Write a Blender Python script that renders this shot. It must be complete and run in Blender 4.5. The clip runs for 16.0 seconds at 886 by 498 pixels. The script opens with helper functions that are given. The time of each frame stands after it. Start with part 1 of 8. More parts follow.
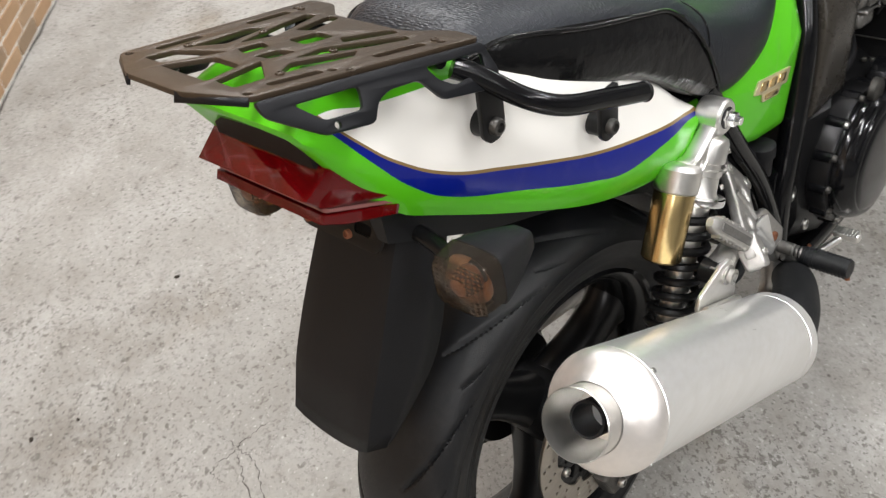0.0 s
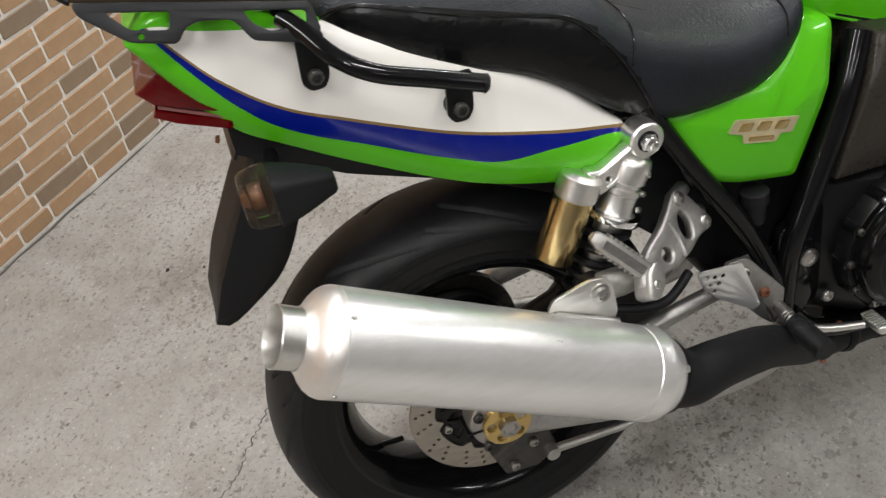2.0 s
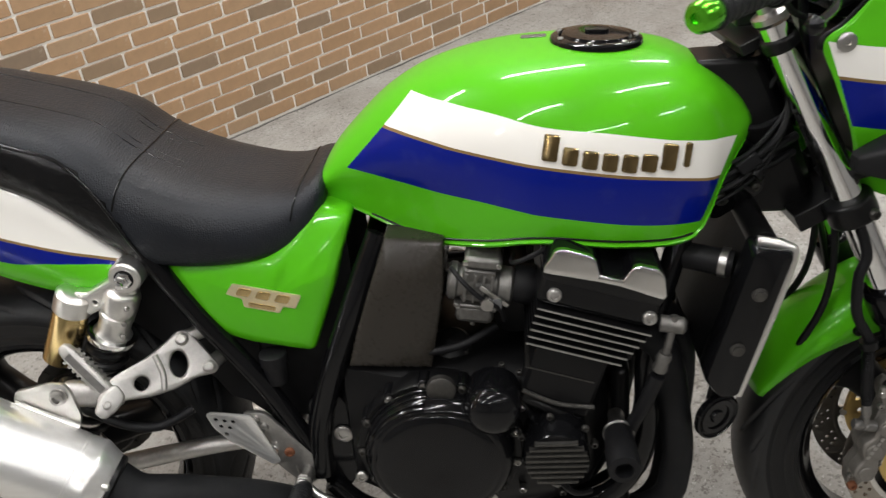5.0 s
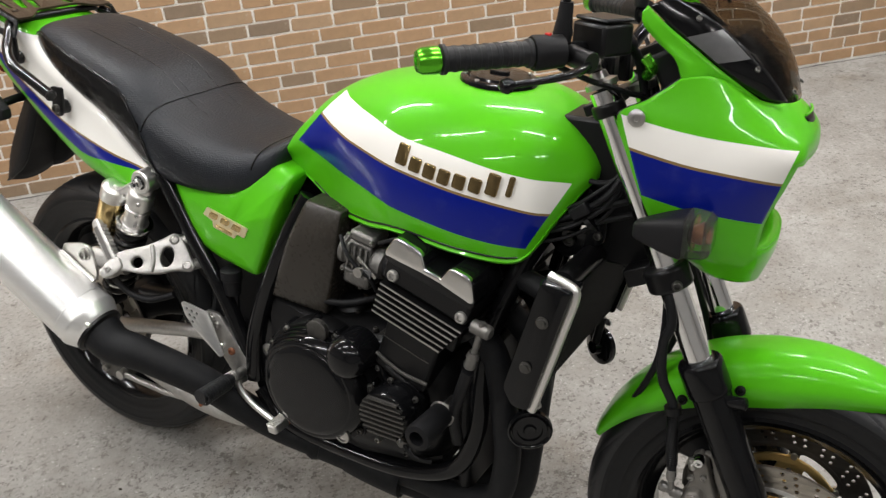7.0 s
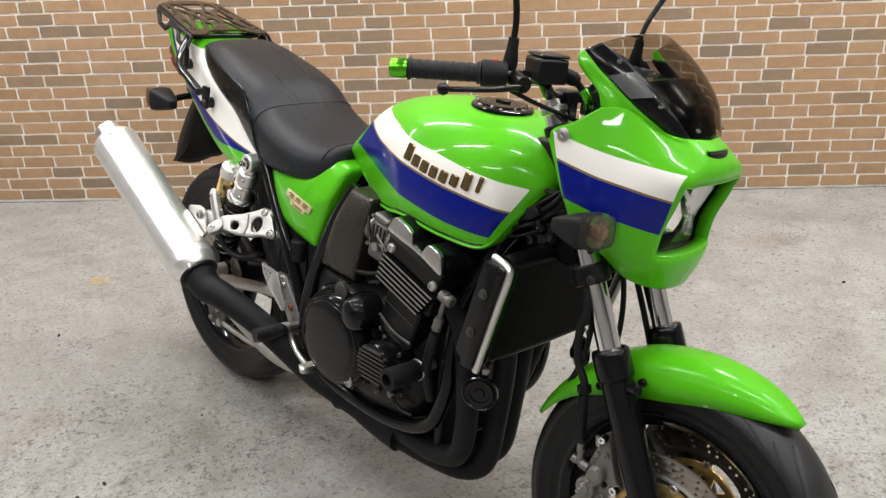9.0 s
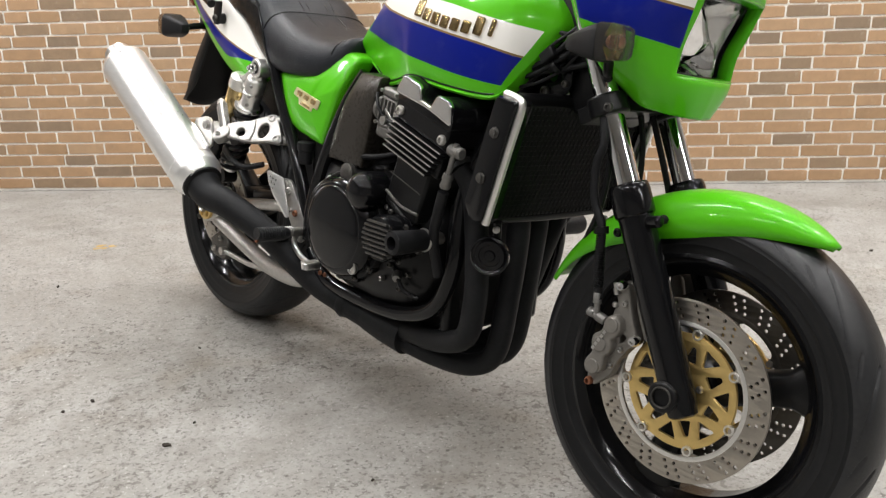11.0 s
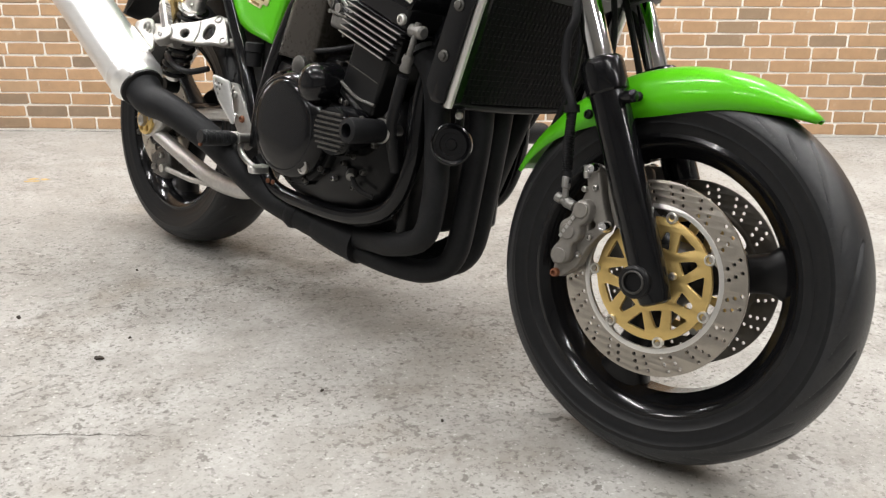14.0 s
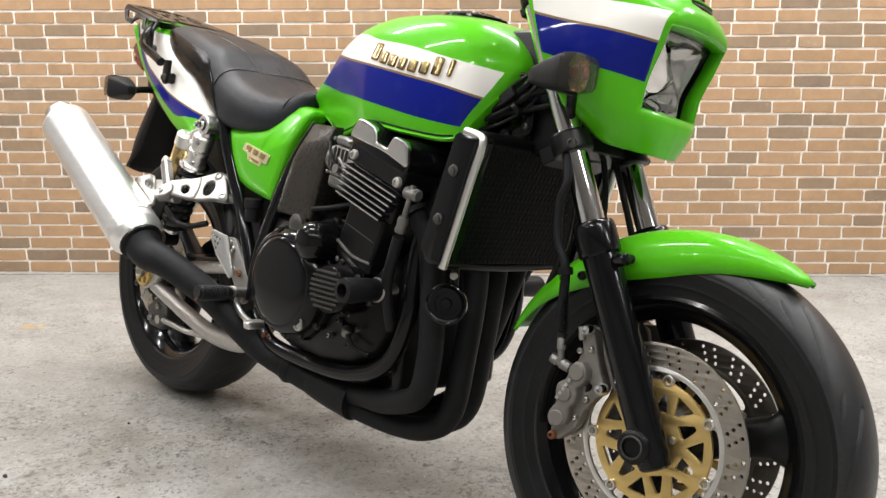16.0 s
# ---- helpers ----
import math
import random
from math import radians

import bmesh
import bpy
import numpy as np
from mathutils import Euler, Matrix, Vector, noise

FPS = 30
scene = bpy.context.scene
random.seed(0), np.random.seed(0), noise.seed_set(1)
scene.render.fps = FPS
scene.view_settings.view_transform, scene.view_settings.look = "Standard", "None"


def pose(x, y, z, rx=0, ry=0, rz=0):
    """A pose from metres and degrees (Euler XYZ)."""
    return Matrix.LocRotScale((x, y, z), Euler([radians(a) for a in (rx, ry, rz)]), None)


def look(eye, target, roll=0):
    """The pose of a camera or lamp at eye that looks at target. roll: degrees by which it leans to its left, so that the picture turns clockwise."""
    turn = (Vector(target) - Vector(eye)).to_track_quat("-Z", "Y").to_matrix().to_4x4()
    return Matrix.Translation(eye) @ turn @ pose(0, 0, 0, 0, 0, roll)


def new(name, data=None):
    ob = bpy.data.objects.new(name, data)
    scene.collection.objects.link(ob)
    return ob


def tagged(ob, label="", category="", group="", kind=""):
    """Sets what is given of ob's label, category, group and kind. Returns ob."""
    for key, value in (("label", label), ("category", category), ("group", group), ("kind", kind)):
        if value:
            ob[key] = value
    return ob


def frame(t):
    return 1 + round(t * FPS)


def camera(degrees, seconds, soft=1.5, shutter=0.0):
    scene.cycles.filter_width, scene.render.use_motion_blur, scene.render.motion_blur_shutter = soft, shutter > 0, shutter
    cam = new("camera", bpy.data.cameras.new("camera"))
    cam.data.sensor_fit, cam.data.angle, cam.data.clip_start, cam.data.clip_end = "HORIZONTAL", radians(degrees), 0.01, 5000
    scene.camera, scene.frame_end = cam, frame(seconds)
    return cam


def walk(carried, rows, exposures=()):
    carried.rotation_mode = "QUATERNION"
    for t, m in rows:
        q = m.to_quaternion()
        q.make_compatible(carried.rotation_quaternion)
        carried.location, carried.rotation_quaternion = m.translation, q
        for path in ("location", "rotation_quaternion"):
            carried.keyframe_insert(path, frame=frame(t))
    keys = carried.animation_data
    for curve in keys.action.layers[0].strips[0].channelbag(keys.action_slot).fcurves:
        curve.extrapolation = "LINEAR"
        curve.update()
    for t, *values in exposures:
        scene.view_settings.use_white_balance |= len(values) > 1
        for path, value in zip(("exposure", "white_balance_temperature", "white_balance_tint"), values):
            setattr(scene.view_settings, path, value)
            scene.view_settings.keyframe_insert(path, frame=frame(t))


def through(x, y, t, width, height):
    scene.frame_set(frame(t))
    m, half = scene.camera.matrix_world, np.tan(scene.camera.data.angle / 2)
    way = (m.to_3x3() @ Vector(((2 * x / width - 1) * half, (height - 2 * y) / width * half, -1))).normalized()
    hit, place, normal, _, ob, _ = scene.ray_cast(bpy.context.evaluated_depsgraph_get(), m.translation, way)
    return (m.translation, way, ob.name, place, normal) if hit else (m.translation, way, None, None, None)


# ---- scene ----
# the camera and its walk round the motorcycle
cam = camera(51.8, 16.0, soft=1.3, shutter=0.3)
PATH = [
    (0, (0.212, 0.334, 1.418), (1.649, 0.356, 0.027), -4.9),
    (0.5, (0.148, 0.172, 1.416), (1.569, 0.495, 0.047), -7.3),
    (1, (0.083, 0.001, 1.431), (1.43, 0.575, 0.068), -8.4),
    (1.5, (0.122, -0.133, 1.428), (1.436, 0.555, 0.086), -10.5),
    (2, (0.237, -0.278, 1.42), (1.466, 0.53, 0.064), -9.7),
    (2.5, (0.325, -0.418, 1.422), (1.468, 0.507, 0.067), -12.1),
    (3, (0.401, -0.61, 1.428), (1.474, 0.432, 0.1), -11.0),
    (3.5, (0.461, -0.771, 1.438), (1.562, 0.336, 0.188), -8.5),
    (4, (0.577, -0.84, 1.421), (1.723, 0.264, 0.21), -3.9),
    (4.5, (0.735, -0.955, 1.444), (1.813, 0.239, 0.255), -4.1),
    (5, (0.856, -1.12, 1.454), (1.837, 0.182, 0.296), -6.5),
    (5.2, (0.905, -1.211, 1.459), (1.819, 0.142, 0.303), -5.9),
    (7.3, (1.458, -1.763, 1.5), (1.671, -0.064, 0.466), -4.6),
    (7.5, (1.514, -1.839, 1.505), (1.651, -0.126, 0.483), -4.1),
    (8, (1.597, -1.942, 1.491), (1.658, -0.202, 0.508), -2.0),
    (8.5, (1.678, -2.051, 1.482), (1.625, -0.272, 0.57), -0.9),
    (9, (1.748, -2.104, 1.467), (1.621, -0.298, 0.617), -2.5),
    (9.5, (1.766, -2.117, 1.344), (1.594, -0.333, 0.456), -2.6),
    (9.7, (1.759, -2.124, 1.29), (1.6, -0.347, 0.387), -2.9),
    (11.8, (1.743, -2.219, 0.906), (1.594, -0.291, 0.394), -1.0),
    (12, (1.736, -2.219, 0.89), (1.595, -0.29, 0.379), -0.9),
    (12.5, (1.732, -2.222, 0.855), (1.577, -0.297, 0.337), -1.2),
    (13, (1.727, -2.202, 0.816), (1.603, -0.292, 0.235), -1.1),
    (13.5, (1.721, -2.173, 0.801), (1.652, -0.283, 0.151), -0.0),
    (14, (1.722, -2.16, 0.803), (1.681, -0.274, 0.141), 0.2),
    (14.5, (1.719, -2.157, 0.819), (1.696, -0.255, 0.202), -0.3),
    (15, (1.722, -2.151, 0.854), (1.693, -0.221, 0.33), -0.1),
    (15.5, (1.723, -2.15, 0.868), (1.666, -0.209, 0.389), -0.1),
    (16, (1.727, -2.145, 0.856), (1.688, -0.184, 0.463), -0.1),
]
walk(cam, [(t, look(eye, target, roll)) for t, eye, target, roll in PATH],
     exposures=[(t, stops, 6330 if t < 1.5 else 6430, 12) for t, stops in ((0, -0.06), (1, -0.29), (2, -0.50), (3, -0.65), (4.5, -0.51), (7.5, -0.27), (9.0, -0.17), (9.7, -0.17), (11.8, 0.15), (13.0, 0.29), (14.2, 0.33), (15.0, 0.17), (16, 0.17))])

# ---- light: a closed room lit by fluorescent battens on its ceiling ----
ROOM_X0, ROOM_X1, ROOM_Y0, WALL_Y, ROOM_H = -3.2, 6.4, -4.6, 1.575, 2.75
world = bpy.data.worlds.new("world")
scene.world = world
world.use_nodes = True
world.node_tree.nodes["Background"].inputs["Color"].default_value = (0.75, 0.8, 0.85, 1)
world.node_tree.nodes["Background"].inputs["Strength"].default_value = 0.08
scene.view_settings.exposure = 0.0
TUBES = [(x, y) for y in (-2.5, -0.75, 0.85) for x in (-1.2, 0.75, 2.7, 4.65)]
for x, y in TUBES:
    lamp = bpy.data.lights.new("tube_light", "AREA")
    lamp.shape, lamp.size, lamp.size_y = "RECTANGLE", 1.2, 0.07
    lamp.energy, lamp.color = {-2.5: 22.0, -0.75: 27.0, 0.85: 42.0}[y], (1.0, 0.99, 0.96)
    ob = new("tube_light", lamp)
    ob.matrix_basis = pose(x, y, ROOM_H - 0.075)


# ---- materials ----
def nodes_of(name):
    m = bpy.data.materials.new(name)
    m.use_nodes = True
    t = m.node_tree
    return m, t, t.nodes["Principled BSDF"]


def link(t, a, b):
    t.links.new(a, b)


def add(t, kind, **values):
    n = t.nodes.new(kind)
    for k, v in values.items():
        if k in n.inputs:
            n.inputs[k].default_value = v
    return n


def coords(t, scale=(1, 1, 1)):
    c = add(t, "ShaderNodeTexCoord")
    m = add(t, "ShaderNodeMapping")
    m.inputs["Scale"].default_value = scale
    link(t, c.outputs["Object"], m.inputs["Vector"])
    return m.outputs["Vector"]


def ramp(t, fac, stops):
    r = add(t, "ShaderNodeValToRGB")
    e = r.color_ramp.elements
    while len(e) < len(stops):
        e.new(0.5)
    for k, (p, c) in enumerate(stops):
        e[k].position = p
        e[k].color = (c, c, c, 1) if isinstance(c, (int, float)) else (*c, 1)
    link(t, fac, r.inputs["Fac"])
    return r.outputs["Color"]


def mixc(t, fac, a, b, kind="MIX"):
    m = add(t, "ShaderNodeMix")
    m.data_type, m.blend_type = "RGBA", kind
    for v, n in ((fac, 0), (a, 6), (b, 7)):
        if isinstance(v, (int, float)):
            m.inputs[n].default_value = v
        elif isinstance(v, tuple):
            m.inputs[n].default_value = (*v, 1)
        else:
            link(t, v, m.inputs[n])
    return m.outputs[2]


def calc(t, op, a, b=0.0, clamp=False):
    m = add(t, "ShaderNodeMath")
    m.operation, m.use_clamp = op, clamp
    for v, n in ((a, 0), (b, 1)):
        if isinstance(v, (int, float)):
            m.inputs[n].default_value = v
        else:
            link(t, v, m.inputs[n])
    return m.outputs[0]


def noise_at(t, vec, scale, detail=4.0, rough=0.55):
    n = add(t, "ShaderNodeTexNoise", Scale=scale, Detail=detail, Roughness=rough)
    link(t, vec, n.inputs["Vector"])
    return n.outputs["Fac"]


def bump(t, bsdf, height, strength, distance=0.002):
    b = add(t, "ShaderNodeBump", Strength=strength, Distance=distance)
    link(t, height, b.inputs["Height"])
    link(t, b.outputs["Normal"], bsdf.inputs["Normal"])


def surface(name, colour, rough, metal=0.0, coat=0.0, vary=0.12, grain=0.0, grain_scale=900.0, dust=0.0, stretch=(1, 1, 1), spec=0.5):
    """A surface with wear at two scales, a fine grain in relief and a little dust."""
    m, t, b = nodes_of(name)
    v = coords(t, stretch)
    big, small = noise_at(t, v, 9.0, 5), noise_at(t, v, 140.0, 3)
    both = calc(t, "ADD", calc(t, "MULTIPLY", big, 0.6), calc(t, "MULTIPLY", small, 0.4))
    dark = tuple(c * (1 - vary) for c in colour)
    light = tuple(min(1.0, c * (1 + vary) + vary * 0.001) for c in colour)
    col = mixc(t, ramp(t, both, [(0.35, 0.0), (0.65, 1.0)]), dark, light)
    if dust:
        spots = ramp(t, noise_at(t, v, 35.0, 8, 0.7), [(0.48, 0.0), (0.72, 1.0)])
        col = mixc(t, calc(t, "MULTIPLY", spots, dust), col, (0.30, 0.27, 0.22))
    link(t, col, b.inputs["Base Color"])
    r = calc(t, "ADD", calc(t, "MULTIPLY", both, rough * 0.5), rough * 0.75, True)
    link(t, r, b.inputs["Roughness"])
    b.inputs["Metallic"].default_value = metal
    b.inputs["Specular IOR Level"].default_value = spec
    b.inputs["Coat Weight"].default_value = coat
    b.inputs["Coat Roughness"].default_value = 0.04
    if grain:
        bump(t, b, noise_at(t, v, grain_scale, 3), grain)
    return m


def curve_of(t, x, x0, x1, z0, z1, points):
    """The height of a painted line, by the distance along the bike."""
    f = add(t, "ShaderNodeFloatCurve")
    c = f.mapping.curves[0]
    ps = [((px - x0) / (x1 - x0), (pz - z0) / (z1 - z0)) for px, pz in points]
    while len(c.points) < len(ps):
        c.points.new(0.5, 0.5)
    for p, q in zip(c.points, ps):
        p.location = q
    f.mapping.use_clip = False
    f.mapping.extend = "EXTRAPOLATED"
    f.mapping.update()
    link(t, calc(t, "DIVIDE", calc(t, "SUBTRACT", x, x0), x1 - x0), f.inputs["Value"])
    return calc(t, "ADD", calc(t, "MULTIPLY", f.outputs["Value"], z1 - z0), z0)


GREEN, WHITE, BLUE, GOLD = (0.088, 0.47, 0.008), (0.87, 0.85, 0.80), (0.0008, 0.0085, 0.20), (0.24, 0.155, 0.055)


def paint(name, span=None, top=None, mid=None, low=None, rear=None, front=None):
    """Lime gloss paint; with lines given, a white band over a blue one, parted by a gold line."""
    m, t, b = nodes_of(name)
    v = coords(t)
    col = mixc(t, noise_at(t, v, 7.0, 3), tuple(c * 0.94 for c in GREEN), tuple(c * 1.06 for c in GREEN))
    if span:
        x0, x1, z0, z1 = span
        s = add(t, "ShaderNodeSeparateXYZ")
        link(t, v, s.inputs[0])
        x, z = s.outputs["X"], s.outputs["Z"]
        lt, lm, ll = (curve_of(t, x, x0, x1, z0, z1, p) for p in (top, mid, low))
        edge = lambda a, bb: calc(t, "MULTIPLY", calc(t, "SUBTRACT", a, bb), 2500.0, True)
        inside = calc(t, "MULTIPLY", edge(lt, z), edge(z, ll))
        if rear:
            inside = calc(t, "MULTIPLY", inside, edge(x, calc(t, "ADD", calc(t, "MULTIPLY", calc(t, "SUBTRACT", z, rear[1]), rear[2]), rear[0])))
        if front:
            inside = calc(t, "MULTIPLY", inside, edge(calc(t, "ADD", calc(t, "MULTIPLY", calc(t, "SUBTRACT", z, front[1]), front[2]), front[0]), x))
        band = mixc(t, edge(z, lm), BLUE, WHITE)
        near = calc(t, "ABSOLUTE", calc(t, "SUBTRACT", calc(t, "SUBTRACT", z, lm), 0.0012))
        band = mixc(t, edge(0.0022, near), band, GOLD)
        col = mixc(t, inside, col, band)
    haze = ramp(t, noise_at(t, v, 30.0, 6), [(0.55, 0.0), (0.9, 1.0)])
    col = mixc(t, calc(t, "MULTIPLY", haze, 0.05), col, (0.4, 0.38, 0.3))
    link(t, col, b.inputs["Base Color"])
    b.inputs["Roughness"].default_value = 0.32
    b.inputs["Coat Weight"].default_value = 0.42
    b.inputs["Specular IOR Level"].default_value = 0.12
    b.inputs["Coat Roughness"].default_value = 0.03
    bump(t, b, noise_at(t, v, 22.0, 2), 0.02, 0.004)
    return m


def glass(name, colour, rough=0.02, through=1.0, ior=1.45):
    m, t, b = nodes_of(name)
    v = coords(t)
    link(t, mixc(t, noise_at(t, v, 30.0), colour, tuple(c * 0.85 for c in colour)), b.inputs["Base Color"])
    b.inputs["Transmission Weight"].default_value = through
    b.inputs["Roughness"].default_value = rough
    b.inputs["IOR"].default_value = ior
    return m


def brick_material(name, per_island):
    m, t, b = nodes_of(name)
    v = coords(t)
    if per_island:
        rnd = add(t, "ShaderNodeNewGeometry").outputs["Random Per Island"]
    else:
        rnd = add(t, "ShaderNodeObjectInfo").outputs["Random"]
    base = ramp(t, rnd, [(0.0, (0.35, 0.222, 0.122)), (0.3, (0.42, 0.267, 0.152)), (0.55, (0.385, 0.240, 0.132)), (0.72, (0.41, 0.274, 0.164)),
                         (0.785, (0.26, 0.185, 0.120)), (0.90, (0.295, 0.205, 0.128)), (1.0, (0.235, 0.172, 0.118))])
    cloud = ramp(t, noise_at(t, v, 22.0, 5, 0.6), [(0.3, 0.0), (0.7, 1.0)])
    col = mixc(t, cloud, mixc(t, 1.0, base, (0.88, 0.88, 0.88), "MULTIPLY"), mixc(t, 1.0, base, (1.1, 1.09, 1.07), "MULTIPLY"))
    dirt = ramp(t, noise_at(t, v, 60.0, 8, 0.75), [(0.58, 0.0), (0.75, 1.0)])
    col = mixc(t, calc(t, "MULTIPLY", dirt, 0.35), col, (0.17, 0.11, 0.06))
    smear = ramp(t, noise_at(t, v, 26.0, 7, 0.75), [(0.60, 0.0), (0.78, 1.0)])
    col = mixc(t, calc(t, "MULTIPLY", smear, 0.45), col, (0.62, 0.56, 0.47))
    link(t, col, b.inputs["Base Color"])
    b.inputs["Roughness"].default_value = 0.85
    bump(t, b, noise_at(t, v, 320.0, 5), 0.35, 0.0015)
    return m


def concrete_material(name):
    m, t, b = nodes_of(name)
    v = coords(t)
    broad = noise_at(t, v, 1.1, 6, 0.6)
    patch = noise_at(t, v, 5.0, 7, 0.62)
    fine = noise_at(t, v, 85.0, 7, 0.72)
    col = mixc(t, ramp(t, broad, [(0.3, 0.0), (0.7, 1.0)]), (0.326, 0.316, 0.295), (0.420, 0.411, 0.389))
    col = mixc(t, ramp(t, patch, [(0.36, 0.0), (0.60, 1.0)]), mixc(t, 1.0, col, (0.83, 0.82, 0.80), "MULTIPLY"), col)
    col = mixc(t, ramp(t, fine, [(0.34, 0.5), (0.54, 0.0)]), col, (0.25, 0.24, 0.222))
    # worn pits, short scores and grey smudges gather in drifts, drawn out along one way of the trowel
    turn = add(t, "ShaderNodeMapping")
    turn.inputs["Rotation"].default_value = (0, 0, radians(-24))
    turn.inputs["Scale"].default_value = (0.85, 1.0, 1.0)
    link(t, v, turn.inputs["Vector"])
    w = turn.outputs["Vector"]
    drift = ramp(t, noise_at(t, v, 1.5, 8, 0.75), [(0.40, 0.12), (0.50, 0.45), (0.60, 1.0)])
    pit = ramp(t, noise_at(t, w, 105.0, 3, 0.6), [(0.585, 0.0), (0.62, 1.0)])
    fleck = ramp(t, noise_at(t, w, 42.0, 5, 0.7), [(0.575, 0.0), (0.63, 1.0)])
    stroke = ramp(t, noise_at(t, w, 15.0, 7, 0.75), [(0.60, 0.0), (0.67, 1.0)])
    pits = calc(t, "MULTIPLY", calc(t, "MAXIMUM", calc(t, "MAXIMUM", pit, fleck), stroke), drift)
    smudge = calc(t, "MULTIPLY", ramp(t, noise_at(t, v, 4.6, 9, 0.76), [(0.46, 0.0), (0.62, 1.0)]), calc(t, "ADD", calc(t, "MULTIPLY", drift, 0.75), 0.25))
    col = mixc(t, calc(t, "MULTIPLY", smudge, 0.72), col, (0.20, 0.182, 0.157))
    col = mixc(t, calc(t, "MULTIPLY", pits, 0.66), col, (0.10, 0.092, 0.08))
    pale = ramp(t, noise_at(t, w, 130.0, 2, 0.5), [(0.65, 0.0), (0.71, 1.0)])
    col = mixc(t, calc(t, "MULTIPLY", pale, 0.4), col, (0.66, 0.65, 0.62))
    # fine open pores in the worn skin
    pore = calc(t, "MULTIPLY", calc(t, "MAXIMUM", ramp(t, noise_at(t, v, 88.0, 4, 0.6), [(0.590, 0.0), (0.630, 1.0)]), ramp(t, noise_at(t, v, 46.0, 3, 0.55), [(0.625, 0.0), (0.660, 1.0)])), ramp(t, noise_at(t, v, 2.6, 7, 0.75), [(0.38, 0.12), (0.56, 1.0)]))
    col = mixc(t, calc(t, "MULTIPLY", pore, 0.80), col, (0.13, 0.122, 0.108))
    vor = add(t, "ShaderNodeTexVoronoi", Scale=26.0)
    vor.feature = "F1"
    link(t, w, vor.inputs["Vector"])
    speck = calc(t, "MULTIPLY", ramp(t, vor.outputs["Distance"], [(0.0, 1.0), (0.06, 1.0), (0.12, 0.0)]), ramp(t, noise_at(t, v, 9.0, 4), [(0.46, 0.0), (0.56, 1.0)]))
    col = mixc(t, calc(t, "MULTIPLY", speck, 0.75), col, (0.09, 0.08, 0.07))
    stain = ramp(t, noise_at(t, v, 3.1, 4, 0.55), [(0.60, 0.0), (0.74, 1.0)])
    col = mixc(t, calc(t, "MULTIPLY", stain, 0.32), col, (0.27, 0.225, 0.165))
    link(t, col, b.inputs["Base Color"])
    b.inputs["Specular IOR Level"].default_value = 0.35
    link(t, ramp(t, patch, [(0.3, 0.58), (0.7, 0.78)]), b.inputs["Roughness"])
    bump(t, b, calc(t, "SUBTRACT", calc(t, "MULTIPLY", fine, 0.6), pits), 0.5, 0.003)
    return m


def vinyl_material(name):
    """Seat vinyl pressed with rows of small lens-shaped grains."""
    m, t, b = nodes_of(name)
    v = coords(t)
    cell = add(t, "ShaderNodeTexVoronoi", Scale=1.0, Randomness=0.55)
    cell.feature = "F1"
    warp = mixc(t, 0.006, v, noise_at(t, v, 18.0, 3))
    sc = add(t, "ShaderNodeMapping")
    sc.inputs["Scale"].default_value = (330, 130, 330)
    link(t, warp, sc.inputs["Vector"])
    link(t, sc.outputs["Vector"], cell.inputs["Vector"])
    grain = ramp(t, cell.outputs["Distance"], [(0.15, 1.0), (0.62, 0.0)])
    wear = noise_at(t, v, 7.0, 5)
    col = mixc(t, ramp(t, wear, [(0.35, 0.0), (0.68, 1.0)]), (0.0088, 0.0104, 0.0136), (0.0118, 0.0142, 0.0188))
    col = mixc(t, calc(t, "MULTIPLY", ramp(t, noise_at(t, v, 40.0, 7, 0.7), [(0.55, 0.0), (0.75, 1.0)]), 0.05), col, (0.20, 0.19, 0.17))
    link(t, col, b.inputs["Base Color"])
    link(t, ramp(t, wear, [(0.3, 0.34), (0.7, 0.46)]), b.inputs["Roughness"])
    b.inputs["Specular IOR Level"].default_value = 0.30
    bump(t, b, grain, 0.6, 0.0008)
    return m


def emitter(name, colour, strength):
    m, t, b = nodes_of(name)
    b.inputs["Emission Color"].default_value = (*colour, 1)
    b.inputs["Emission Strength"].default_value = strength
    return m


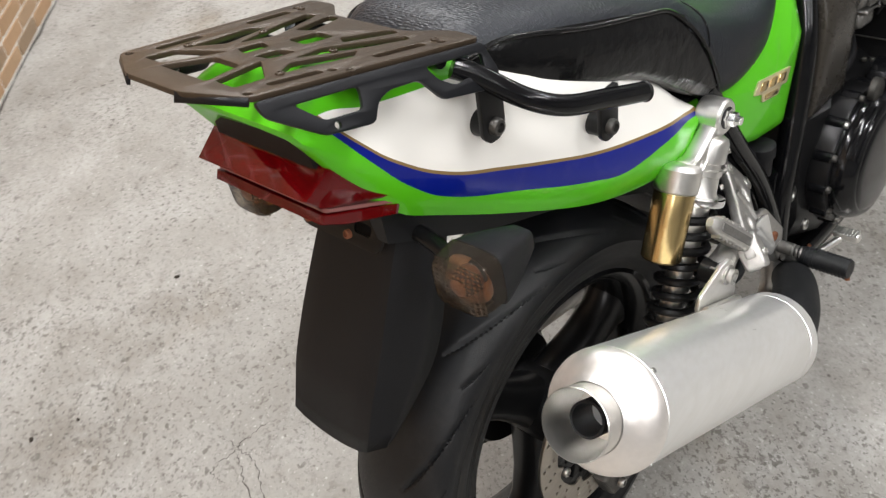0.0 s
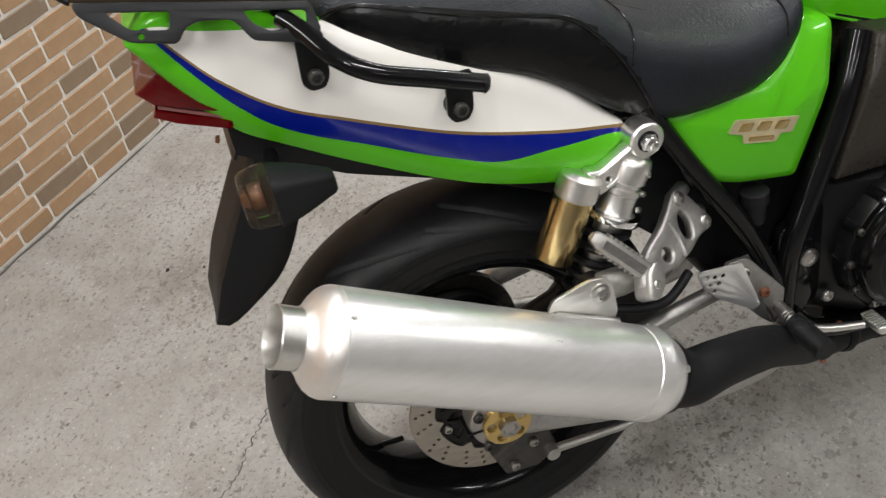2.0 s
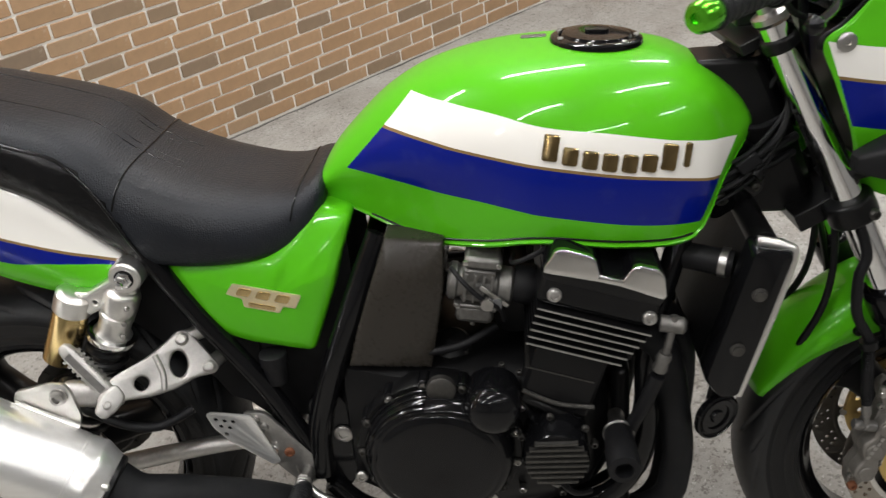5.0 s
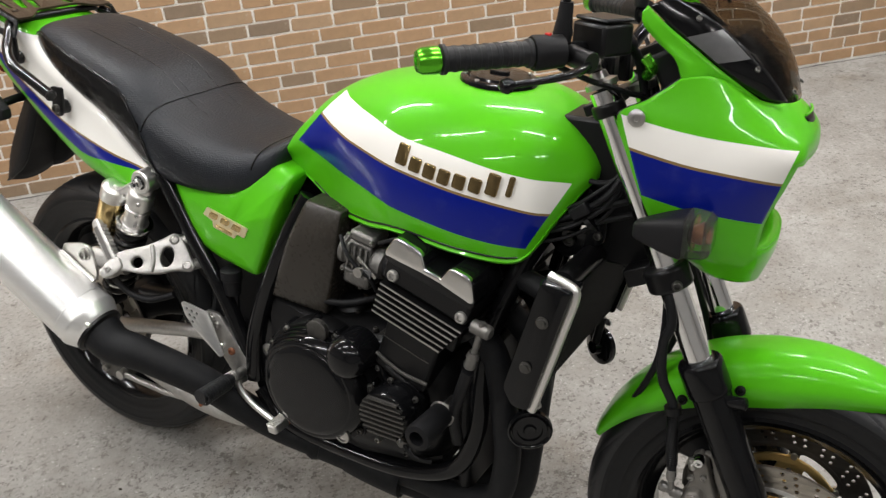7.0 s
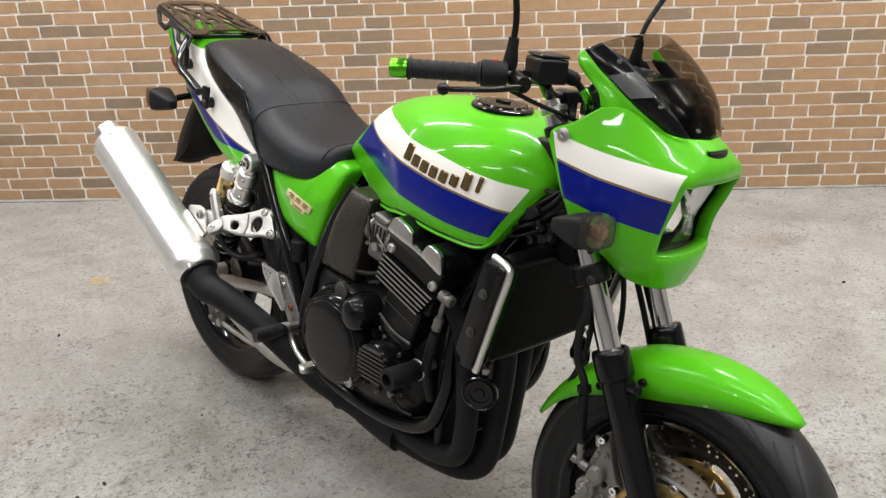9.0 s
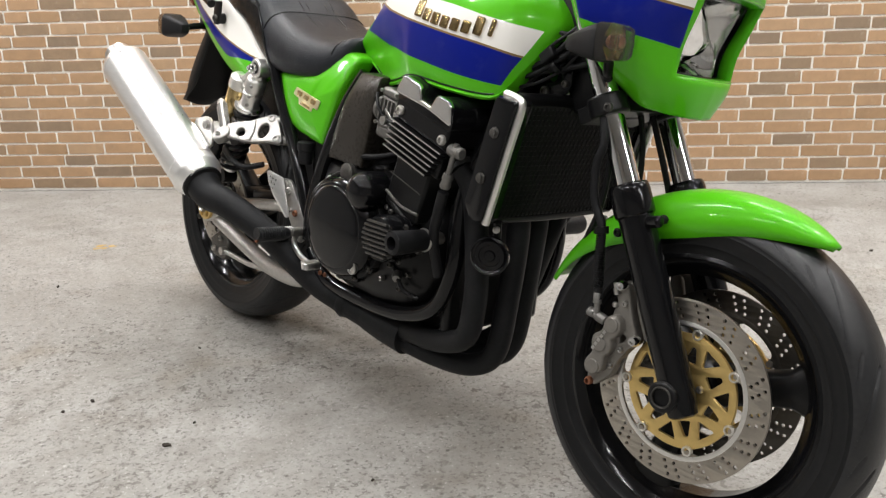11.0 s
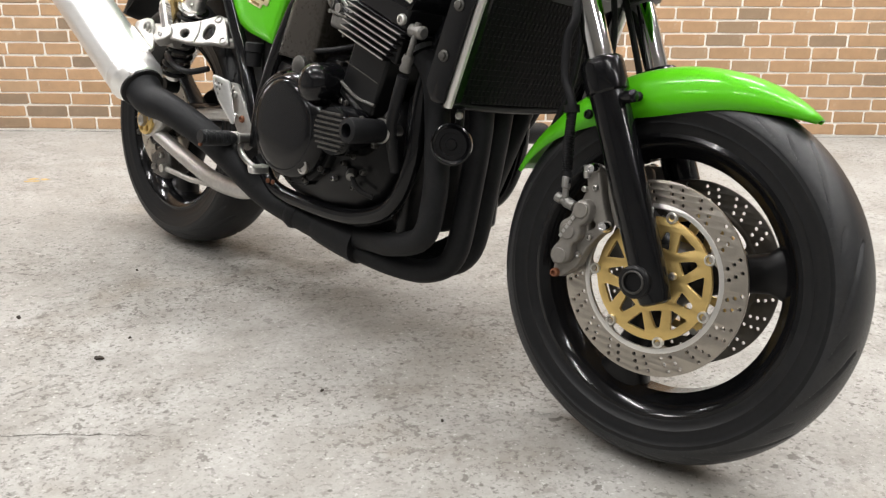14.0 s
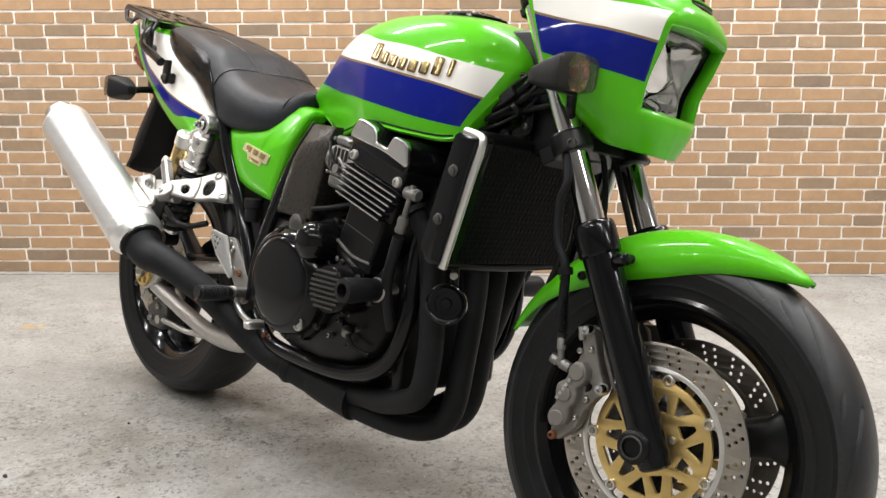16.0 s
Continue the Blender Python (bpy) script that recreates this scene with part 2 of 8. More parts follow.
M = {
    "concrete": concrete_material("worn_concrete"),
    "brick": brick_material("tan_brick", False),
    "brick_rest": brick_material("tan_brick_field", True),
    "mortar": surface("cream_mortar", (0.86, 0.83, 0.77), 0.9, vary=0.07, grain=0.4, grain_scale=420, dust=0.03),
    "plaster": surface("grey_plaster", (0.30, 0.30, 0.295), 0.85, vary=0.06, grain=0.2, grain_scale=160),
    "ceiling": surface("ceiling_board", (0.26, 0.26, 0.255), 0.9, vary=0.05, grain=0.15, grain_scale=120),
    "white_metal": surface("white_enamel", (0.78, 0.78, 0.76), 0.4, vary=0.04),
    "green": paint("lime_gloss_paint"),
    "tank": paint("banded_tank_paint", (0.52, 1.14, 0.70, 0.96),
                  [(0.60, 0.925), (0.671, 0.919), (0.72, 0.914), (0.787, 0.904), (0.847, 0.890), (0.933, 0.877), (1.018, 0.858), (1.11, 0.838)],
                  [(0.58, 0.885), (0.62, 0.878), (0.68, 0.868), (0.733, 0.858), (0.841, 0.840), (0.946, 0.821), (1.017, 0.807), (1.08, 0.790)],
                  [(0.55, 0.822), (0.59, 0.814), (0.647, 0.803), (0.71, 0.792), (0.771, 0.785), (0.873, 0.768), (0.982, 0.748), (1.055, 0.738)],
                  rear=(0.567, 0.81, 0.98), front=(1.050, 0.736, 0.50)),
    "tail": paint("banded_tail_paint", (-0.31, 0.26, 0.64, 1.0),
                  [(-0.31, 0.965), (-0.266, 0.976), (-0.216, 0.960), (-0.136, 0.943), (-0.04, 0.925), (0.07, 0.88), (0.172, 0.80), (0.247, 0.73)],
                  [(-0.275, 0.988), (-0.266, 0.974), (-0.238, 0.934), (-0.206, 0.896), (-0.152, 0.853), (-0.092, 0.826), (-0.03, 0.80), (0.034, 0.775), (0.136, 0.745), (0.236, 0.718)],
                  [(-0.268, 0.968), (-0.26, 0.955), (-0.229, 0.907), (-0.197, 0.864), (-0.16, 0.830), (-0.069, 0.786), (0.027, 0.742), (0.077, 0.724), (0.147, 0.722), (0.227, 0.714)]),
    "cowl": paint("banded_cowl_paint", (1.16, 1.42, 0.70, 1.10),
                  [(1.16, 0.970), (1.227, 0.955), (1.276, 0.947), (1.349, 0.939), (1.40, 0.933)],
                  [(1.16, 0.928), (1.259, 0.906), (1.319, 0.897), (1.383, 0.885)],
                  [(1.16, 0.872), (1.267, 0.846), (1.317, 0.837), (1.369, 0.825)],
                  rear=(1.180, 0.95, -0.36), front=(1.400, 0.933, 0.287)),
    "sidewall": surface("smooth_sidewall_rubber", (0.0060, 0.0063, 0.0070), 0.40, vary=0.2, grain=0.1, grain_scale=600, dust=0.010, spec=0.28),
    "rubber": surface("tyre_rubber", (0.0078, 0.0084, 0.0097), 0.48, vary=0.25, grain=0.25, grain_scale=700, dust=0.024, spec=0.36),
    # tread rubber again, paler and glossier to carry the front tyre's sheen
    "front_rubber": surface("sheen_tread_rubber", (0.0098, 0.0105, 0.0120), 0.40, vary=0.25, grain=0.25, grain_scale=700, dust=0.030, spec=0.55),
    "black": surface("black_enamel", (0.0040, 0.0041, 0.0047), 0.15, vary=0.25, coat=0.18, dust=0.004, spec=0.22),
    "satin_black": surface("satin_black_paint", (0.0052, 0.0052, 0.0056), 0.33, vary=0.2, dust=0.006, spec=0.25),
    "heat_black": surface("heat_black_pipe", (0.0088, 0.0092, 0.0102), 0.55, vary=0.25, grain=0.2, dust=0.012, spec=0.18),
    "plastic": surface("black_grained_plastic", (0.0078, 0.0079, 0.0088), 0.48, vary=0.15, grain=0.2, grain_scale=1500, spec=0.22),
    "grey_plastic": surface("dark_grey_plastic", (0.028, 0.0245, 0.020), 0.28, vary=0.06, grain=0.03, grain_scale=1300, spec=0.3),
    "vinyl": vinyl_material("grained_black_vinyl"),
    "vinyl_gloss": surface("creased_black_vinyl", (0.0050, 0.0050, 0.0053), 0.24, vary=0.2, grain=1.0, grain_scale=48, spec=0.26),
    "alu": surface("brushed_aluminium", (0.80, 0.79, 0.76), 0.34, 1.0, vary=0.06, grain=0.06, grain_scale=500, stretch=(1, 1, 1)),
    "muffler": surface("satin_brushed_aluminium", (0.965, 0.96, 0.935), 0.30, 0.80, vary=0.06, grain=0.10, grain_scale=260, stretch=(0.12, 1, 1)),
    "muffler_end": surface("heat_bloomed_aluminium", (0.93, 0.885, 0.845), 0.38, 0.85, vary=0.05, grain=0.06, grain_scale=400),
    "polished": surface("polished_cover_alloy", (0.80, 0.79, 0.77), 0.17, 1.0, vary=0.05),
    "cast": surface("cast_aluminium", (0.50, 0.49, 0.47), 0.40, 0.95, vary=0.18, grain=0.35, grain_scale=700, dust=0.06),
    "dull_cast": surface("dull_engine_casting", (0.085, 0.082, 0.076), 0.42, 0.75, vary=0.25, grain=0.3, dust=0.06),
    "carb": surface("grey_carburettor_casting", (0.20, 0.195, 0.185), 0.42, 0.8, vary=0.25, grain=0.3, dust=0.08),
    "caliper": surface("grey_caliper_paint", (0.19, 0.178, 0.160), 0.40, 0.4, vary=0.12, grain=0.2, dust=0.12),
    "chrome": surface("polished_chrome", (0.93, 0.93, 0.93), 0.07, 1.0, vary=0.03),
    "steel": surface("zinc_steel", (0.46, 0.45, 0.43), 0.32, 1.0, vary=0.18),
    "disc": surface("worn_disc_steel", (0.44, 0.405, 0.355), 0.34, 1.0, vary=0.08, grain=0.1, grain_scale=300),
    # the disc steel again, darkened for the shade on the far disc
    "disc_dark": surface("shaded_disc_steel", (0.12, 0.112, 0.10), 0.42, 0.9, vary=0.12, grain=0.1, grain_scale=300),
    "gold": surface("gold_anodised", (0.72, 0.52, 0.20), 0.36, 0.85, vary=0.06),
    "brass": surface("pale_gold_badge", (0.90, 0.79, 0.52), 0.38, 0.85, vary=0.08),
    "badge_gold": surface("dark_gold_badge", (0.30, 0.215, 0.10), 0.19, 0.95, vary=0.15),
    "gold_tube": surface("gold_reservoir_tube", (0.70, 0.53, 0.25), 0.24, 1.0, vary=0.05),
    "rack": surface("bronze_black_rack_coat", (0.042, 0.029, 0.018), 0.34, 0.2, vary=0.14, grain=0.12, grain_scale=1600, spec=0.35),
    # flanges and lip of the rack: darker and cooler in colour than its top
    "rack_side": surface("dark_slate_rack_edge", (0.0075, 0.0080, 0.0098), 0.36, 0.2, vary=0.12, grain=0.12, grain_scale=1600, spec=0.35),
    "red": glass("red_lens", (0.21, 0.002, 0.004), 0.04, 0.55),
    "red_dark": surface("red_reflector_back", (0.07, 0.002, 0.002), 0.3, coat=0.6),
    "pink": glass("pink_lens_edge_highlight", (0.40, 0.16, 0.15), 0.05, 0.4),
    "clear": glass("clear_lens", (0.95, 0.95, 0.94), 0.02, 1.0, 1.2),
    "pale_smoke": glass("pale_smoked_lens", (0.80, 0.78, 0.74), 0.03, 0.97, 1.2),
    "smoke": glass("smoked_lens", (0.56, 0.47, 0.37), 0.03, 0.97, 1.2),
    "screen": glass("smoked_screen", (0.50, 0.475, 0.44), 0.0, 1.0, 1.03),
    "amber": surface("amber_bulb", (0.26, 0.115, 0.055), 0.3, coat=0.5),
    "amber_bowl": surface("amber_reflector_bowl", (0.50, 0.27, 0.12), 0.22, 0.9, vary=0.1),
    "mirror": surface("reflector_mirror", (0.86, 0.86, 0.86), 0.06, 1.0, vary=0.02),
    "anod_green": surface("green_anodised", (0.14, 0.62, 0.03), 0.22, 0.9, vary=0.06),
    "red_paint": surface("red_plastic", (0.55, 0.02, 0.015), 0.4),
    "rust": surface("rusty_bolt", (0.20, 0.075, 0.035), 0.8, 0.2, vary=0.3, grain=0.3),
    "mesh_black": surface("radiator_mesh_paint", (0.0048, 0.0049, 0.0054), 0.45, vary=0.2, spec=0.2),
    "sticker": surface("grey_warning_sticker", (0.11, 0.11, 0.112), 0.22, vary=0.1),
    "tube": emitter("fluorescent_glow", (1.0, 0.97, 0.90), 6.0),
    "crack": surface("crack_dirt", (0.07, 0.062, 0.055), 0.95, vary=0.2),
    "leaf": surface("dry_leaf_brown", (0.045, 0.036, 0.028), 0.9, vary=0.3),
}


# ---- mesh helpers ----
def part(name, bm, material, parent=None, label="", kind="", sharp=38.0, bevel=0.0, m=None):
    """Links a bmesh, or a mesh, as one object under a thing or a part."""
    if isinstance(bm, bpy.types.Mesh):
        me = bm
    else:
        bmesh.ops.recalc_face_normals(bm, faces=bm.faces)
        me = bpy.data.meshes.new(name)
        bm.to_mesh(me)
        bm.free()
    me.name = name
    if len(me.materials) == 0:
        for k in material if isinstance(material, (tuple, list)) else (material,):
            me.materials.append(M[k] if isinstance(k, str) else k)
    me.polygons.foreach_set("use_smooth", [True] * len(me.polygons))
    me.set_sharp_from_angle(angle=radians(sharp))
    ob = new(name, me)
    ob.parent = parent
    if m is not None:
        ob.matrix_basis = m
    if bevel:
        b = ob.modifiers.new("bevel", "BEVEL")
        b.width, b.segments, b.limit_method, b.angle_limit = bevel, 2, "ANGLE", radians(40)
        b.harden_normals = False
    return tagged(ob, label, kind=kind)


def thing(name, label, category, group="", m=None):
    ob = new(name)
    ob.empty_display_size = 0.1
    if m is not None:
        ob.matrix_basis = m
    return tagged(ob, label, category, group)


def spline(points, n=8, closed=False):
    """A smooth line through the points."""
    p = [Vector(q) for q in points]
    out, k = [], len(p)
    for i in range(k if closed else k - 1):
        a, b, c, d = (p[(i + j) % k] if closed else p[min(max(i + j, 0), k - 1)] for j in (-1, 0, 1, 2))
        for s in range(n):
            u = s / n
            out.append(0.5 * ((2 * b) + (c - a) * u + (2 * a - 5 * b + 4 * c - d) * u * u + (3 * b - a - 3 * c + d) * u ** 3))
    if not closed:
        out.append(p[-1])
    return out


def lerp_at(table, x):
    """Smooth value of a table of (x, value) at x."""
    if x <= table[0][0]:
        return table[0][1]
    for k in range(len(table) - 1):
        (x0, v0), (x1, v1) = table[k], table[k + 1]
        if x <= x1:
            h = x1 - x0
            s0 = (v1 - table[k - 1][1]) / (x1 - table[k - 1][0]) if k else (v1 - v0) / h
            s1 = (table[k + 2][1] - v0) / (table[k + 2][0] - x0) if k + 2 < len(table) else (v1 - v0) / h
            u = (x - x0) / h
            return (2 * u ** 3 - 3 * u * u + 1) * v0 + (u ** 3 - 2 * u * u + u) * h * s0 + (3 * u * u - 2 * u ** 3) * v1 + (u ** 3 - u * u) * h * s1
    return table[-1][1]


def loft(rings, bm=None, close=True, cap=True):
    bm = bm or bmesh.new()
    vs = [[bm.verts.new(p) for p in r] for r in rings]
    n = len(vs[0])
    for a, b in zip(vs, vs[1:]):
        for k in range(n if close else n - 1):
            j = (k + 1) % n
            bm.faces.new((a[k], a[j], b[j], b[k]))
    if cap and close:
        bm.faces.new(vs[0])
        bm.faces.new(vs[-1])
    return bm


def tube(points, radius, seg=12, bm=None, smooth=6, cap=True):
    """A round bar along a line; radius is a number or one value a point."""
    line = spline(points, smooth) if smooth and len(points) > 2 else [Vector(p) for p in points]
    n = len(line)
    if isinstance(radius, (tuple, list)):
        rad = [lerp_at([(k / (len(radius) - 1), r) for k, r in enumerate(radius)], i / (n - 1)) for i in range(n)]
    else:
        rad = [radius] * n
    rings, up = [], None
    for i, p in enumerate(line):
        d = (line[min(i + 1, n - 1)] - line[max(i - 1, 0)]).normalized()
        if up is None:
            up = d.orthogonal().normalized()
        up = (up - d * up.dot(d)).normalized()
        side = d.cross(up)
        rings.append([p + (up * math.cos(a) + side * math.sin(a)) * rad[i] for a in (2 * math.pi * k / seg for k in range(seg))])
    return loft(rings, bm, True, cap)


def lathe(profile, a, b, seg=32, bm=None, cap=True):
    """A turned shape on the axis from a to b; profile: (distance from a towards b in metres, radius)."""
    a, b = Vector(a), Vector(b)
    d = (b - a).normalized()
    u = d.orthogonal().normalized()
    w = d.cross(u)
    rings = [[a + d * h + (u * math.cos(t) + w * math.sin(t)) * r for t in (2 * math.pi * k / seg for k in range(seg))] for h, r in profile]
    return loft(rings, bm, True, cap)


def block(x0, x1, y0, y1, z0, z1, bm=None, m=None):
    bm = bm or bmesh.new()
    vs = bmesh.ops.create_cube(bm, size=1.0)["verts"]
    for v in vs:
        v.co = Vector(((x0 + x1) / 2 + v.co.x * (x1 - x0), (y0 + y1) / 2 + v.co.y * (y1 - y0), (z0 + z1) / 2 + v.co.z * (z1 - z0)))
        if m is not None:
            v.co = m @ v.co
    return bm


def plate(outlines, thick, m, bevel=0.0006, seg=1):
    """A flat plate with holes: outlines in its own plane, the first the rim; m sets the plane's pose."""
    cu = bpy.data.curves.new("plate", "CURVE")
    cu.dimensions, cu.fill_mode, cu.extrude, cu.bevel_depth, cu.bevel_resolution = "2D", "BOTH", max(thick / 2 - bevel, 0.0001), bevel, seg
    cu.offset = -bevel
    for o in outlines:
        s = cu.splines.new("POLY")
        s.points.add(len(o) - 1)
        for p, (x, y) in zip(s.points, o):
            p.co = (x, y, 0, 1)
        s.use_cyclic_u = True
    ob = bpy.data.objects.new("plate", cu)
    me = bpy.data.meshes.new_from_object(ob)
    bpy.data.objects.remove(ob)
    bpy.data.curves.remove(cu)
    bm = bmesh.new()
    bm.from_mesh(me)
    bmesh.ops.remove_doubles(bm, verts=bm.verts, dist=0.00002)
    bm.to_mesh(me)
    bm.free()
    me.transform(m)
    return me


def circle(x, y, r, n=20, start=0.0):
    return [(x + r * math.cos(start + 2 * math.pi * k / n), y + r * math.sin(start + 2 * math.pi * k / n)) for k in range(n)]


def rounded(points, r=0.006, n=4):
    """The outline with its corners rounded."""
    out, k = [], len(points)
    for i in range(k):
        a, b, c = Vector(points[i - 1]), Vector(points[i]), Vector(points[(i + 1) % k])
        q = min(r, (a - b).length * 0.45, (c - b).length * 0.45)
        p0, p1 = b + (a - b).normalized() * q, b + (c - b).normalized() * q
        for s in range(n + 1):
            u = s / n
            v = p0 * (1 - u) ** 2 + b * 2 * u * (1 - u) + p1 * u * u
            out.append((v.x, v.y))
    return out


SIDE = Matrix(((1, 0, 0, 0), (0, 0, -1, 0), (0, 1, 0, 0), (0, 0, 0, 1)))  # plate (x, y) to the bike's (X, Z), facing right


def side(y):
    return Matrix.Translation((0, y, 0)) @ SIDE


def bolt(p, axis, r=0.006, h=0.005, bm=None, socket=True):
    """A domed socket-head bolt standing on p."""
    p, axis = Vector(p), Vector(axis).normalized()
    prof = [(0, r), (h * 0.6, r), (h * 0.9, r * 0.85), (h, r * 0.55)]
    prof += [(h * 0.45, r * 0.5), (h * 0.45, 0.0002)] if socket else [(h, 0.0002)]
    return lathe(prof, p, p + axis, 12, bm, cap=False)


# ---- the room ----
def floor_z(y):
    """The floor falls gently away from the brick wall."""
    return -0.034 * max(0.0, 0.2 - y) / 1.05 if y > -2.0 else -0.0712


rings = []
for y in [WALL_Y + 0.2, 0.25] + [0.2 - 0.1 * k for k in range(23)] + [ROOM_Y0 - 0.2]:
    z = floor_z(y)
    rings.append([(ROOM_X0 - 0.2, y, z), (ROOM_X1 + 0.2, y, z), (ROOM_X1 + 0.2, y, -0.2), (ROOM_X0 - 0.2, y, -0.2)])
bm = loft(rings)
tagged(part("floor", bm, "concrete"), "worn pale grey concrete floor with pits, stains and cracks", "floor", kind="structure")
tagged(part("ceiling", block(ROOM_X0, ROOM_X1, ROOM_Y0, WALL_Y, ROOM_H, ROOM_H + 0.15), "ceiling"), "plain dark grey ceiling with fluorescent battens", "ceiling", kind="structure")
for name, box in (("wall_west", (ROOM_X0 - 0.2, ROOM_X0, ROOM_Y0, WALL_Y)), ("wall_east", (ROOM_X1, ROOM_X1 + 0.2, ROOM_Y0, WALL_Y)), ("wall_south", (ROOM_X0 - 0.2, ROOM_X1 + 0.2, ROOM_Y0 - 0.2, ROOM_Y0))):
    tagged(part(name, block(*box, 0, ROOM_H + 0.15), "plaster"), "plain dark grey plastered wall", "wall", kind="structure")
brick_wall = tagged(part("wall_north", block(ROOM_X0 - 0.2, ROOM_X1 + 0.2, WALL_Y, WALL_Y + 0.2, 0, ROOM_H + 0.15), "mortar"),
                    "tan and brown brick wall with cream mortar joints", "wall", kind="structure")
for x, y in TUBES:
    batten = thing("ceiling_light", "white fluorescent batten fixed to the ceiling", "ceiling light", "ceiling battens", pose(x, y, ROOM_H))
    bm = loft([[(sx * 0.63, -0.05, -0.001), (sx * 0.63, 0.05, -0.001), (sx * 0.63, 0.03, -0.035), (sx * 0.63, -0.03, -0.035)] for sx in (-1, 1)])
    part("housing", bm, "white_metal", batten)
    part("tube", tube([(-0.6, 0, -0.052), (0.6, 0, -0.052)], 0.013, 12, smooth=0), "tube", batten)

# ---- the motorcycle: x ahead from the rear axle, y to its left, z up; it leans on its side stand ----
bike = thing("motorcycle", "lime green motorcycle with white and blue bands on its stand", "motorcycle", m=pose(0.9818, 0.2046, 0, -9.0, 0, -43.7))
RA, FA = Vector((0, 0, 0.315)), Vector((1.452, 0, 0.277))
RAKE = radians(25.4)
UP_FORK = Vector((-math.sin(RAKE), 0, math.cos(RAKE)))
PIVOT = Vector((1.416, 0, 0.29))
STEER = Matrix.Translation(PIVOT) @ Matrix.Rotation(radians(5.0), 4, UP_FORK) @ Matrix.Translation(-PIVOT)


def ring_of(x, half, top, low, shape):
    """A closed cross-section: shape gives (share of the half width, share of the height) from the crown down one side."""
    right = [(x, -half * a, low + (top - low) * b) for a, b in shape]
    left = [(x, half * a, low + (top - low) * b) for a, b in shape[::-1] if a > 0.001]
    return right + left


def tucked(sgn, ahead, inwards, up):
    """A shift of a part on the side sgn towards the bike's middle."""
    return Matrix.Translation((ahead, -sgn * inwards, up))


# -- wheels --
def tyre_mesh(centre, radius, half, rim_r, rim_half, repeats):
    """A tyre with a rounded crown and curved tread grooves sunk into it."""
    bead = radius - rim_r
    prof = []
    n = 88
    for k in range(n + 1):
        u = -1 + 2 * k / n
        if abs(u) > 0.72:
            s = (abs(u) - 0.72) / 0.28
            y = half + (rim_half - half) * s ** 1.6
            r = radius - bead * 0.42 - bead * 0.58 * s
            if 0.05 < s < 0.16 or 0.52 < s < 0.64 or 0.84 < s < 0.93:
                y += 0.0014  # moulded rings round the sidewall
        else:
            a = abs(u) / 0.72
            y = half * math.sin(a * math.pi / 2) ** 0.92
            r = radius - bead * 0.42 * (1 - math.cos(a * math.pi / 2))
        prof.append((math.copysign(y, u), r, u))
    seg = 1080
    verts, faces = [], []
    for i in range(seg):
        th = 2 * math.pi * i / seg
        for y, r, u in prof:
            d = 0.0
            a = abs(u)
            if 0.10 < a < 0.62:
                lane = 0 if u > 0 else 0.5
                for sweep, shift, lo, hi in ((1.25, 0.0, 0.14, 0.62), (0.9, 0.5, 0.40, 0.58)):
                    ph = (th * repeats / (2 * math.pi) + lane + sweep * (a - 0.35) * (1.0 + a) + shift) % 1.0
                    gap = min(ph, 1 - ph) * 2 * math.pi * r / repeats
                    if lo < a < hi:
                        wide = 0.0058 * min(1.0, (hi - a) * 9, (a - lo) * 9 + 0.15)
                        d = max(d, 0.0050 * min(1.0, max(0.0, (wide - gap) / 0.0066 + 0.5)))
            verts.append((centre.x + (r - d) * math.cos(th), centre.y + y, centre.z + (r - d) * math.sin(th)))
    k = len(prof)
    for i in range(seg):
        j = (i + 1) % seg
        for q in range(k - 1):
            faces.append((i * k + q, i * k + q + 1, j * k + q + 1, j * k + q))
    me = bpy.data.meshes.new("tyre")
    me.from_pydata(verts, [], faces)
    wall_of = [int(abs(-1 + 2 * (q + 0.5) / n) > 0.70) for q in range(k - 1)]
    me.polygons.foreach_set("material_index", wall_of * seg)
    return me


def disc_mesh(centre, y, r_out, r_in, thick, groups, r_hole=0.0028):
    edge = lambda t: r_in - 0.001 - 0.011 * max(0.0, math.cos(7 * (t - 0.529))) ** 6
    holes = [[(edge(t) * math.cos(t), edge(t) * math.sin(t)) for t in (2 * math.pi * k / 168 for k in range(168))]]
    for g in range(groups):
        for q, (rr, off) in enumerate(((0.22, 0.0), (0.5, 0.035), (0.78, 0.07))):
            a = 2 * math.pi * g / groups + off + (0.05 if g % 2 else 0)
            r = r_out - 0.038 + 0.038 * rr
            holes.append(circle(r * math.cos(a), r * math.sin(a), r_hole, 8))
    return plate([circle(0, 0, r_out, 72)] + holes, thick, Matrix.Translation((centre.x, y, centre.z)) @ SIDE, 0.0005)


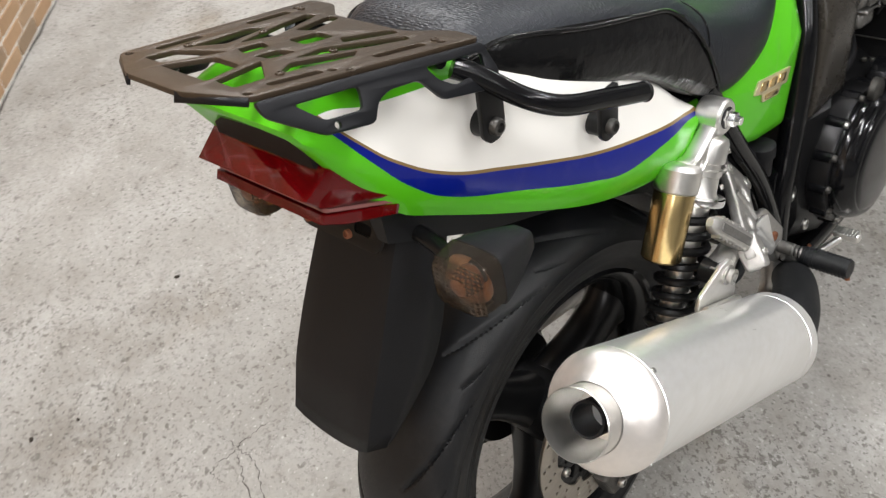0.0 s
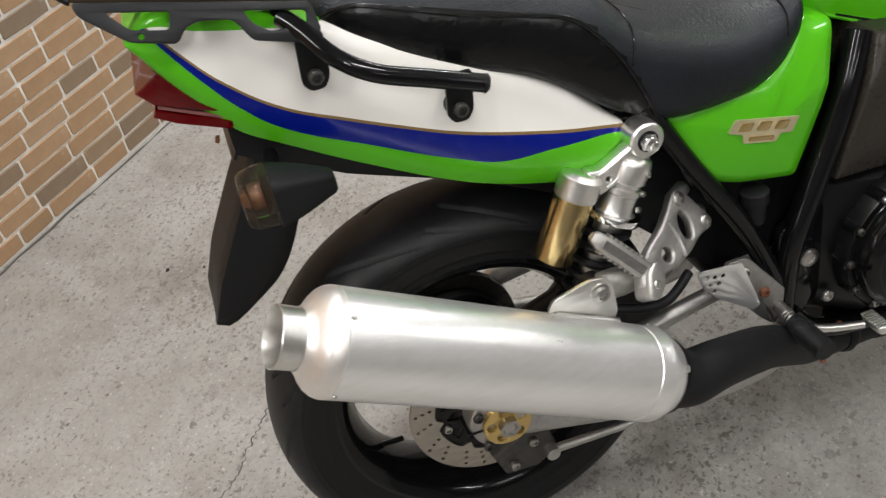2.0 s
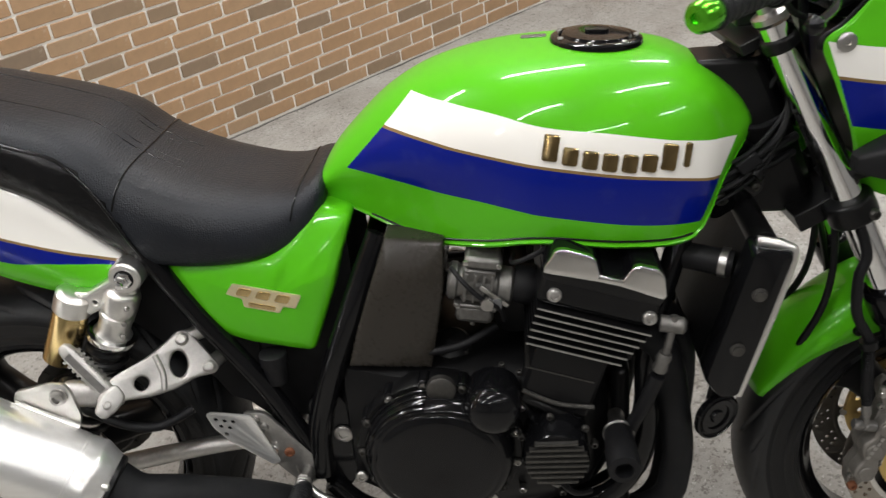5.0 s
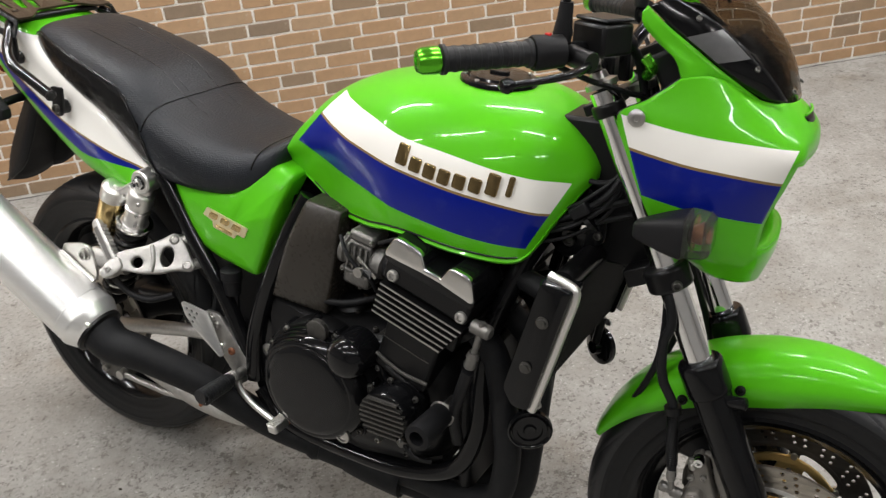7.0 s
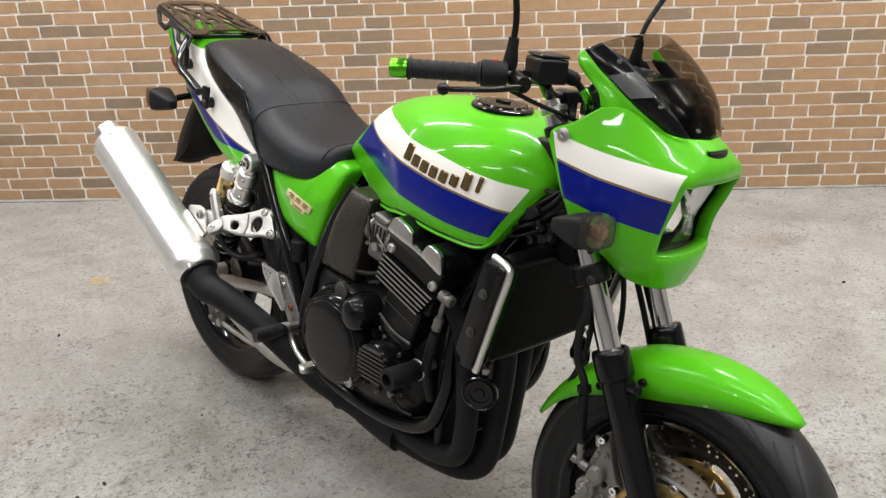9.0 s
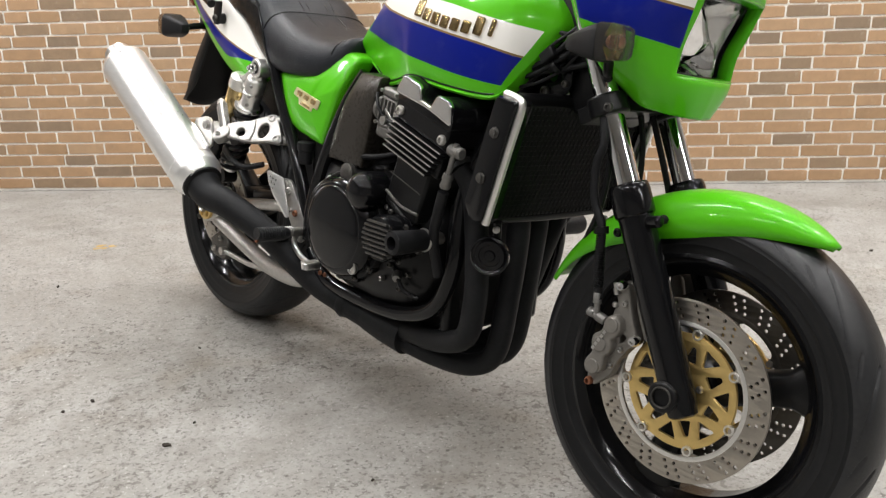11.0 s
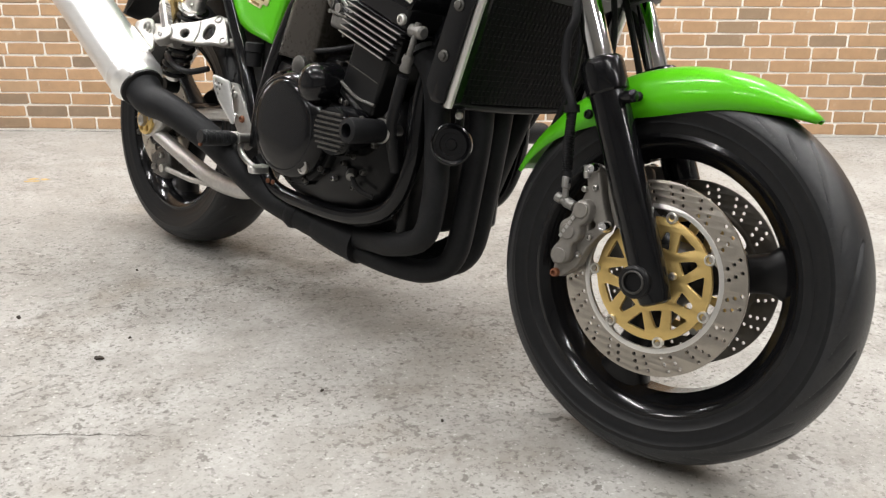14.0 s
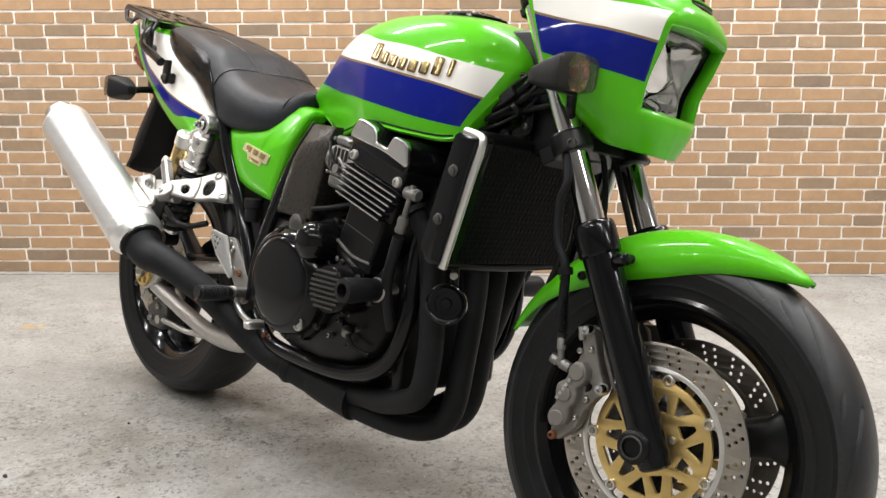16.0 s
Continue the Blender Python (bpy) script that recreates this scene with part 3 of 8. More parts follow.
def carrier_mesh(centre, y, r_out, r_hub, r_bore, n=7):
    """A disc carrier with slanting struts between its rim and hub."""
    holes = [circle(0, 0, r_bore, 24)]
    for k in range(n):
        a = 2 * math.pi * k / n + 0.080
        pol = lambda r, t: (r * math.cos(a + t), r * math.sin(a + t))
        holes.append(rounded([pol(r_out - 0.012, -0.20), pol(r_out - 0.012, 0.20), pol(r_hub + 0.010, 0.02)], 0.004, 3))
        a += math.pi / n
        holes.append(rounded([pol(r_hub + 0.006, -0.22), pol(r_out - 0.020, -0.05), pol(r_out - 0.020, 0.05), pol(r_hub + 0.006, 0.22)], 0.004, 3))
    rim = []
    for k in range(96):
        t = 2 * math.pi * k / 96
        ear = max(0.0, math.cos(n * (t - 0.080 - math.pi / n))) ** 8
        rim.append(((r_out + 0.005 * ear) * math.cos(t), (r_out + 0.005 * ear) * math.sin(t)))
    return plate([rim] + holes, 0.007, Matrix.Translation((centre.x, y, centre.z)) @ SIDE, 0.0008)


def wheel_mesh(centre, rim_r, rim_half, hub_half, phase):
    """A cast three-spoke wheel."""
    h = rim_half
    prof = [(-h - 0.004, rim_r + 0.010), (-h - 0.006, rim_r + 0.002), (-h, rim_r - 0.008), (-h + 0.012, rim_r - 0.016), (-0.02, rim_r - 0.030), (0.02, rim_r - 0.030),
            (h - 0.012, rim_r - 0.016), (h, rim_r - 0.008), (h + 0.006, rim_r + 0.002), (h + 0.004, rim_r + 0.010), (h - 0.006, rim_r + 0.006), (0, rim_r - 0.014), (-h + 0.006, rim_r + 0.006)]
    o = centre
    bm = bmesh.new()
    seg = 96
    rings = [[(o.x + r * math.cos(t), o.y + y, o.z + r * math.sin(t)) for y, r in prof] for t in (2 * math.pi * k / seg for k in range(seg))]
    vs = [[bm.verts.new(p) for p in r] for r in rings]
    n = len(prof)
    for i in range(seg):
        for k in range(n):
            bm.faces.new((vs[i][k], vs[i][(k + 1) % n], vs[(i + 1) % seg][(k + 1) % n], vs[(i + 1) % seg][k]))
    return bm


def wheel(centre, rim_r, rim_half, hub_half, phase, label, m=None):
    """The rim, with its hub and three cast spokes as parts of it."""
    o = centre
    ob = part("rear_wheel" if centre == RA else "front_wheel", wheel_mesh(o, rim_r, rim_half, hub_half, phase), "black", bike, label, m=m)
    part("hub", lathe([(0, 0.02), (0, 0.046), (0.012, 0.052), (2 * hub_half - 0.012, 0.052), (2 * hub_half, 0.046), (2 * hub_half, 0.02)], o + Vector((0, -hub_half, 0)), o + Vector((0, hub_half, 0)), 32), "satin_black", ob)
    for s in range(3):
        a = phase + 2 * math.pi * s / 3
        c, e = Vector((math.cos(a), 0, math.sin(a))), Vector((-math.sin(a), 0, math.cos(a)))
        rings = []
        for r, w, d in ((0.035, 0.040, 0.036), (0.075, 0.033, 0.034), (0.12, 0.029, 0.031), (0.165, 0.032, 0.030), (rim_r - 0.030, 0.048, 0.030), (rim_r - 0.012, 0.066, 0.026)):
            rings.append([o + c * r + e * (w * math.cos(t)) + Vector((0, d * math.copysign(abs(math.sin(t)) ** 0.6, math.sin(t)), 0)) for t in (2 * math.pi * k / 16 for k in range(16))])
        part("spoke", loft(rings), "satin_black", ob)
    return ob


rear_wheel = wheel(RA, 0.219, 0.062, 0.06, radians(255), "black cast three-spoke rear wheel", Matrix.Translation((0.013, -0.009, 0.002)))
part("tyre", tyre_mesh(RA, 0.315, 0.079, 0.224, 0.064, 11), ("rubber", "sidewall"), rear_wheel, "wide worn black rear tyre")
part("brake_disc", disc_mesh(RA, -0.098, 0.125, 0.088, 0.005, 20), "disc", rear_wheel)
part("disc_carrier", carrier_mesh(RA, -0.094, 0.09, 0.045, 0.022), "satin_black", rear_wheel)
for k in range(6):
    a = k * math.pi / 3 + 0.3
    part("disc_bolt", bolt((0.075 * math.cos(a), -0.098, 0.315 + 0.075 * math.sin(a)), (0, -1, 0), 0.007, 0.006), "steel", rear_wheel)
part("valve", tube([(-0.165, -0.012, 0.225), (-0.135, -0.03, 0.24)], 0.0045, 8, smooth=0), "satin_black", rear_wheel)
part("cush_drum", lathe([(0, 0.05), (0, 0.088), (0.006, 0.092), (0.030, 0.090), (0.034, 0.080), (0.034, 0.05)], RA + Vector((0, 0.046, 0)), RA + Vector((0, 1, 0)), 40), "satin_black", rear_wheel)
bm = bmesh.new()
for k in range(36):
    a = 2 * math.pi * k / 36
    m = Matrix.Translation(RA + Vector((0.106 * math.cos(a), 0.088, 0.106 * math.sin(a)))) @ Matrix.Rotation(-a, 4, "Y")
    block(-0.007, 0.007, -0.009 + 0.002 * (k % 2), 0.009 - 0.002 * (k % 2), -0.0088, 0.0088, bm, m)
part("chain", bm, "dull_cast", rear_wheel, "oily drive chain round the sprocket", kind="stuff")
part("sprocket", plate([[((0.102 + 0.004 * math.cos(42 * t)) * math.cos(t), (0.102 + 0.004 * math.cos(42 * t)) * math.sin(t)) for t in (2 * math.pi * k / 336 for k in range(336))], circle(0, 0, 0.05, 32)],
                       0.006, Matrix.Translation((0, 0.085, 0.315)) @ SIDE), "dull_cast", rear_wheel)

front_wheel = wheel(FA, 0.219, 0.047, 0.045, radians(255), "black cast three-spoke front wheel", STEER)
part("tyre", tyre_mesh(FA, 0.307, 0.0595, 0.224, 0.049, 12), ("front_rubber", "sidewall"), front_wheel, "worn black front tyre")
for sgn in (-1, 1):
    # the left disc and its band carry their shade in a darker steel
    part("brake_disc", disc_mesh(FA, sgn * 0.068, 0.155, 0.111, 0.005, 34, 0.0031), "disc" if sgn < 0 else "disc_dark", front_wheel, "drilled steel brake disc" if sgn < 0 else "drilled brake disc with its shade in the colour")
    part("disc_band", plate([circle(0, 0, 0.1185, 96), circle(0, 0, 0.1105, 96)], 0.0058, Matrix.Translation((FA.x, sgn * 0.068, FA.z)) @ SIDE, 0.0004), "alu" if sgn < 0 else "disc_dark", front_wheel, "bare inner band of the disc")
    part("disc_carrier", carrier_mesh(FA, sgn * 0.064, 0.098, 0.046, 0.020), "gold", front_wheel, "gold slotted disc carrier")
    part("hub_boss", lathe([(0, 0.030), (0.016, 0.028), (0.020, 0.022), (0.030, 0.020), (0.031, 0.012)], FA + Vector((0, sgn * 0.05, 0)), FA + Vector((0, sgn, 0)), 28), "polished", front_wheel)
    for k in range(7):
        a = 2 * math.pi * k / 7 + 0.529
        p = FA + Vector((0.101 * math.cos(a), sgn * 0.066, 0.101 * math.sin(a)))
        part("bobbin", lathe([(0, 0.0092), (0.005, 0.0092), (0.0065, 0.0082), (0.0065, 0.0058), (-0.006, 0.0054), (-0.006, 0.0005)], p, p + Vector((0, sgn, 0)), 20), "alu", front_wheel)
    for k in range(5):
        a = 2 * math.pi * k / 5 + 0.35
        part("disc_bolt", bolt(FA + Vector((0.036 * math.cos(a), sgn * 0.066, 0.036 * math.sin(a))), (0, sgn, 0), 0.0065, 0.008), "steel", front_wheel)

# -- front fork --
fork = part("front_fork", tube([FA + Vector((0.0, -0.10, 0)), FA + Vector((0, 0.10, 0))], 0.011, 16, smooth=0), "steel", bike, "chromed fork with black lower legs", m=STEER)
for sgn in (-1, 1):
    base = FA + Vector((0.013, sgn * 0.097, 0))
    along = lambda d, x=0.0: base + UP_FORK * d + Vector((x, 0, 0))
    part("fork_tube", tube([along(0.34), along(0.78)], 0.0212, 32, smooth=0), "chrome", fork, "chromed fork tube")
    prof = [(0.0, 0.018), (0.004, 0.024), (0.02, 0.027), (0.06, 0.0285), (0.335, 0.0300), (0.338, 0.0335), (0.345, 0.0345), (0.380, 0.0345), (0.388, 0.0335), (0.391, 0.0310), (0.392, 0.0225)]
    part("lower_leg", lathe(prof, along(-0.035), along(1.0), 32), "black", fork, "black fork lower leg")
    part("axle_boss", lathe([(0, 0.026), (0.052, 0.026), (0.055, 0.0235), (0.056, 0.0200), (0.056, 0.0158), (0.0518, 0.0150), (0.0518, 0.0005)], FA + Vector((0, sgn * 0.076, 0)), FA + Vector((0, sgn, 0)), 28), "satin_black", fork)
    part("axle_rim", lathe([(0, 0.0158), (0, 0.0185), (0.0022, 0.0178), (0.0026, 0.0160), (0.0008, 0.0150)], FA + Vector((0, sgn * 0.1318, 0)), FA + Vector((0, sgn, 0)), 28, cap=False), "dull_cast", fork)
    # black disc in a shallow recess, for the dark of the deep axle hole
    part("axle_socket", lathe([(0, 0.0142), (0.0008, 0.0142), (0.0008, 0.0005)], FA + Vector((0, sgn * 0.1280, 0)), FA + Vector((0, sgn, 0)), 24), "mesh_black", fork)
    part("fender_mount", lathe([(0, 0.010), (0.052, 0.010), (0.054, 0.007)], along(0.290, 0.0), along(0.290, 0.0) + Vector((0.75, sgn * 0.25, 0.20)), 16), "black", fork)
    part("fork_cap", lathe([(0, 0.024), (0.008, 0.024), (0.012, 0.014), (0.022, 0.012), (0.024, 0.004)], along(0.785), along(1), 20), "steel", fork)
    for d in (0.03, 0.046):
        part("pinch_bolt", bolt(FA + Vector((0.024, sgn * 0.10, d - 0.05)), (1, sgn * -0.3, 0), 0.006, 0.006), "steel", fork)
for d, name in ((0.492, "lower_clamp"), (0.752, "upper_clamp")):
    o = FA + UP_FORK * d
    bm = bmesh.new()
    for sgn in (-1, 1):
        r = 0.034 if name == "lower_clamp" else 0.0245
        h = 0.036 if name == "lower_clamp" else 0.020
        lathe([(0, r - 0.003), (0.003, r), (h - 0.003, r), (h, r - 0.003)], o + Vector((0.011, sgn * 0.097, 0)) - UP_FORK * h / 2, o + Vector((0.011, sgn * 0.097, 0)) + UP_FORK, 24, bm)
    rot = Matrix.Translation(o) @ Matrix.Rotation(-RAKE, 4, "Y")
    if name == "lower_clamp":
        block(-0.060, 0.02, -0.085, 0.085, -0.014, 0.014, bm, rot)
    else:
        block(-0.034, 0.016, -0.078, 0.078, -0.008, 0.008, bm, rot)
    part(name, bm, "satin_black", fork, bevel=0.004)
for sgn in (-1, 1):
    o = FA + UP_FORK * 0.492 + Vector((0.03, sgn * 0.125, 0))
    part("clamp_bolt", bolt(o, (0.2, sgn, 0), 0.008, 0.008), "dull_cast", fork)
    part("headlight_stay", tube([FA + UP_FORK * 0.50 + Vector((0.0, sgn * 0.105, 0)), FA + UP_FORK * 0.60 + Vector((0.06, sgn * 0.11, 0)), FA + UP_FORK * 0.66 + Vector((0.05, sgn * 0.135, 0))], 0.009, 10), "satin_black", fork)

# -- front fender --
def fender_mesh():
    bm = bmesh.new()
    rings, n = [], 40
    for i in range(n + 1):
        s = i / n
        a = radians(157.5 - 101 * s)
        half = lerp_at([(0, 0.056), (0.12, 0.065), (0.5, 0.068), (0.8, 0.060), (0.93, 0.040), (1, 0.012)], s)
        top = lerp_at([(0, 0.323), (0.5, 0.331), (0.85, 0.337), (1, 0.335)], s)
        low = lerp_at([(0, 0.309), (0.15, 0.290), (0.35, 0.262), (0.6, 0.254), (0.85, 0.290), (1, 0.325)], s)
        ring = []
        for k in range(17):
            u = -1 + k / 8
            y = half * math.copysign(abs(math.sin(u * math.pi / 2)) ** 0.8, u)
            r = low + (top - low) * max(0.0, math.cos(u * math.pi / 2)) ** 0.55
            ring.append((FA.x + r * math.cos(a), y, FA.z + r * math.sin(a)))
        rings.append(ring)
    return loft(rings, bm, close=False)


def shelled(ob, thick):
    s = ob.modifiers.new("thickness", "SOLIDIFY")
    s.thickness, s.offset = thick, -1
    return ob


fender = shelled(part("front_fender", fender_mesh(), "green", bike, "lime green front fender", m=STEER, sharp=50), 0.003)
for sgn in (-1, 1):
    for x, z in ((1.376, 0.551), (1.294, 0.512)):
        p = Vector((x, sgn * 0.074, z))
        part("fender_bolt", bolt(p, (0, sgn, 0.1), 0.008, 0.007), "satin_black", fender)

# -- front brake --
def caliper(sgn):
    """A slanting body of four piston lobes on a carrier bolted to the fork leg."""
    back = [(1.348, 0.426), (1.336, 0.440), (1.324, 0.430), (1.325, 0.415), (1.330, 0.400), (1.325, 0.384), (1.320, 0.366), (1.319, 0.347), (1.302, 0.339), (1.301, 0.325), (1.306, 0.309), (1.296, 0.295), (1.291, 0.282), (1.292, 0.252), (1.308, 0.245), (1.336, 0.272), (1.347, 0.302), (1.366, 0.329), (1.376, 0.336), (1.379, 0.347), (1.370, 0.362), (1.358, 0.392)]
    lobes = [(1.320, 0.366), (1.318, 0.350), (1.302, 0.340), (1.300, 0.325), (1.306, 0.309), (1.295, 0.296), (1.291, 0.282), (1.299, 0.269), (1.315, 0.269), (1.328, 0.280), (1.330, 0.294), (1.328, 0.306), (1.338, 0.314), (1.341, 0.327), (1.337, 0.338), (1.347, 0.346), (1.353, 0.358), (1.351, 0.372), (1.342, 0.382), (1.328, 0.380)]
    cal = part("brake_caliper", plate([rounded(lobes, 0.007, 4)], 0.026, side(sgn * 0.108), 0.005, 3), "caliper", bike, "dusty grey four-piston brake caliper", m=STEER)
    part("rear_half", plate([rounded(back, 0.005, 3), rounded([(1.343, 0.352), (1.356, 0.345), (1.352, 0.336), (1.344, 0.332)], 0.003, 2)], 0.024, side(sgn * 0.090), 0.003, 2), "caliper", cal)
    for x, z, r in ((1.3355, 0.364, 0.0135), (1.3185, 0.326, 0.0130), (1.311, 0.2845, 0.0130)):
        p = Vector((x, sgn * 0.1205, z))
        part("piston_cover", lathe([(0, r), (0.0022, r * 0.98), (0.0034, r * 0.88), (0.0036, 0.0005)], p, p + Vector((0, sgn, 0)), 28), "caliper", cal)
    for x, z, r in ((1.336, 0.431, 0.0095), (1.374, 0.345, 0.0100)):
        p = Vector((x, sgn * 0.100, z))
        part("caliper_bolt", lathe([(0, r), (0.006, r), (0.010, r * 0.9), (0.014, r * 0.72), (0.014, r * 0.45), (0.010, r * 0.4), (0.010, 0.0005)], p, p + Vector((0, sgn, 0)), 20), "chrome", cal)
    for x, z in ((1.327, 0.396), (1.346, 0.402), (1.295, 0.272), (1.350, 0.322), (1.335, 0.290)):
        part("body_bolt", bolt((x, sgn * 0.102, z), (0, sgn, 0), 0.0052, 0.006), "steel", cal)
    for k in range(5):
        m = Matrix.Translation((1.3085 + 0.0044 * k, sgn * 0.1240, 0.318 + 0.0078 * k)) @ Matrix.Rotation(radians(-61), 4, "Y")
        part("raised_bar", block(-0.0030, 0.0028, -0.0006, 0.0006, -0.0026, 0.0026, None, m), "cast", cal)
    part("bleed_screw", lathe([(0, 0.006), (0.010, 0.0055), (0.011, 0.004), (0.020, 0.0035), (0.021, 0.0005)], (1.328, sgn * 0.104, 0.415), (1.322, sgn * 0.110, 0.44), 12), "steel", cal)
    part("pad_pin", bolt((1.2985, sgn * 0.1015, 0.2515), (0, sgn, 0), 0.0075, 0.010), "rust", cal)
    part("mount_lug", plate([rounded([(1.338, 0.436), (1.352, 0.430), (1.362, 0.392), (1.376, 0.362), (1.384, 0.345), (1.400, 0.35), (1.396, 0.40), (1.365, 0.44)], 0.006)], 0.012, side(sgn * 0.084), 0.002), "caliper", cal)


for sgn in (-1, 1):
    caliper(sgn)
hose = part("brake_hose", tube([(1.300, -0.117, 0.400), (1.298, -0.117, 0.415), (1.292, -0.120, 0.46), (1.289, -0.121, 0.522), (1.267, -0.121, 0.567), (1.262, -0.123, 0.626), (1.270, -0.122, 0.662), (1.25, -0.11, 0.72), (1.21, -0.08, 0.78)], 0.0075, 10), "plastic", bike, "ribbed black brake hose", m=STEER)
part("hose_clip", lathe([(0, 0.013), (0.012, 0.013)], (1.290, -0.121, 0.512), (1.284, -0.121, 0.54), 14), "satin_black", hose)
part("banjo", lathe([(0, 0.006), (0.002, 0.0085), (0.012, 0.0085), (0.013, 0.0070), (0.018, 0.0070), (0.020, 0.0092), (0.036, 0.0086)], (1.283, -0.116, 0.377), (1.318, -0.112, 0.366), 16), "carb", hose, "grey banjo bolt")
part("hose_end", lathe([(0, 0.005), (0.004, 0.0055), (0.016, 0.0055), (0.018, 0.0075), (0.034, 0.0075), (0.036, 0.0065)], (1.3015, -0.117, 0.376), (1.2975, -0.118, 0.42), 14), "carb", hose, "grey crimped hose end")
bm = bmesh.new()
for k in range(24):
    s = k / 23
    p = Vector((1.298 - 0.009 * s, -0.1175 - 0.003 * s, 0.42 + 0.09 * s))
    lathe([(0, 0.0075), (0.0012, 0.0092), (0.0024, 0.0075)], p, p + Vector((-0.10, 0, 1)), 12, bm, cap=False)
part("hose_spring", bm, "satin_black", hose, kind="stuff")
part("left_hose", tube([(1.33, 0.10, 0.45), (1.29, 0.07, 0.60), (1.24, 0.05, 0.74)], 0.006, 8), "satin_black", hose)

# -- fuel tank --
TANK_TOP = [(0.515, 0.775), (0.54, 0.818), (0.584, 0.864), (0.632, 0.904), (0.694, 0.935), (0.777, 0.953), (0.872, 0.957), (0.927, 0.955), (0.985, 0.949), (1.031, 0.938), (1.075, 0.914), (1.100, 0.894), (1.115, 0.878), (1.127, 0.858)]
TANK_LOW = [(0.515, 0.758), (0.55, 0.755), (0.595, 0.737), (0.675, 0.709), (0.758, 0.714), (0.836, 0.729), (0.948, 0.717), (1.03, 0.711), (1.055, 0.724), (1.085, 0.778), (1.11, 0.816), (1.127, 0.840)]
TANK_HALF = [(0.515, 0.062), (0.55, 0.076), (0.60, 0.095), (0.65, 0.120), (0.72, 0.151), (0.80, 0.176), (0.86, 0.184), (0.94, 0.182), (1.00, 0.169), (1.04, 0.153), (1.062, 0.139), (1.085, 0.113), (1.105, 0.094), (1.118, 0.083), (1.127, 0.066)]
TANK_SHAPE = [(0, 1), (0.18, 0.998), (0.36, 0.985), (0.53, 0.955), (0.68, 0.905), (0.80, 0.835), (0.89, 0.745), (0.95, 0.64), (0.985, 0.53), (1.0, 0.42), (1.0, 0.30), (0.985, 0.17), (0.96, 0.07), (0.945, 0.035), (0.97, 0.018), (0.95, 0.0), (0.7, 0.02), (0.4, 0.03), (0, 0.03)]
rings = []
for k in range(61):
    x = 0.515 + 0.612 * k / 60
    knee = 0.20 * max(0.0, 1 - max(0.0, x - 0.66) / 0.17) if x < 0.84 else 0.0
    shape = [(a * (1 - knee * max(0.0, min(1.0, (0.62 - b) / 0.35))) if b < 0.62 else a, b) for a, b in TANK_SHAPE]
    rings.append(ring_of(x, lerp_at(TANK_HALF, x), lerp_at(TANK_TOP, x), lerp_at(TANK_LOW, x), shape))
tank = part("fuel_tank", loft(rings), "tank", bike, "glossy lime green fuel tank with white and blue bands", sharp=60)
# shade of the groove above the lower lip, drawn as a thin black tube
for sgn in (-1, 1):
    line = []
    for k in range(30):
        x = 0.60 + 0.44 * k / 29
        half, top, low = lerp_at(TANK_HALF, x), lerp_at(TANK_TOP, x), lerp_at(TANK_LOW, x)
        knee = 0.20 * max(0.0, 1 - max(0.0, x - 0.66) / 0.17) if x < 0.84 else 0.0
        line.append((x, sgn * half * 0.952 * (1 - knee), low + (top - low) * 0.045))
    part("tank_seam", tube(line, 0.0016, 6, smooth=0), "satin_black", tank)
cap_c, cap_n = Vector((0.927, 0, 0.953)), Vector((0.06, 0, 1)).normalized()
cap = part("fuel_cap", lathe([(0, 0.064), (0.005, 0.063), (0.008, 0.058), (0.008, 0.052), (0.005, 0.050), (0.011, 0.046), (0.013, 0.030), (0.012, 0.012), (0.012, 0.0005)], cap_c, cap_c + cap_n, 40), "black", tank, "round black fuel cap with a ring of screws")
for k in range(7):
    a = 2 * math.pi * k / 7
    part("cap_screw", bolt(cap_c + Vector((0.055 * math.cos(a), 0.055 * math.sin(a), 0.0075 - 0.0033 * math.cos(a))), cap_n, 0.004, 0.003), "steel", cap)
part("key_cover", plate([rounded([(-0.016, -0.008), (0.016, -0.008), (0.016, 0.008), (-0.016, 0.008)], 0.006)], 0.004, Matrix.Translation(cap_c + cap_n * 0.0145) @ Matrix.Rotation(0.06, 4, "Y")), "satin_black", cap)
part("tank_sticker", plate([rounded([(-0.018, -0.007), (0.018, -0.007), (0.018, 0.007), (-0.018, 0.007)], 0.003)], 0.001, Matrix.Translation((0.842, 0.03, 0.957)) @ Matrix.Rotation(0.05, 4, "X")), "sticker", tank)
# the maker's badge is kept as eight plain raised blocks
for sgn in (-1, 1):
    for k in range(8):
        s = (k + 0.5) / 8
        x, z = 0.842 + 0.198 * s, 0.864 - 0.030 * s - 0.008 * math.sin(s * 3.1)
        tall = 0.034 if k in (0, 6) else (0.032 if k == 7 else 0.023)
        wide = 0.009 if k == 7 else 0.020
        half, top, low = lerp_at(TANK_HALF, x), lerp_at(TANK_TOP, x), lerp_at(TANK_LOW, x)
        b = (z - low) / (top - low)
        y = half * lerp_at(sorted((q, p) for p, q in TANK_SHAPE[1:12]), b)
        y2 = half * lerp_at(sorted((q, p) for p, q in TANK_SHAPE[1:12]), b + 0.08)
        lean = math.atan2(y - y2, 0.08 * (top - low))
        me = plate([rounded([(-wide / 2, -0.0115), (wide / 2, -0.0115), (wide / 2, tall - 0.0115), (-wide / 2, tall - 0.0115)], 0.004)], 0.0055,
                   Matrix.Translation((x, sgn * y, z)) @ Matrix.Rotation(sgn * lean, 4, "X") @ Matrix.Rotation(radians(10), 4, "Y") @ SIDE, 0.0012)
        part("badge_block", me, "badge_gold", tank)

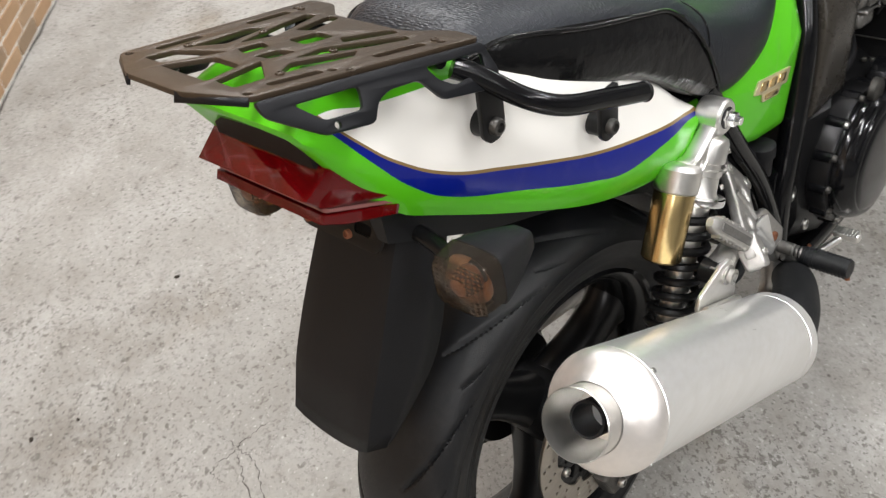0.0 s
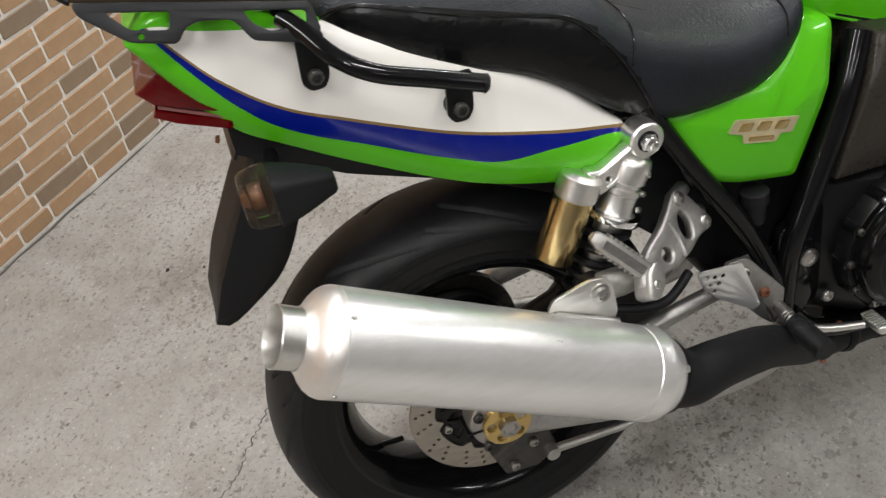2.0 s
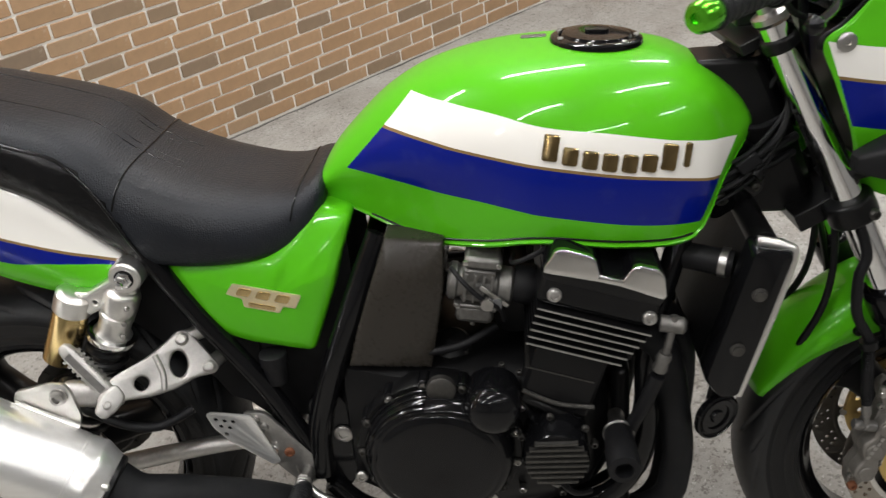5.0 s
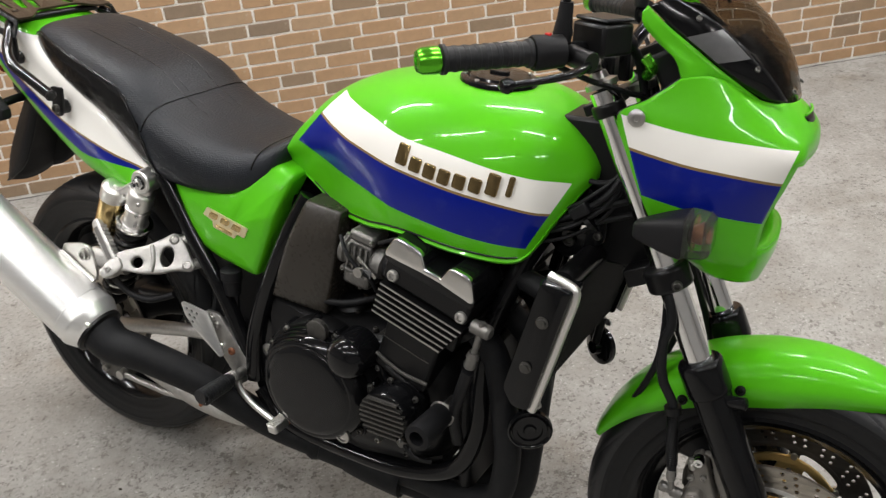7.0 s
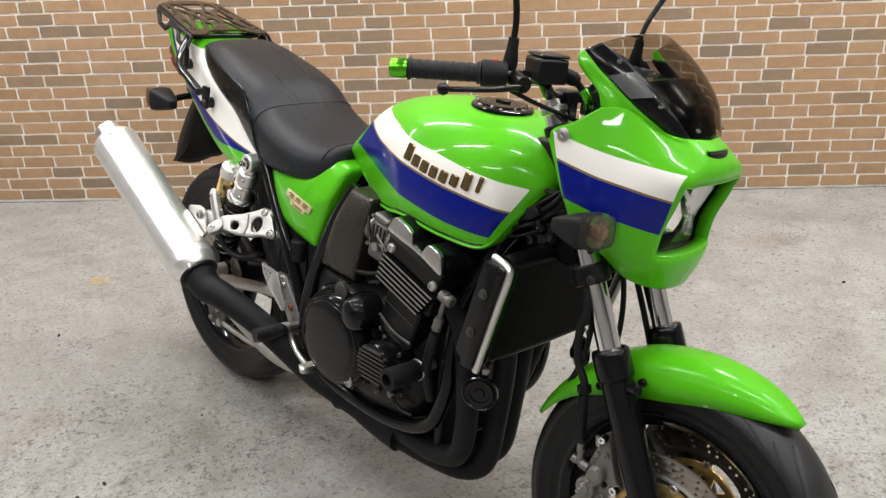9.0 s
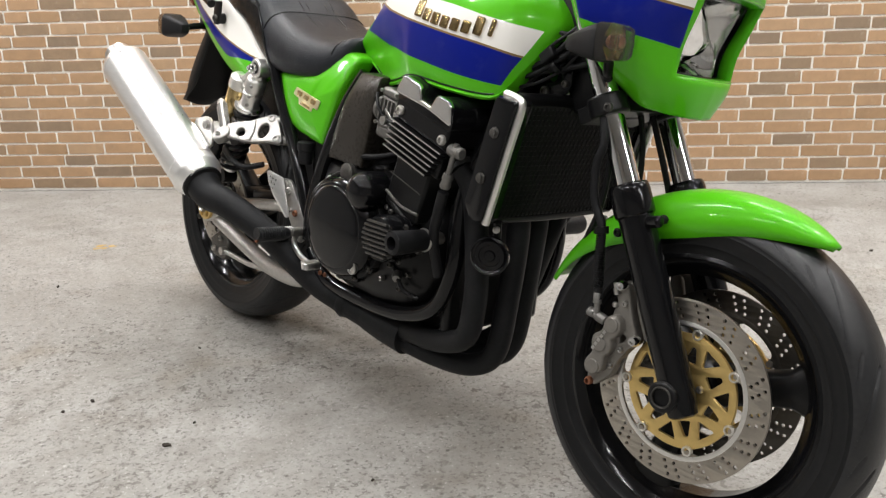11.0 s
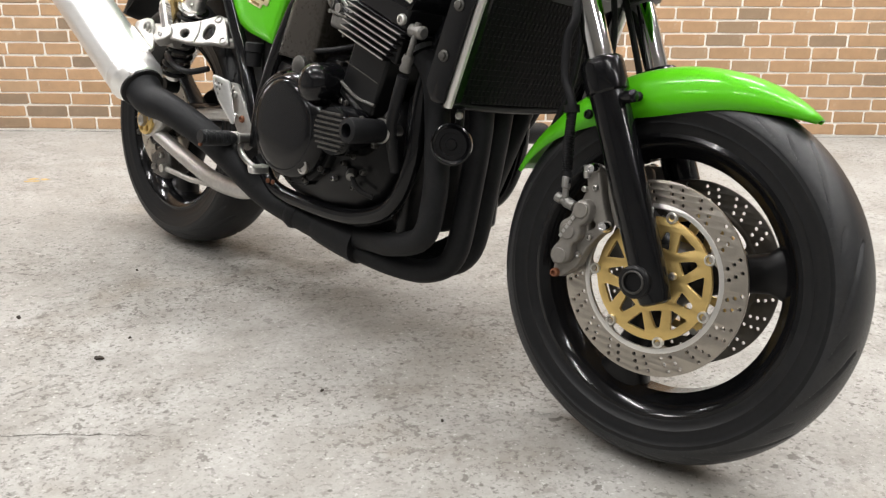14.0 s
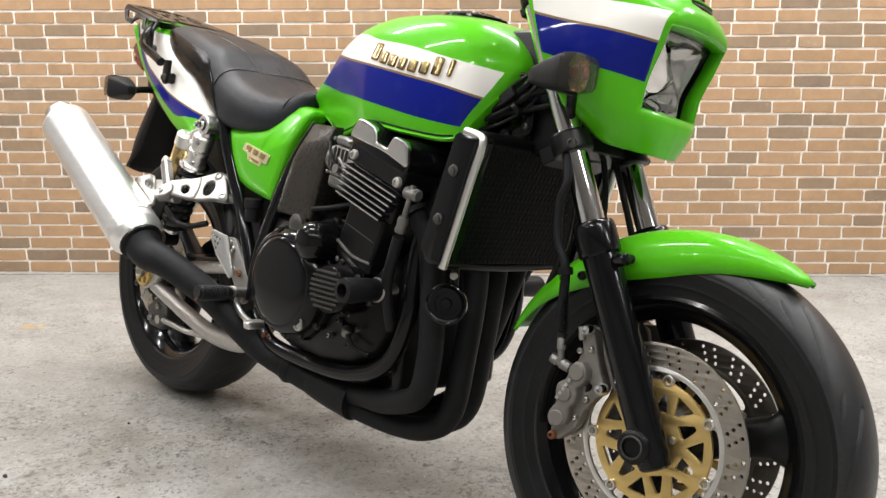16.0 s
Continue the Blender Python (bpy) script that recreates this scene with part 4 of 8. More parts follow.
# -- seat --
SEAT_TOP = [(-0.115, 0.915), (-0.095, 0.945), (-0.06, 0.962), (0.0, 0.958), (0.08, 0.938), (0.19, 0.905), (0.225, 0.888), (0.265, 0.852), (0.34, 0.813), (0.42, 0.790), (0.48, 0.788), (0.518, 0.801), (0.529, 0.802), (0.536, 0.794)]
SEAT_LOW = [(-0.115, 0.900), (-0.08, 0.908), (-0.009, 0.872), (0.057, 0.842), (0.145, 0.806), (0.237, 0.738), (0.30, 0.708), (0.41, 0.700), (0.474, 0.708), (0.506, 0.728), (0.524, 0.748), (0.536, 0.768)]
SEAT_HALF = [(-0.115, 0.035), (-0.10, 0.070), (-0.07, 0.098), (0.0, 0.122), (0.10, 0.138), (0.20, 0.148), (0.30, 0.154), (0.40, 0.146), (0.47, 0.128), (0.515, 0.110), (0.528, 0.100), (0.536, 0.086)]
SEAT_SHAPE = [(0, 1), (0.22, 0.999), (0.45, 0.99), (0.64, 0.965), (0.78, 0.915), (0.88, 0.84), (0.945, 0.74), (0.985, 0.6), (1.0, 0.45), (1.0, 0.30), (0.985, 0.15), (0.95, 0.04), (0.90, 0), (0.5, 0.0), (0, 0)]
WELT = [(-0.10, 0.93), (-0.06, 0.945), (-0.02, 0.938), (0.06, 0.912), (0.15, 0.887), (0.19, 0.872), (0.215, 0.848), (0.24, 0.815), (0.265, 0.765), (0.287, 0.712)]
rings = [ring_of(x, lerp_at(SEAT_HALF, x), lerp_at(SEAT_TOP, x), lerp_at(SEAT_LOW, x), SEAT_SHAPE) for x in (-0.115 + 0.651 * k / 84 for k in range(85))]
bm = loft(rings)
for f in bm.faces:
    c = f.calc_center_median()
    f.material_index = 1 if c.x < 0.287 and c.z < lerp_at(WELT, c.x) else 0
seat = part("seat", bm, ("vinyl", "vinyl_gloss"), bike, "stepped black dual seat with a grained top", sharp=70)


def seat_point(x, z, out=0.001):
    half, top, low = lerp_at(SEAT_HALF, x), lerp_at(SEAT_TOP, x), lerp_at(SEAT_LOW, x)
    b = (z - low) / max(top - low, 0.005)
    return (x, -(half * lerp_at(sorted((q, p) for p, q in SEAT_SHAPE[:13]), min(max(b, 0), 0.999)) + out), z)


for sgn in (1, -1):
    line = [seat_point(x, lerp_at(WELT, x)) for x in (-0.085 + 0.37 * k / 30 for k in range(31))]
    part("welt", tube([(x, sgn * y, z) for x, y, z in line], 0.0028, 8, smooth=2), "vinyl_gloss", seat, "raised piping")
for x0 in (0.255, 0.492):
    line = []
    for k in range(17):
        u = -1 + k / 8
        a, b = lerp_at([(q / 12, p[0]) for q, p in enumerate(SEAT_SHAPE[:13])], abs(u) * 0.62), lerp_at([(q / 12, p[1]) for q, p in enumerate(SEAT_SHAPE[:13])], abs(u) * 0.62)
        x = x0 + (0.02 if x0 < 0.3 else 0.012) * (1 - u * u)
        half, top, low = lerp_at(SEAT_HALF, x), lerp_at(SEAT_TOP, x), lerp_at(SEAT_LOW, x)
        line.append((x, half * a * (1 if u > 0 else -1), low + (top - low) * b + 0.0004))
    part("seam", tube(line, 0.0014, 6, smooth=2), "vinyl_gloss", seat)
for sgn in (-1, 1):
    for y in (0.028, 0.046):
        part("stitch_line", tube([(x, sgn * (y + 0.06 * max(0, 0.26 - x) * 0.3), lerp_at(SEAT_TOP, x) - 0.0012) for x in (0.03 + 0.3 * k / 14 for k in range(15))], 0.0011, 6, smooth=2), "vinyl_gloss", seat)

# -- tail cowl --
TAIL_TOP = [(-0.292, 0.970), (-0.275, 0.982), (-0.25, 0.988), (-0.2, 0.983), (-0.136, 0.960), (-0.04, 0.916), (0.07, 0.862), (0.172, 0.795), (0.215, 0.752), (0.245, 0.722)]
TAIL_LOW = [(-0.292, 0.962), (-0.280, 0.940), (-0.262, 0.908), (-0.236, 0.868), (-0.206, 0.834), (-0.178, 0.815), (-0.077, 0.757), (0.043, 0.697), (0.15, 0.664), (0.205, 0.655), (0.235, 0.69), (0.245, 0.705)]
TAIL_HALF = [(-0.292, 0.090), (-0.26, 0.094), (-0.18, 0.102), (-0.10, 0.118), (0.0, 0.136), (0.10, 0.148), (0.18, 0.152), (0.245, 0.148)]
TAIL_SHAPE = [(0, 1), (0.4, 1.0), (0.66, 0.995), (0.78, 0.975), (0.86, 0.93), (0.905, 0.86), (0.925, 0.76), (0.945, 0.64), (0.975, 0.52), (0.995, 0.42), (1.0, 0.33), (0.985, 0.20), (0.94, 0.08), (0.88, 0.0), (0.84, 0.01), (0.6, 0.25), (0.0, 0.3)]
rings = [ring_of(x, lerp_at(TAIL_HALF, x), lerp_at(TAIL_TOP, x), lerp_at(TAIL_LOW, x), TAIL_SHAPE) for x in (-0.292 + 0.537 * k / 60 for k in range(61))]
tail = part("tail_cowl", loft(rings), "tail", bike, "lime, white and blue tail cowl", sharp=50)
part("tail_recess", block(-0.276, -0.225, -0.074, 0.074, 0.916, 0.951), "plastic", tail, bevel=0.004)
part("inner_fender", loft([ring_of(x, h, t, l, [(0, 1), (0.8, 1), (1, 0.8), (1, 0), (0.8, 0), (0.7, 0.5), (0, 0.6)]) for x, h, t, l in ((-0.22, 0.07, 0.86, 0.80), (-0.1, 0.085, 0.86, 0.74), (0.05, 0.09, 0.82, 0.68), (0.2, 0.09, 0.72, 0.60), (0.3, 0.09, 0.70, 0.50), (0.40, 0.088, 0.68, 0.40))]), "plastic", bike, "black inner fender under the tail")

# -- tail light --
def across(profile, half, round_y=0.012, n=3, bm=None, taper=0.0):
    """A shape with that profile along the bike, rounded in at both sides."""
    rings = []
    cx = sum(p[0] for p in profile) / len(profile)
    cz = sum(p[1] for p in profile) / len(profile)
    steps = [(-half, 0.86)] + [(-half + round_y * (1 - math.cos(a)) * 1.0, 0.86 + 0.14 * math.sin(a)) for a in (math.pi / 2 * k / n for k in range(1, n + 1))]
    for y, s in steps + [(-y, s) for y, s in steps[::-1]]:
        rings.append([(cx + (x - cx) * s, y * (1 - taper * max(0.0, -0.21 - x)), cz + (z - cz) * s) for x, z in profile])
    return loft(rings, bm)


light = part("tail_light", across([(-0.225, 0.938), (-0.262, 0.932), (-0.302, 0.908), (-0.288, 0.892), (-0.222, 0.866), (-0.200, 0.856), (-0.190, 0.880)], 0.095, 0.004, 2, taper=1.5), "red", bike, "dark red faceted tail light lens", sharp=20)
# translucent lens edge; its highlight is put in as pale pink
part("lens_edge", across([(-0.283, 0.8892), (-0.285, 0.8856), (-0.2088, 0.8526), (-0.2072, 0.8562)], 0.0925, 0.004, 2, taper=1.5), "pink", light, "translucent edge between the lenses, its highlight in the colour", sharp=20)
part("lower_lens", across([(-0.288, 0.8848), (-0.2925, 0.8770), (-0.270, 0.8640), (-0.2134, 0.8425), (-0.209, 0.8518)], 0.0935, 0.004, 2, taper=1.5), "red", light, "lower red reflector strip", sharp=20)
part("reflector_back", across([(-0.238, 0.928), (-0.262, 0.918), (-0.272, 0.90), (-0.228, 0.878), (-0.212, 0.873)], 0.078, taper=1.7), "red_dark", light)

# -- rear mudguard --
rings = []
for s in range(25):
    u = s / 24
    cx, cz = lerp_at([(0, -0.17), (0.2, -0.215), (0.5, -0.27), (1, -0.345)], u), lerp_at([(0, 0.84), (0.2, 0.80), (0.5, 0.715), (1, 0.582)], u)
    half = lerp_at([(0, 0.062), (0.25, 0.072), (0.7, 0.082), (1, 0.078)], u)
    ring = []
    for k in range(13):
        v = -1 + k / 6
        flange = max(0.0, abs(v) - 0.66) / 0.34
        depth = lerp_at([(0, 0.04), (0.5, 0.075), (0.8, 0.075), (0.95, 0.045), (1, 0.030)], u)
        drop = -0.030 * (1 - v * v) * max(0.0, u - 0.85) / 0.15
        ring.append((cx + depth * flange ** 0.8, half * max(-1, min(1, v * 1.18)), cz + drop - 0.01 * flange))
    rings.append(ring)
guard = shelled(part("rear_mudguard", loft(rings, close=False), "plastic", bike, "matt black plastic rear mudguard", m=Matrix.Translation((0.028, 0, 0.008))), 0.004)
part("plate_bracket", plate([rounded([(-0.062, -0.02), (0.062, -0.02), (0.062, 0.02), (-0.062, 0.02)], 0.015), rounded([(0.02, -0.006), (0.045, -0.006), (0.045, 0.006), (0.02, 0.006)], 0.005), rounded([(-0.045, -0.006), (-0.02, -0.006), (-0.02, 0.006), (-0.045, 0.006)], 0.005)],
                             0.003, Matrix.Translation((-0.245, 0, 0.795)) @ Matrix.Rotation(radians(-90), 4, "Z") @ Matrix.Rotation(radians(62), 4, "X")), "satin_black", guard)
for y in (-0.03, 0.03):
    part("bracket_bolt", bolt((-0.262, y, 0.80), (-1, 0, 0.4), 0.005, 0.005), "rust", guard)


# -- indicators --
def indicator(name, label, back, front, y, z, half_y, half_z, stem, m=None, lens="smoke"):
    """A tapered housing from back to front with a ribbed lens on its larger end at front."""
    sgn = 1 if front > back else -1
    L = abs(front - back)
    rings = []
    for s, w in ((-0.10, 0.30), (-0.07, 0.40), (0.10, 0.58), (0.32, 0.80), (0.52, 0.96), (0.60, 1.0), (0.64, 1.0)):
        rings.append([(back + sgn * L * s, y + half_y * w * math.copysign(abs(math.cos(t)) ** 0.42, math.cos(t)), z + half_z * w * math.copysign(abs(math.sin(t)) ** 0.42, math.sin(t)) - 0.006 * (1 - s)) for t in (2 * math.pi * k / 24 for k in range(24))])
    ob = part(name, loft(rings), "plastic", bike, label, m=m)
    rings = []
    for s, w in ((0.63, 0.985), (0.80, 0.97), (0.93, 0.90), (0.985, 0.80), (1.0, 0.68)):
        rings.append([(back + sgn * L * s, y + half_y * w * math.copysign(abs(math.cos(t)) ** 0.42, math.cos(t)), z + half_z * w * math.copysign(abs(math.sin(t)) ** 0.42, math.sin(t))) for t in (2 * math.pi * k / 24 for k in range(24))])
    part("lens", loft(rings), lens, ob, "smoked indicator lens")
    part("bulb", lathe([(0, 0.006), (0.004, 0.010), (0.014, 0.012), (0.022, 0.009), (0.026, 0.0005)], (back + sgn * L * 0.68, y, z), (back + sgn * L * 2, y, z), 16), "amber", ob)
    part("reflector", lathe([(0, 0.008), (0.008, half_z * 0.8)], (back + sgn * L * 0.66, y, z), (back + sgn * L * 2, y, z), 20, cap=False), "amber_bowl", ob)
    bm = bmesh.new()
    for k in range(-5, 6):
        block(back + sgn * L * 0.90 - 0.0006, back + sgn * L * 0.90 + 0.0006, y - half_y * 0.85, y + half_y * 0.85, z + k * half_z * 0.16 - 0.0006, z + k * half_z * 0.16 + 0.0006, bm)
        block(back + sgn * L * 0.90 - 0.0006, back + sgn * L * 0.90 + 0.0006, y + k * half_y * 0.16 - 0.0006, y + k * half_y * 0.16 + 0.0006, z - half_z * 0.85, z + half_z * 0.85, bm)
    part("lens_ribs", bm, lens, ob)
    part("stem", tube(stem, 0.009, 12), "satin_black", ob)


for sgn in (-1, 1):
    indicator("rear_indicator", "dark rear indicator with a smoked ribbed lens", -0.134, -0.230, sgn * 0.163, 0.787, 0.0335, 0.0305,
              [(-0.19, sgn * 0.12, 0.785), (-0.185, sgn * 0.09, 0.79), (-0.18, sgn * 0.05, 0.79)])
    indicator("front_indicator", "dark front indicator with a smoked lens", 1.222, 1.318, sgn * 0.178, 0.823, 0.034, 0.030,
              [(1.27, sgn * 0.15, 0.815), (1.262, sgn * 0.13, 0.79), (1.25, sgn * 0.11, 0.775)], m=STEER, lens="pale_smoke")

# -- rear rack and grab rails --
RACK = Matrix.Translation((-0.233, 0, 1.003)) @ Matrix.Rotation(radians(13.5), 4, "Y")
rim = rounded([(-0.124, -0.038), (-0.096, -0.095), (0.142, -0.118), (0.144, -0.084), (0.114, -0.048), (0.114, 0.048), (0.144, 0.084), (0.142, 0.118), (-0.096, 0.095), (-0.124, 0.038)], 0.008)
slots = []
for sgn in (-1, 1):
    for o in ([(-0.085, 0.095), (-0.03, 0.098), (-0.03, 0.088), (-0.085, 0.085)], [(0.03, 0.098), (0.09, 0.100), (0.09, 0.090), (0.03, 0.088)],
              [(-0.108, 0.075), (-0.075, 0.072), (-0.045, 0.025), (-0.108, 0.045)], [(-0.06, 0.07), (0.02, 0.078), (0.035, 0.066), (-0.03, 0.05)],
              [(-0.02, 0.042), (0.055, 0.066), (0.095, 0.074), (0.10, 0.062), (0.02, 0.034)], [(0.045, 0.035), (0.105, 0.05), (0.108, 0.036), (0.055, 0.02)],
              [(-0.04, 0.008), (-0.01, 0.008), (-0.005, 0.026), (-0.035, 0.026)]):
        slots.append(rounded([(x * 0.92 + 0.010, sgn * y * (0.94 + 0.6 * x)) for x, y in o], 0.004, 3))
slots.append(rounded([(0.025, -0.012), (0.06, -0.012), (0.06, 0.012), (0.025, 0.012)], 0.005, 3))
slots.append(rounded([(-0.094, -0.034), (-0.050, -0.019), (-0.050, 0.019), (-0.094, 0.034)], 0.005, 3))
slots += [circle(x, sgn * y * 0.98, 0.004, 10) for sgn in (-1, 1) for x, y in ((-0.092, 0.088), (0.108, 0.104), (-0.01, 0.092), (0.0, 0.085 * 0.98 + 0.02))]
rack = part("rear_rack", plate([rim] + slots[:-2], 0.005, RACK, 0.0008), "rack", bike, "slotted bronze-black metal rear rack")
for sgn in (-1, 1):
    o = [(-0.112, 0.0), (0.126, 0.0), (0.138, -0.030), (0.128, -0.044), (0.066, -0.040), (0.046, -0.018), (0.012, -0.019), (-0.002, -0.026), (-0.010, -0.042), (-0.058, -0.040), (-0.106, -0.014)]
    holes = [[(0.056, -0.009), (0.122, -0.009), (0.122, -0.024), (0.084, -0.031), (0.066, -0.022)], [(-0.080, -0.010), (-0.016, -0.009), (-0.018, -0.028), (-0.056, -0.028)]]
    me = plate([rounded(o, 0.006)] + [rounded(h, 0.005) for h in holes] + [circle(-0.046, -0.0345, 0.0032, 10)], 0.005, RACK @ Matrix.Translation((0.016, sgn * 0.1065, -0.002)) @ Matrix.Rotation(radians(sgn * 5.5), 4, "Z") @ Matrix.Rotation(radians(sgn * 24), 4, "X") @ SIDE, 0.0008)
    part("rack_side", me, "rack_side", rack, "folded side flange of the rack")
    for x, y in ((-0.045, 0.066), (0.026, 0.050), (0.108, 0.094)):
        part("rack_screw", bolt(RACK @ Vector((x, sgn * y, 0.0025)), RACK.to_3x3() @ Vector((0, 0, 1)), 0.004, 0.002), "rack", rack)
    rail = part("grab_rail", tube([(-0.13, sgn * 0.112, 0.958), (-0.115, sgn * 0.128, 0.945), (-0.09, sgn * 0.158, 0.916), (-0.055, sgn * 0.175, 0.893), (0.0, sgn * 0.181, 0.872), (0.060, sgn * 0.187, 0.850)], 0.0105, 16), "black", bike, "black tubular grab rail")
    part("rail_tip", lathe([(0, 0.0105), (0.003, 0.0115), (0.006, 0.009), (0.007, 0.0005)], (0.058, sgn * 0.1868, 0.8507), (0.120, sgn * 0.193, 0.829), 16), "satin_black", rail)
    for x, z, tx, tz in ((-0.112, 0.892, -0.108, 0.938), (0.035, 0.815, 0.040, 0.858)):
        y = sgn * (0.132 if x < 0 else 0.156)
        o = [(x - 0.016, z - 0.006), (x - 0.008, z - 0.016), (x + 0.008, z - 0.016), (x + 0.016, z - 0.004), (tx + 0.016, tz), (tx - 0.016, tz)]
        br = part("rail_bracket", plate([rounded(o, 0.005)], 0.006, side(y), 0.001), "satin_black", rail)
        part("rail_spacer", lathe([(0, 0.014), (0.018, 0.013)], (x, y * 0.88, z), (x, y * 2, z), 20), "satin_black", rail)
        part("rail_bolt", bolt((x, y + sgn * 0.003, z), (0, sgn, 0), 0.009, 0.008), "dull_cast", rail)
for sgn in (-1, 1):
    a, b, c, d = (RACK @ Vector(q) for q in ((-0.124, sgn * 0.035, 0.002), (-0.097, sgn * 0.093, 0.002), (-0.099, sgn * 0.094, -0.005), (-0.126, sgn * 0.035, -0.007)))
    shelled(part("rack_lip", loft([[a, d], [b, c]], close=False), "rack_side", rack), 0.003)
part("rack_stay", tube([(-0.13, -0.10, 0.962), (-0.13, 0.10, 0.962)], 0.008, 10, smooth=0), "satin_black", rack)

# -- side covers --
COVER = [(0.300, 0.720), (0.36, 0.722), (0.455, 0.722), (0.492, 0.748), (0.528, 0.781), (0.578, 0.767), (0.553, 0.698), (0.543, 0.664), (0.502, 0.563), (0.485, 0.566), (0.409, 0.582), (0.362, 0.602), (0.338, 0.632)]
for sgn in (-1, 1):
    rings = []
    c = Vector((0.45, 0.655))
    for s, y in ((1.0, 0.10), (1.0, 0.136), (0.985, 0.145), (0.95, 0.1505), (0.80, 0.1535), (0.45, 0.156), (0.02, 0.157)):
        ring = []
        for x, z in rounded(COVER, 0.012, 3):
            x, z = c.x + (x - c.x) * s, c.y + (z - c.y) * s
            crease = 0.022 * (z - 0.692) / 0.05 if z > 0.692 else 0.0
            ring.append((x, sgn * (y - crease - 0.02 * max(0.0, x - 0.5)), z))
        rings.append(ring)
    cover = part("side_cover", loft(rings), "green", bike, "glossy lime green side cover with a gold badge", sharp=60, m=tucked(sgn, -0.002, 0.013, -0.012))
    B = Matrix.Translation((0.442, sgn * 0.1575, 0.660)) @ Matrix.Rotation(radians(14), 4, "Y") @ (SIDE if sgn < 0 else Matrix.Rotation(math.pi, 4, "Z") @ SIDE)
    part("badge", plate([rounded([(-0.054, -0.002), (-0.046, 0.017), (0.054, 0.017), (0.048, -0.006), (0.030, -0.006), (0.026, -0.018), (-0.026, -0.018), (-0.030, -0.005)], 0.003)], 0.003, B, 0.0007), "brass", cover, "pale gold plate badge")
    for k in range(3):
        part("badge_bar", plate([rounded([(-0.040 + k * 0.028, 0.000), (-0.020 + k * 0.028, 0.000), (-0.016 + k * 0.028, 0.013), (-0.036 + k * 0.028, 0.013)], 0.004)], 0.0022, B @ Matrix.Translation((0, 0, 0.0018)), 0.0006), "gold_tube", cover)
    part("badge_bar", plate([rounded([(-0.02, -0.015), (0.02, -0.015), (0.02, -0.008), (-0.02, -0.008)], 0.003)], 0.0018, B @ Matrix.Translation((0, 0, 0.0016)), 0.0005), "gold_tube", cover)

# -- frame --
frame_tube = part("frame", tube([(1.13, 0, 0.90), (1.06, 0, 0.83), (0.9, 0, 0.80), (0.6, 0, 0.77)], 0.03, 16), "black", bike, "black tubular steel frame")
for sgn in (-1, 1):
    for name, line, r in (("seat_stay", [(0.272, sgn * 0.135, 0.735), (0.335, sgn * 0.138, 0.625), (0.415, sgn * 0.142, 0.50), (0.475, sgn * 0.142, 0.37)], 0.0155),
                          ("rear_upright", [(0.612, sgn * 0.105, 0.725), (0.578, sgn * 0.128, 0.65), (0.528, sgn * 0.140, 0.53), (0.490, sgn * 0.142, 0.42), (0.482, sgn * 0.142, 0.33)], 0.019),
                          ("cradle", [(1.09, sgn * 0.045, 0.80), (1.035, sgn * 0.10, 0.70), (0.985, sgn * 0.140, 0.54), (0.982, sgn * 0.15, 0.39), (0.941, sgn * 0.15, 0.294), (0.845, sgn * 0.148, 0.250), (0.723, sgn * 0.147, 0.241), (0.56, sgn * 0.144, 0.252), (0.495, sgn * 0.142, 0.31)], 0.0165),
                          ("seat_rail", [(0.56, sgn * 0.06, 0.72), (0.4, sgn * 0.09, 0.70), (0.26, sgn * 0.11, 0.72), (0.05, sgn * 0.10, 0.80), (-0.12, sgn * 0.07, 0.87)], 0.013)):
        part(name, tube(line, r, 14), "black", frame_tube)
    part("pivot_plate", plate([rounded([(0.470, 0.47), (0.512, 0.49), (0.546, 0.44), (0.546, 0.37), (0.52, 0.30), (0.482, 0.295), (0.464, 0.36)], 0.015)], 0.018, side(sgn * 0.150), 0.003, 2), "black", frame_tube, m=tucked(sgn, 0.005, 0.018, -0.004))
    part("pivot_bolt", lathe([(0, 0.015), (0.004, 0.015), (0.006, 0.012), (0.006, 0.007), (0.003, 0.006), (0.003, 0.0005)], (0.525, sgn * 0.143, 0.405), (0.525, sgn, 0.405), 20), "steel", frame_tube)
    part("lower_bolt", bolt((0.548, sgn * 0.160, 0.335), (0, sgn, 0), 0.010, 0.006), "steel", frame_tube)
    for x in (0.556, 0.574):
        part("cradle_bolt", bolt((x, sgn * 0.16, 0.268), (0, sgn, 0), 0.0055, 0.004), "rust", frame_tube)
part("head_tube", tube([FA + UP_FORK * 0.49 + Vector((-0.04, 0, 0)), FA + UP_FORK * 0.72 + Vector((-0.04, 0, 0))], 0.034, 20, smooth=0), "black", frame_tube)
part("head_shroud", loft([[(x + dx, y, z) for dx, y in ((-0.05, -w), (0.03, -w), (0.045, -w * 0.6), (0.045, w * 0.6), (0.03, w), (-0.05, w))] for x, z, w in ((1.195, 0.70, 0.046), (1.172, 0.76, 0.050), (1.145, 0.83, 0.050), (1.120, 0.89, 0.045), (1.105, 0.925, 0.040))]), "satin_black", frame_tube, bevel=0.006)
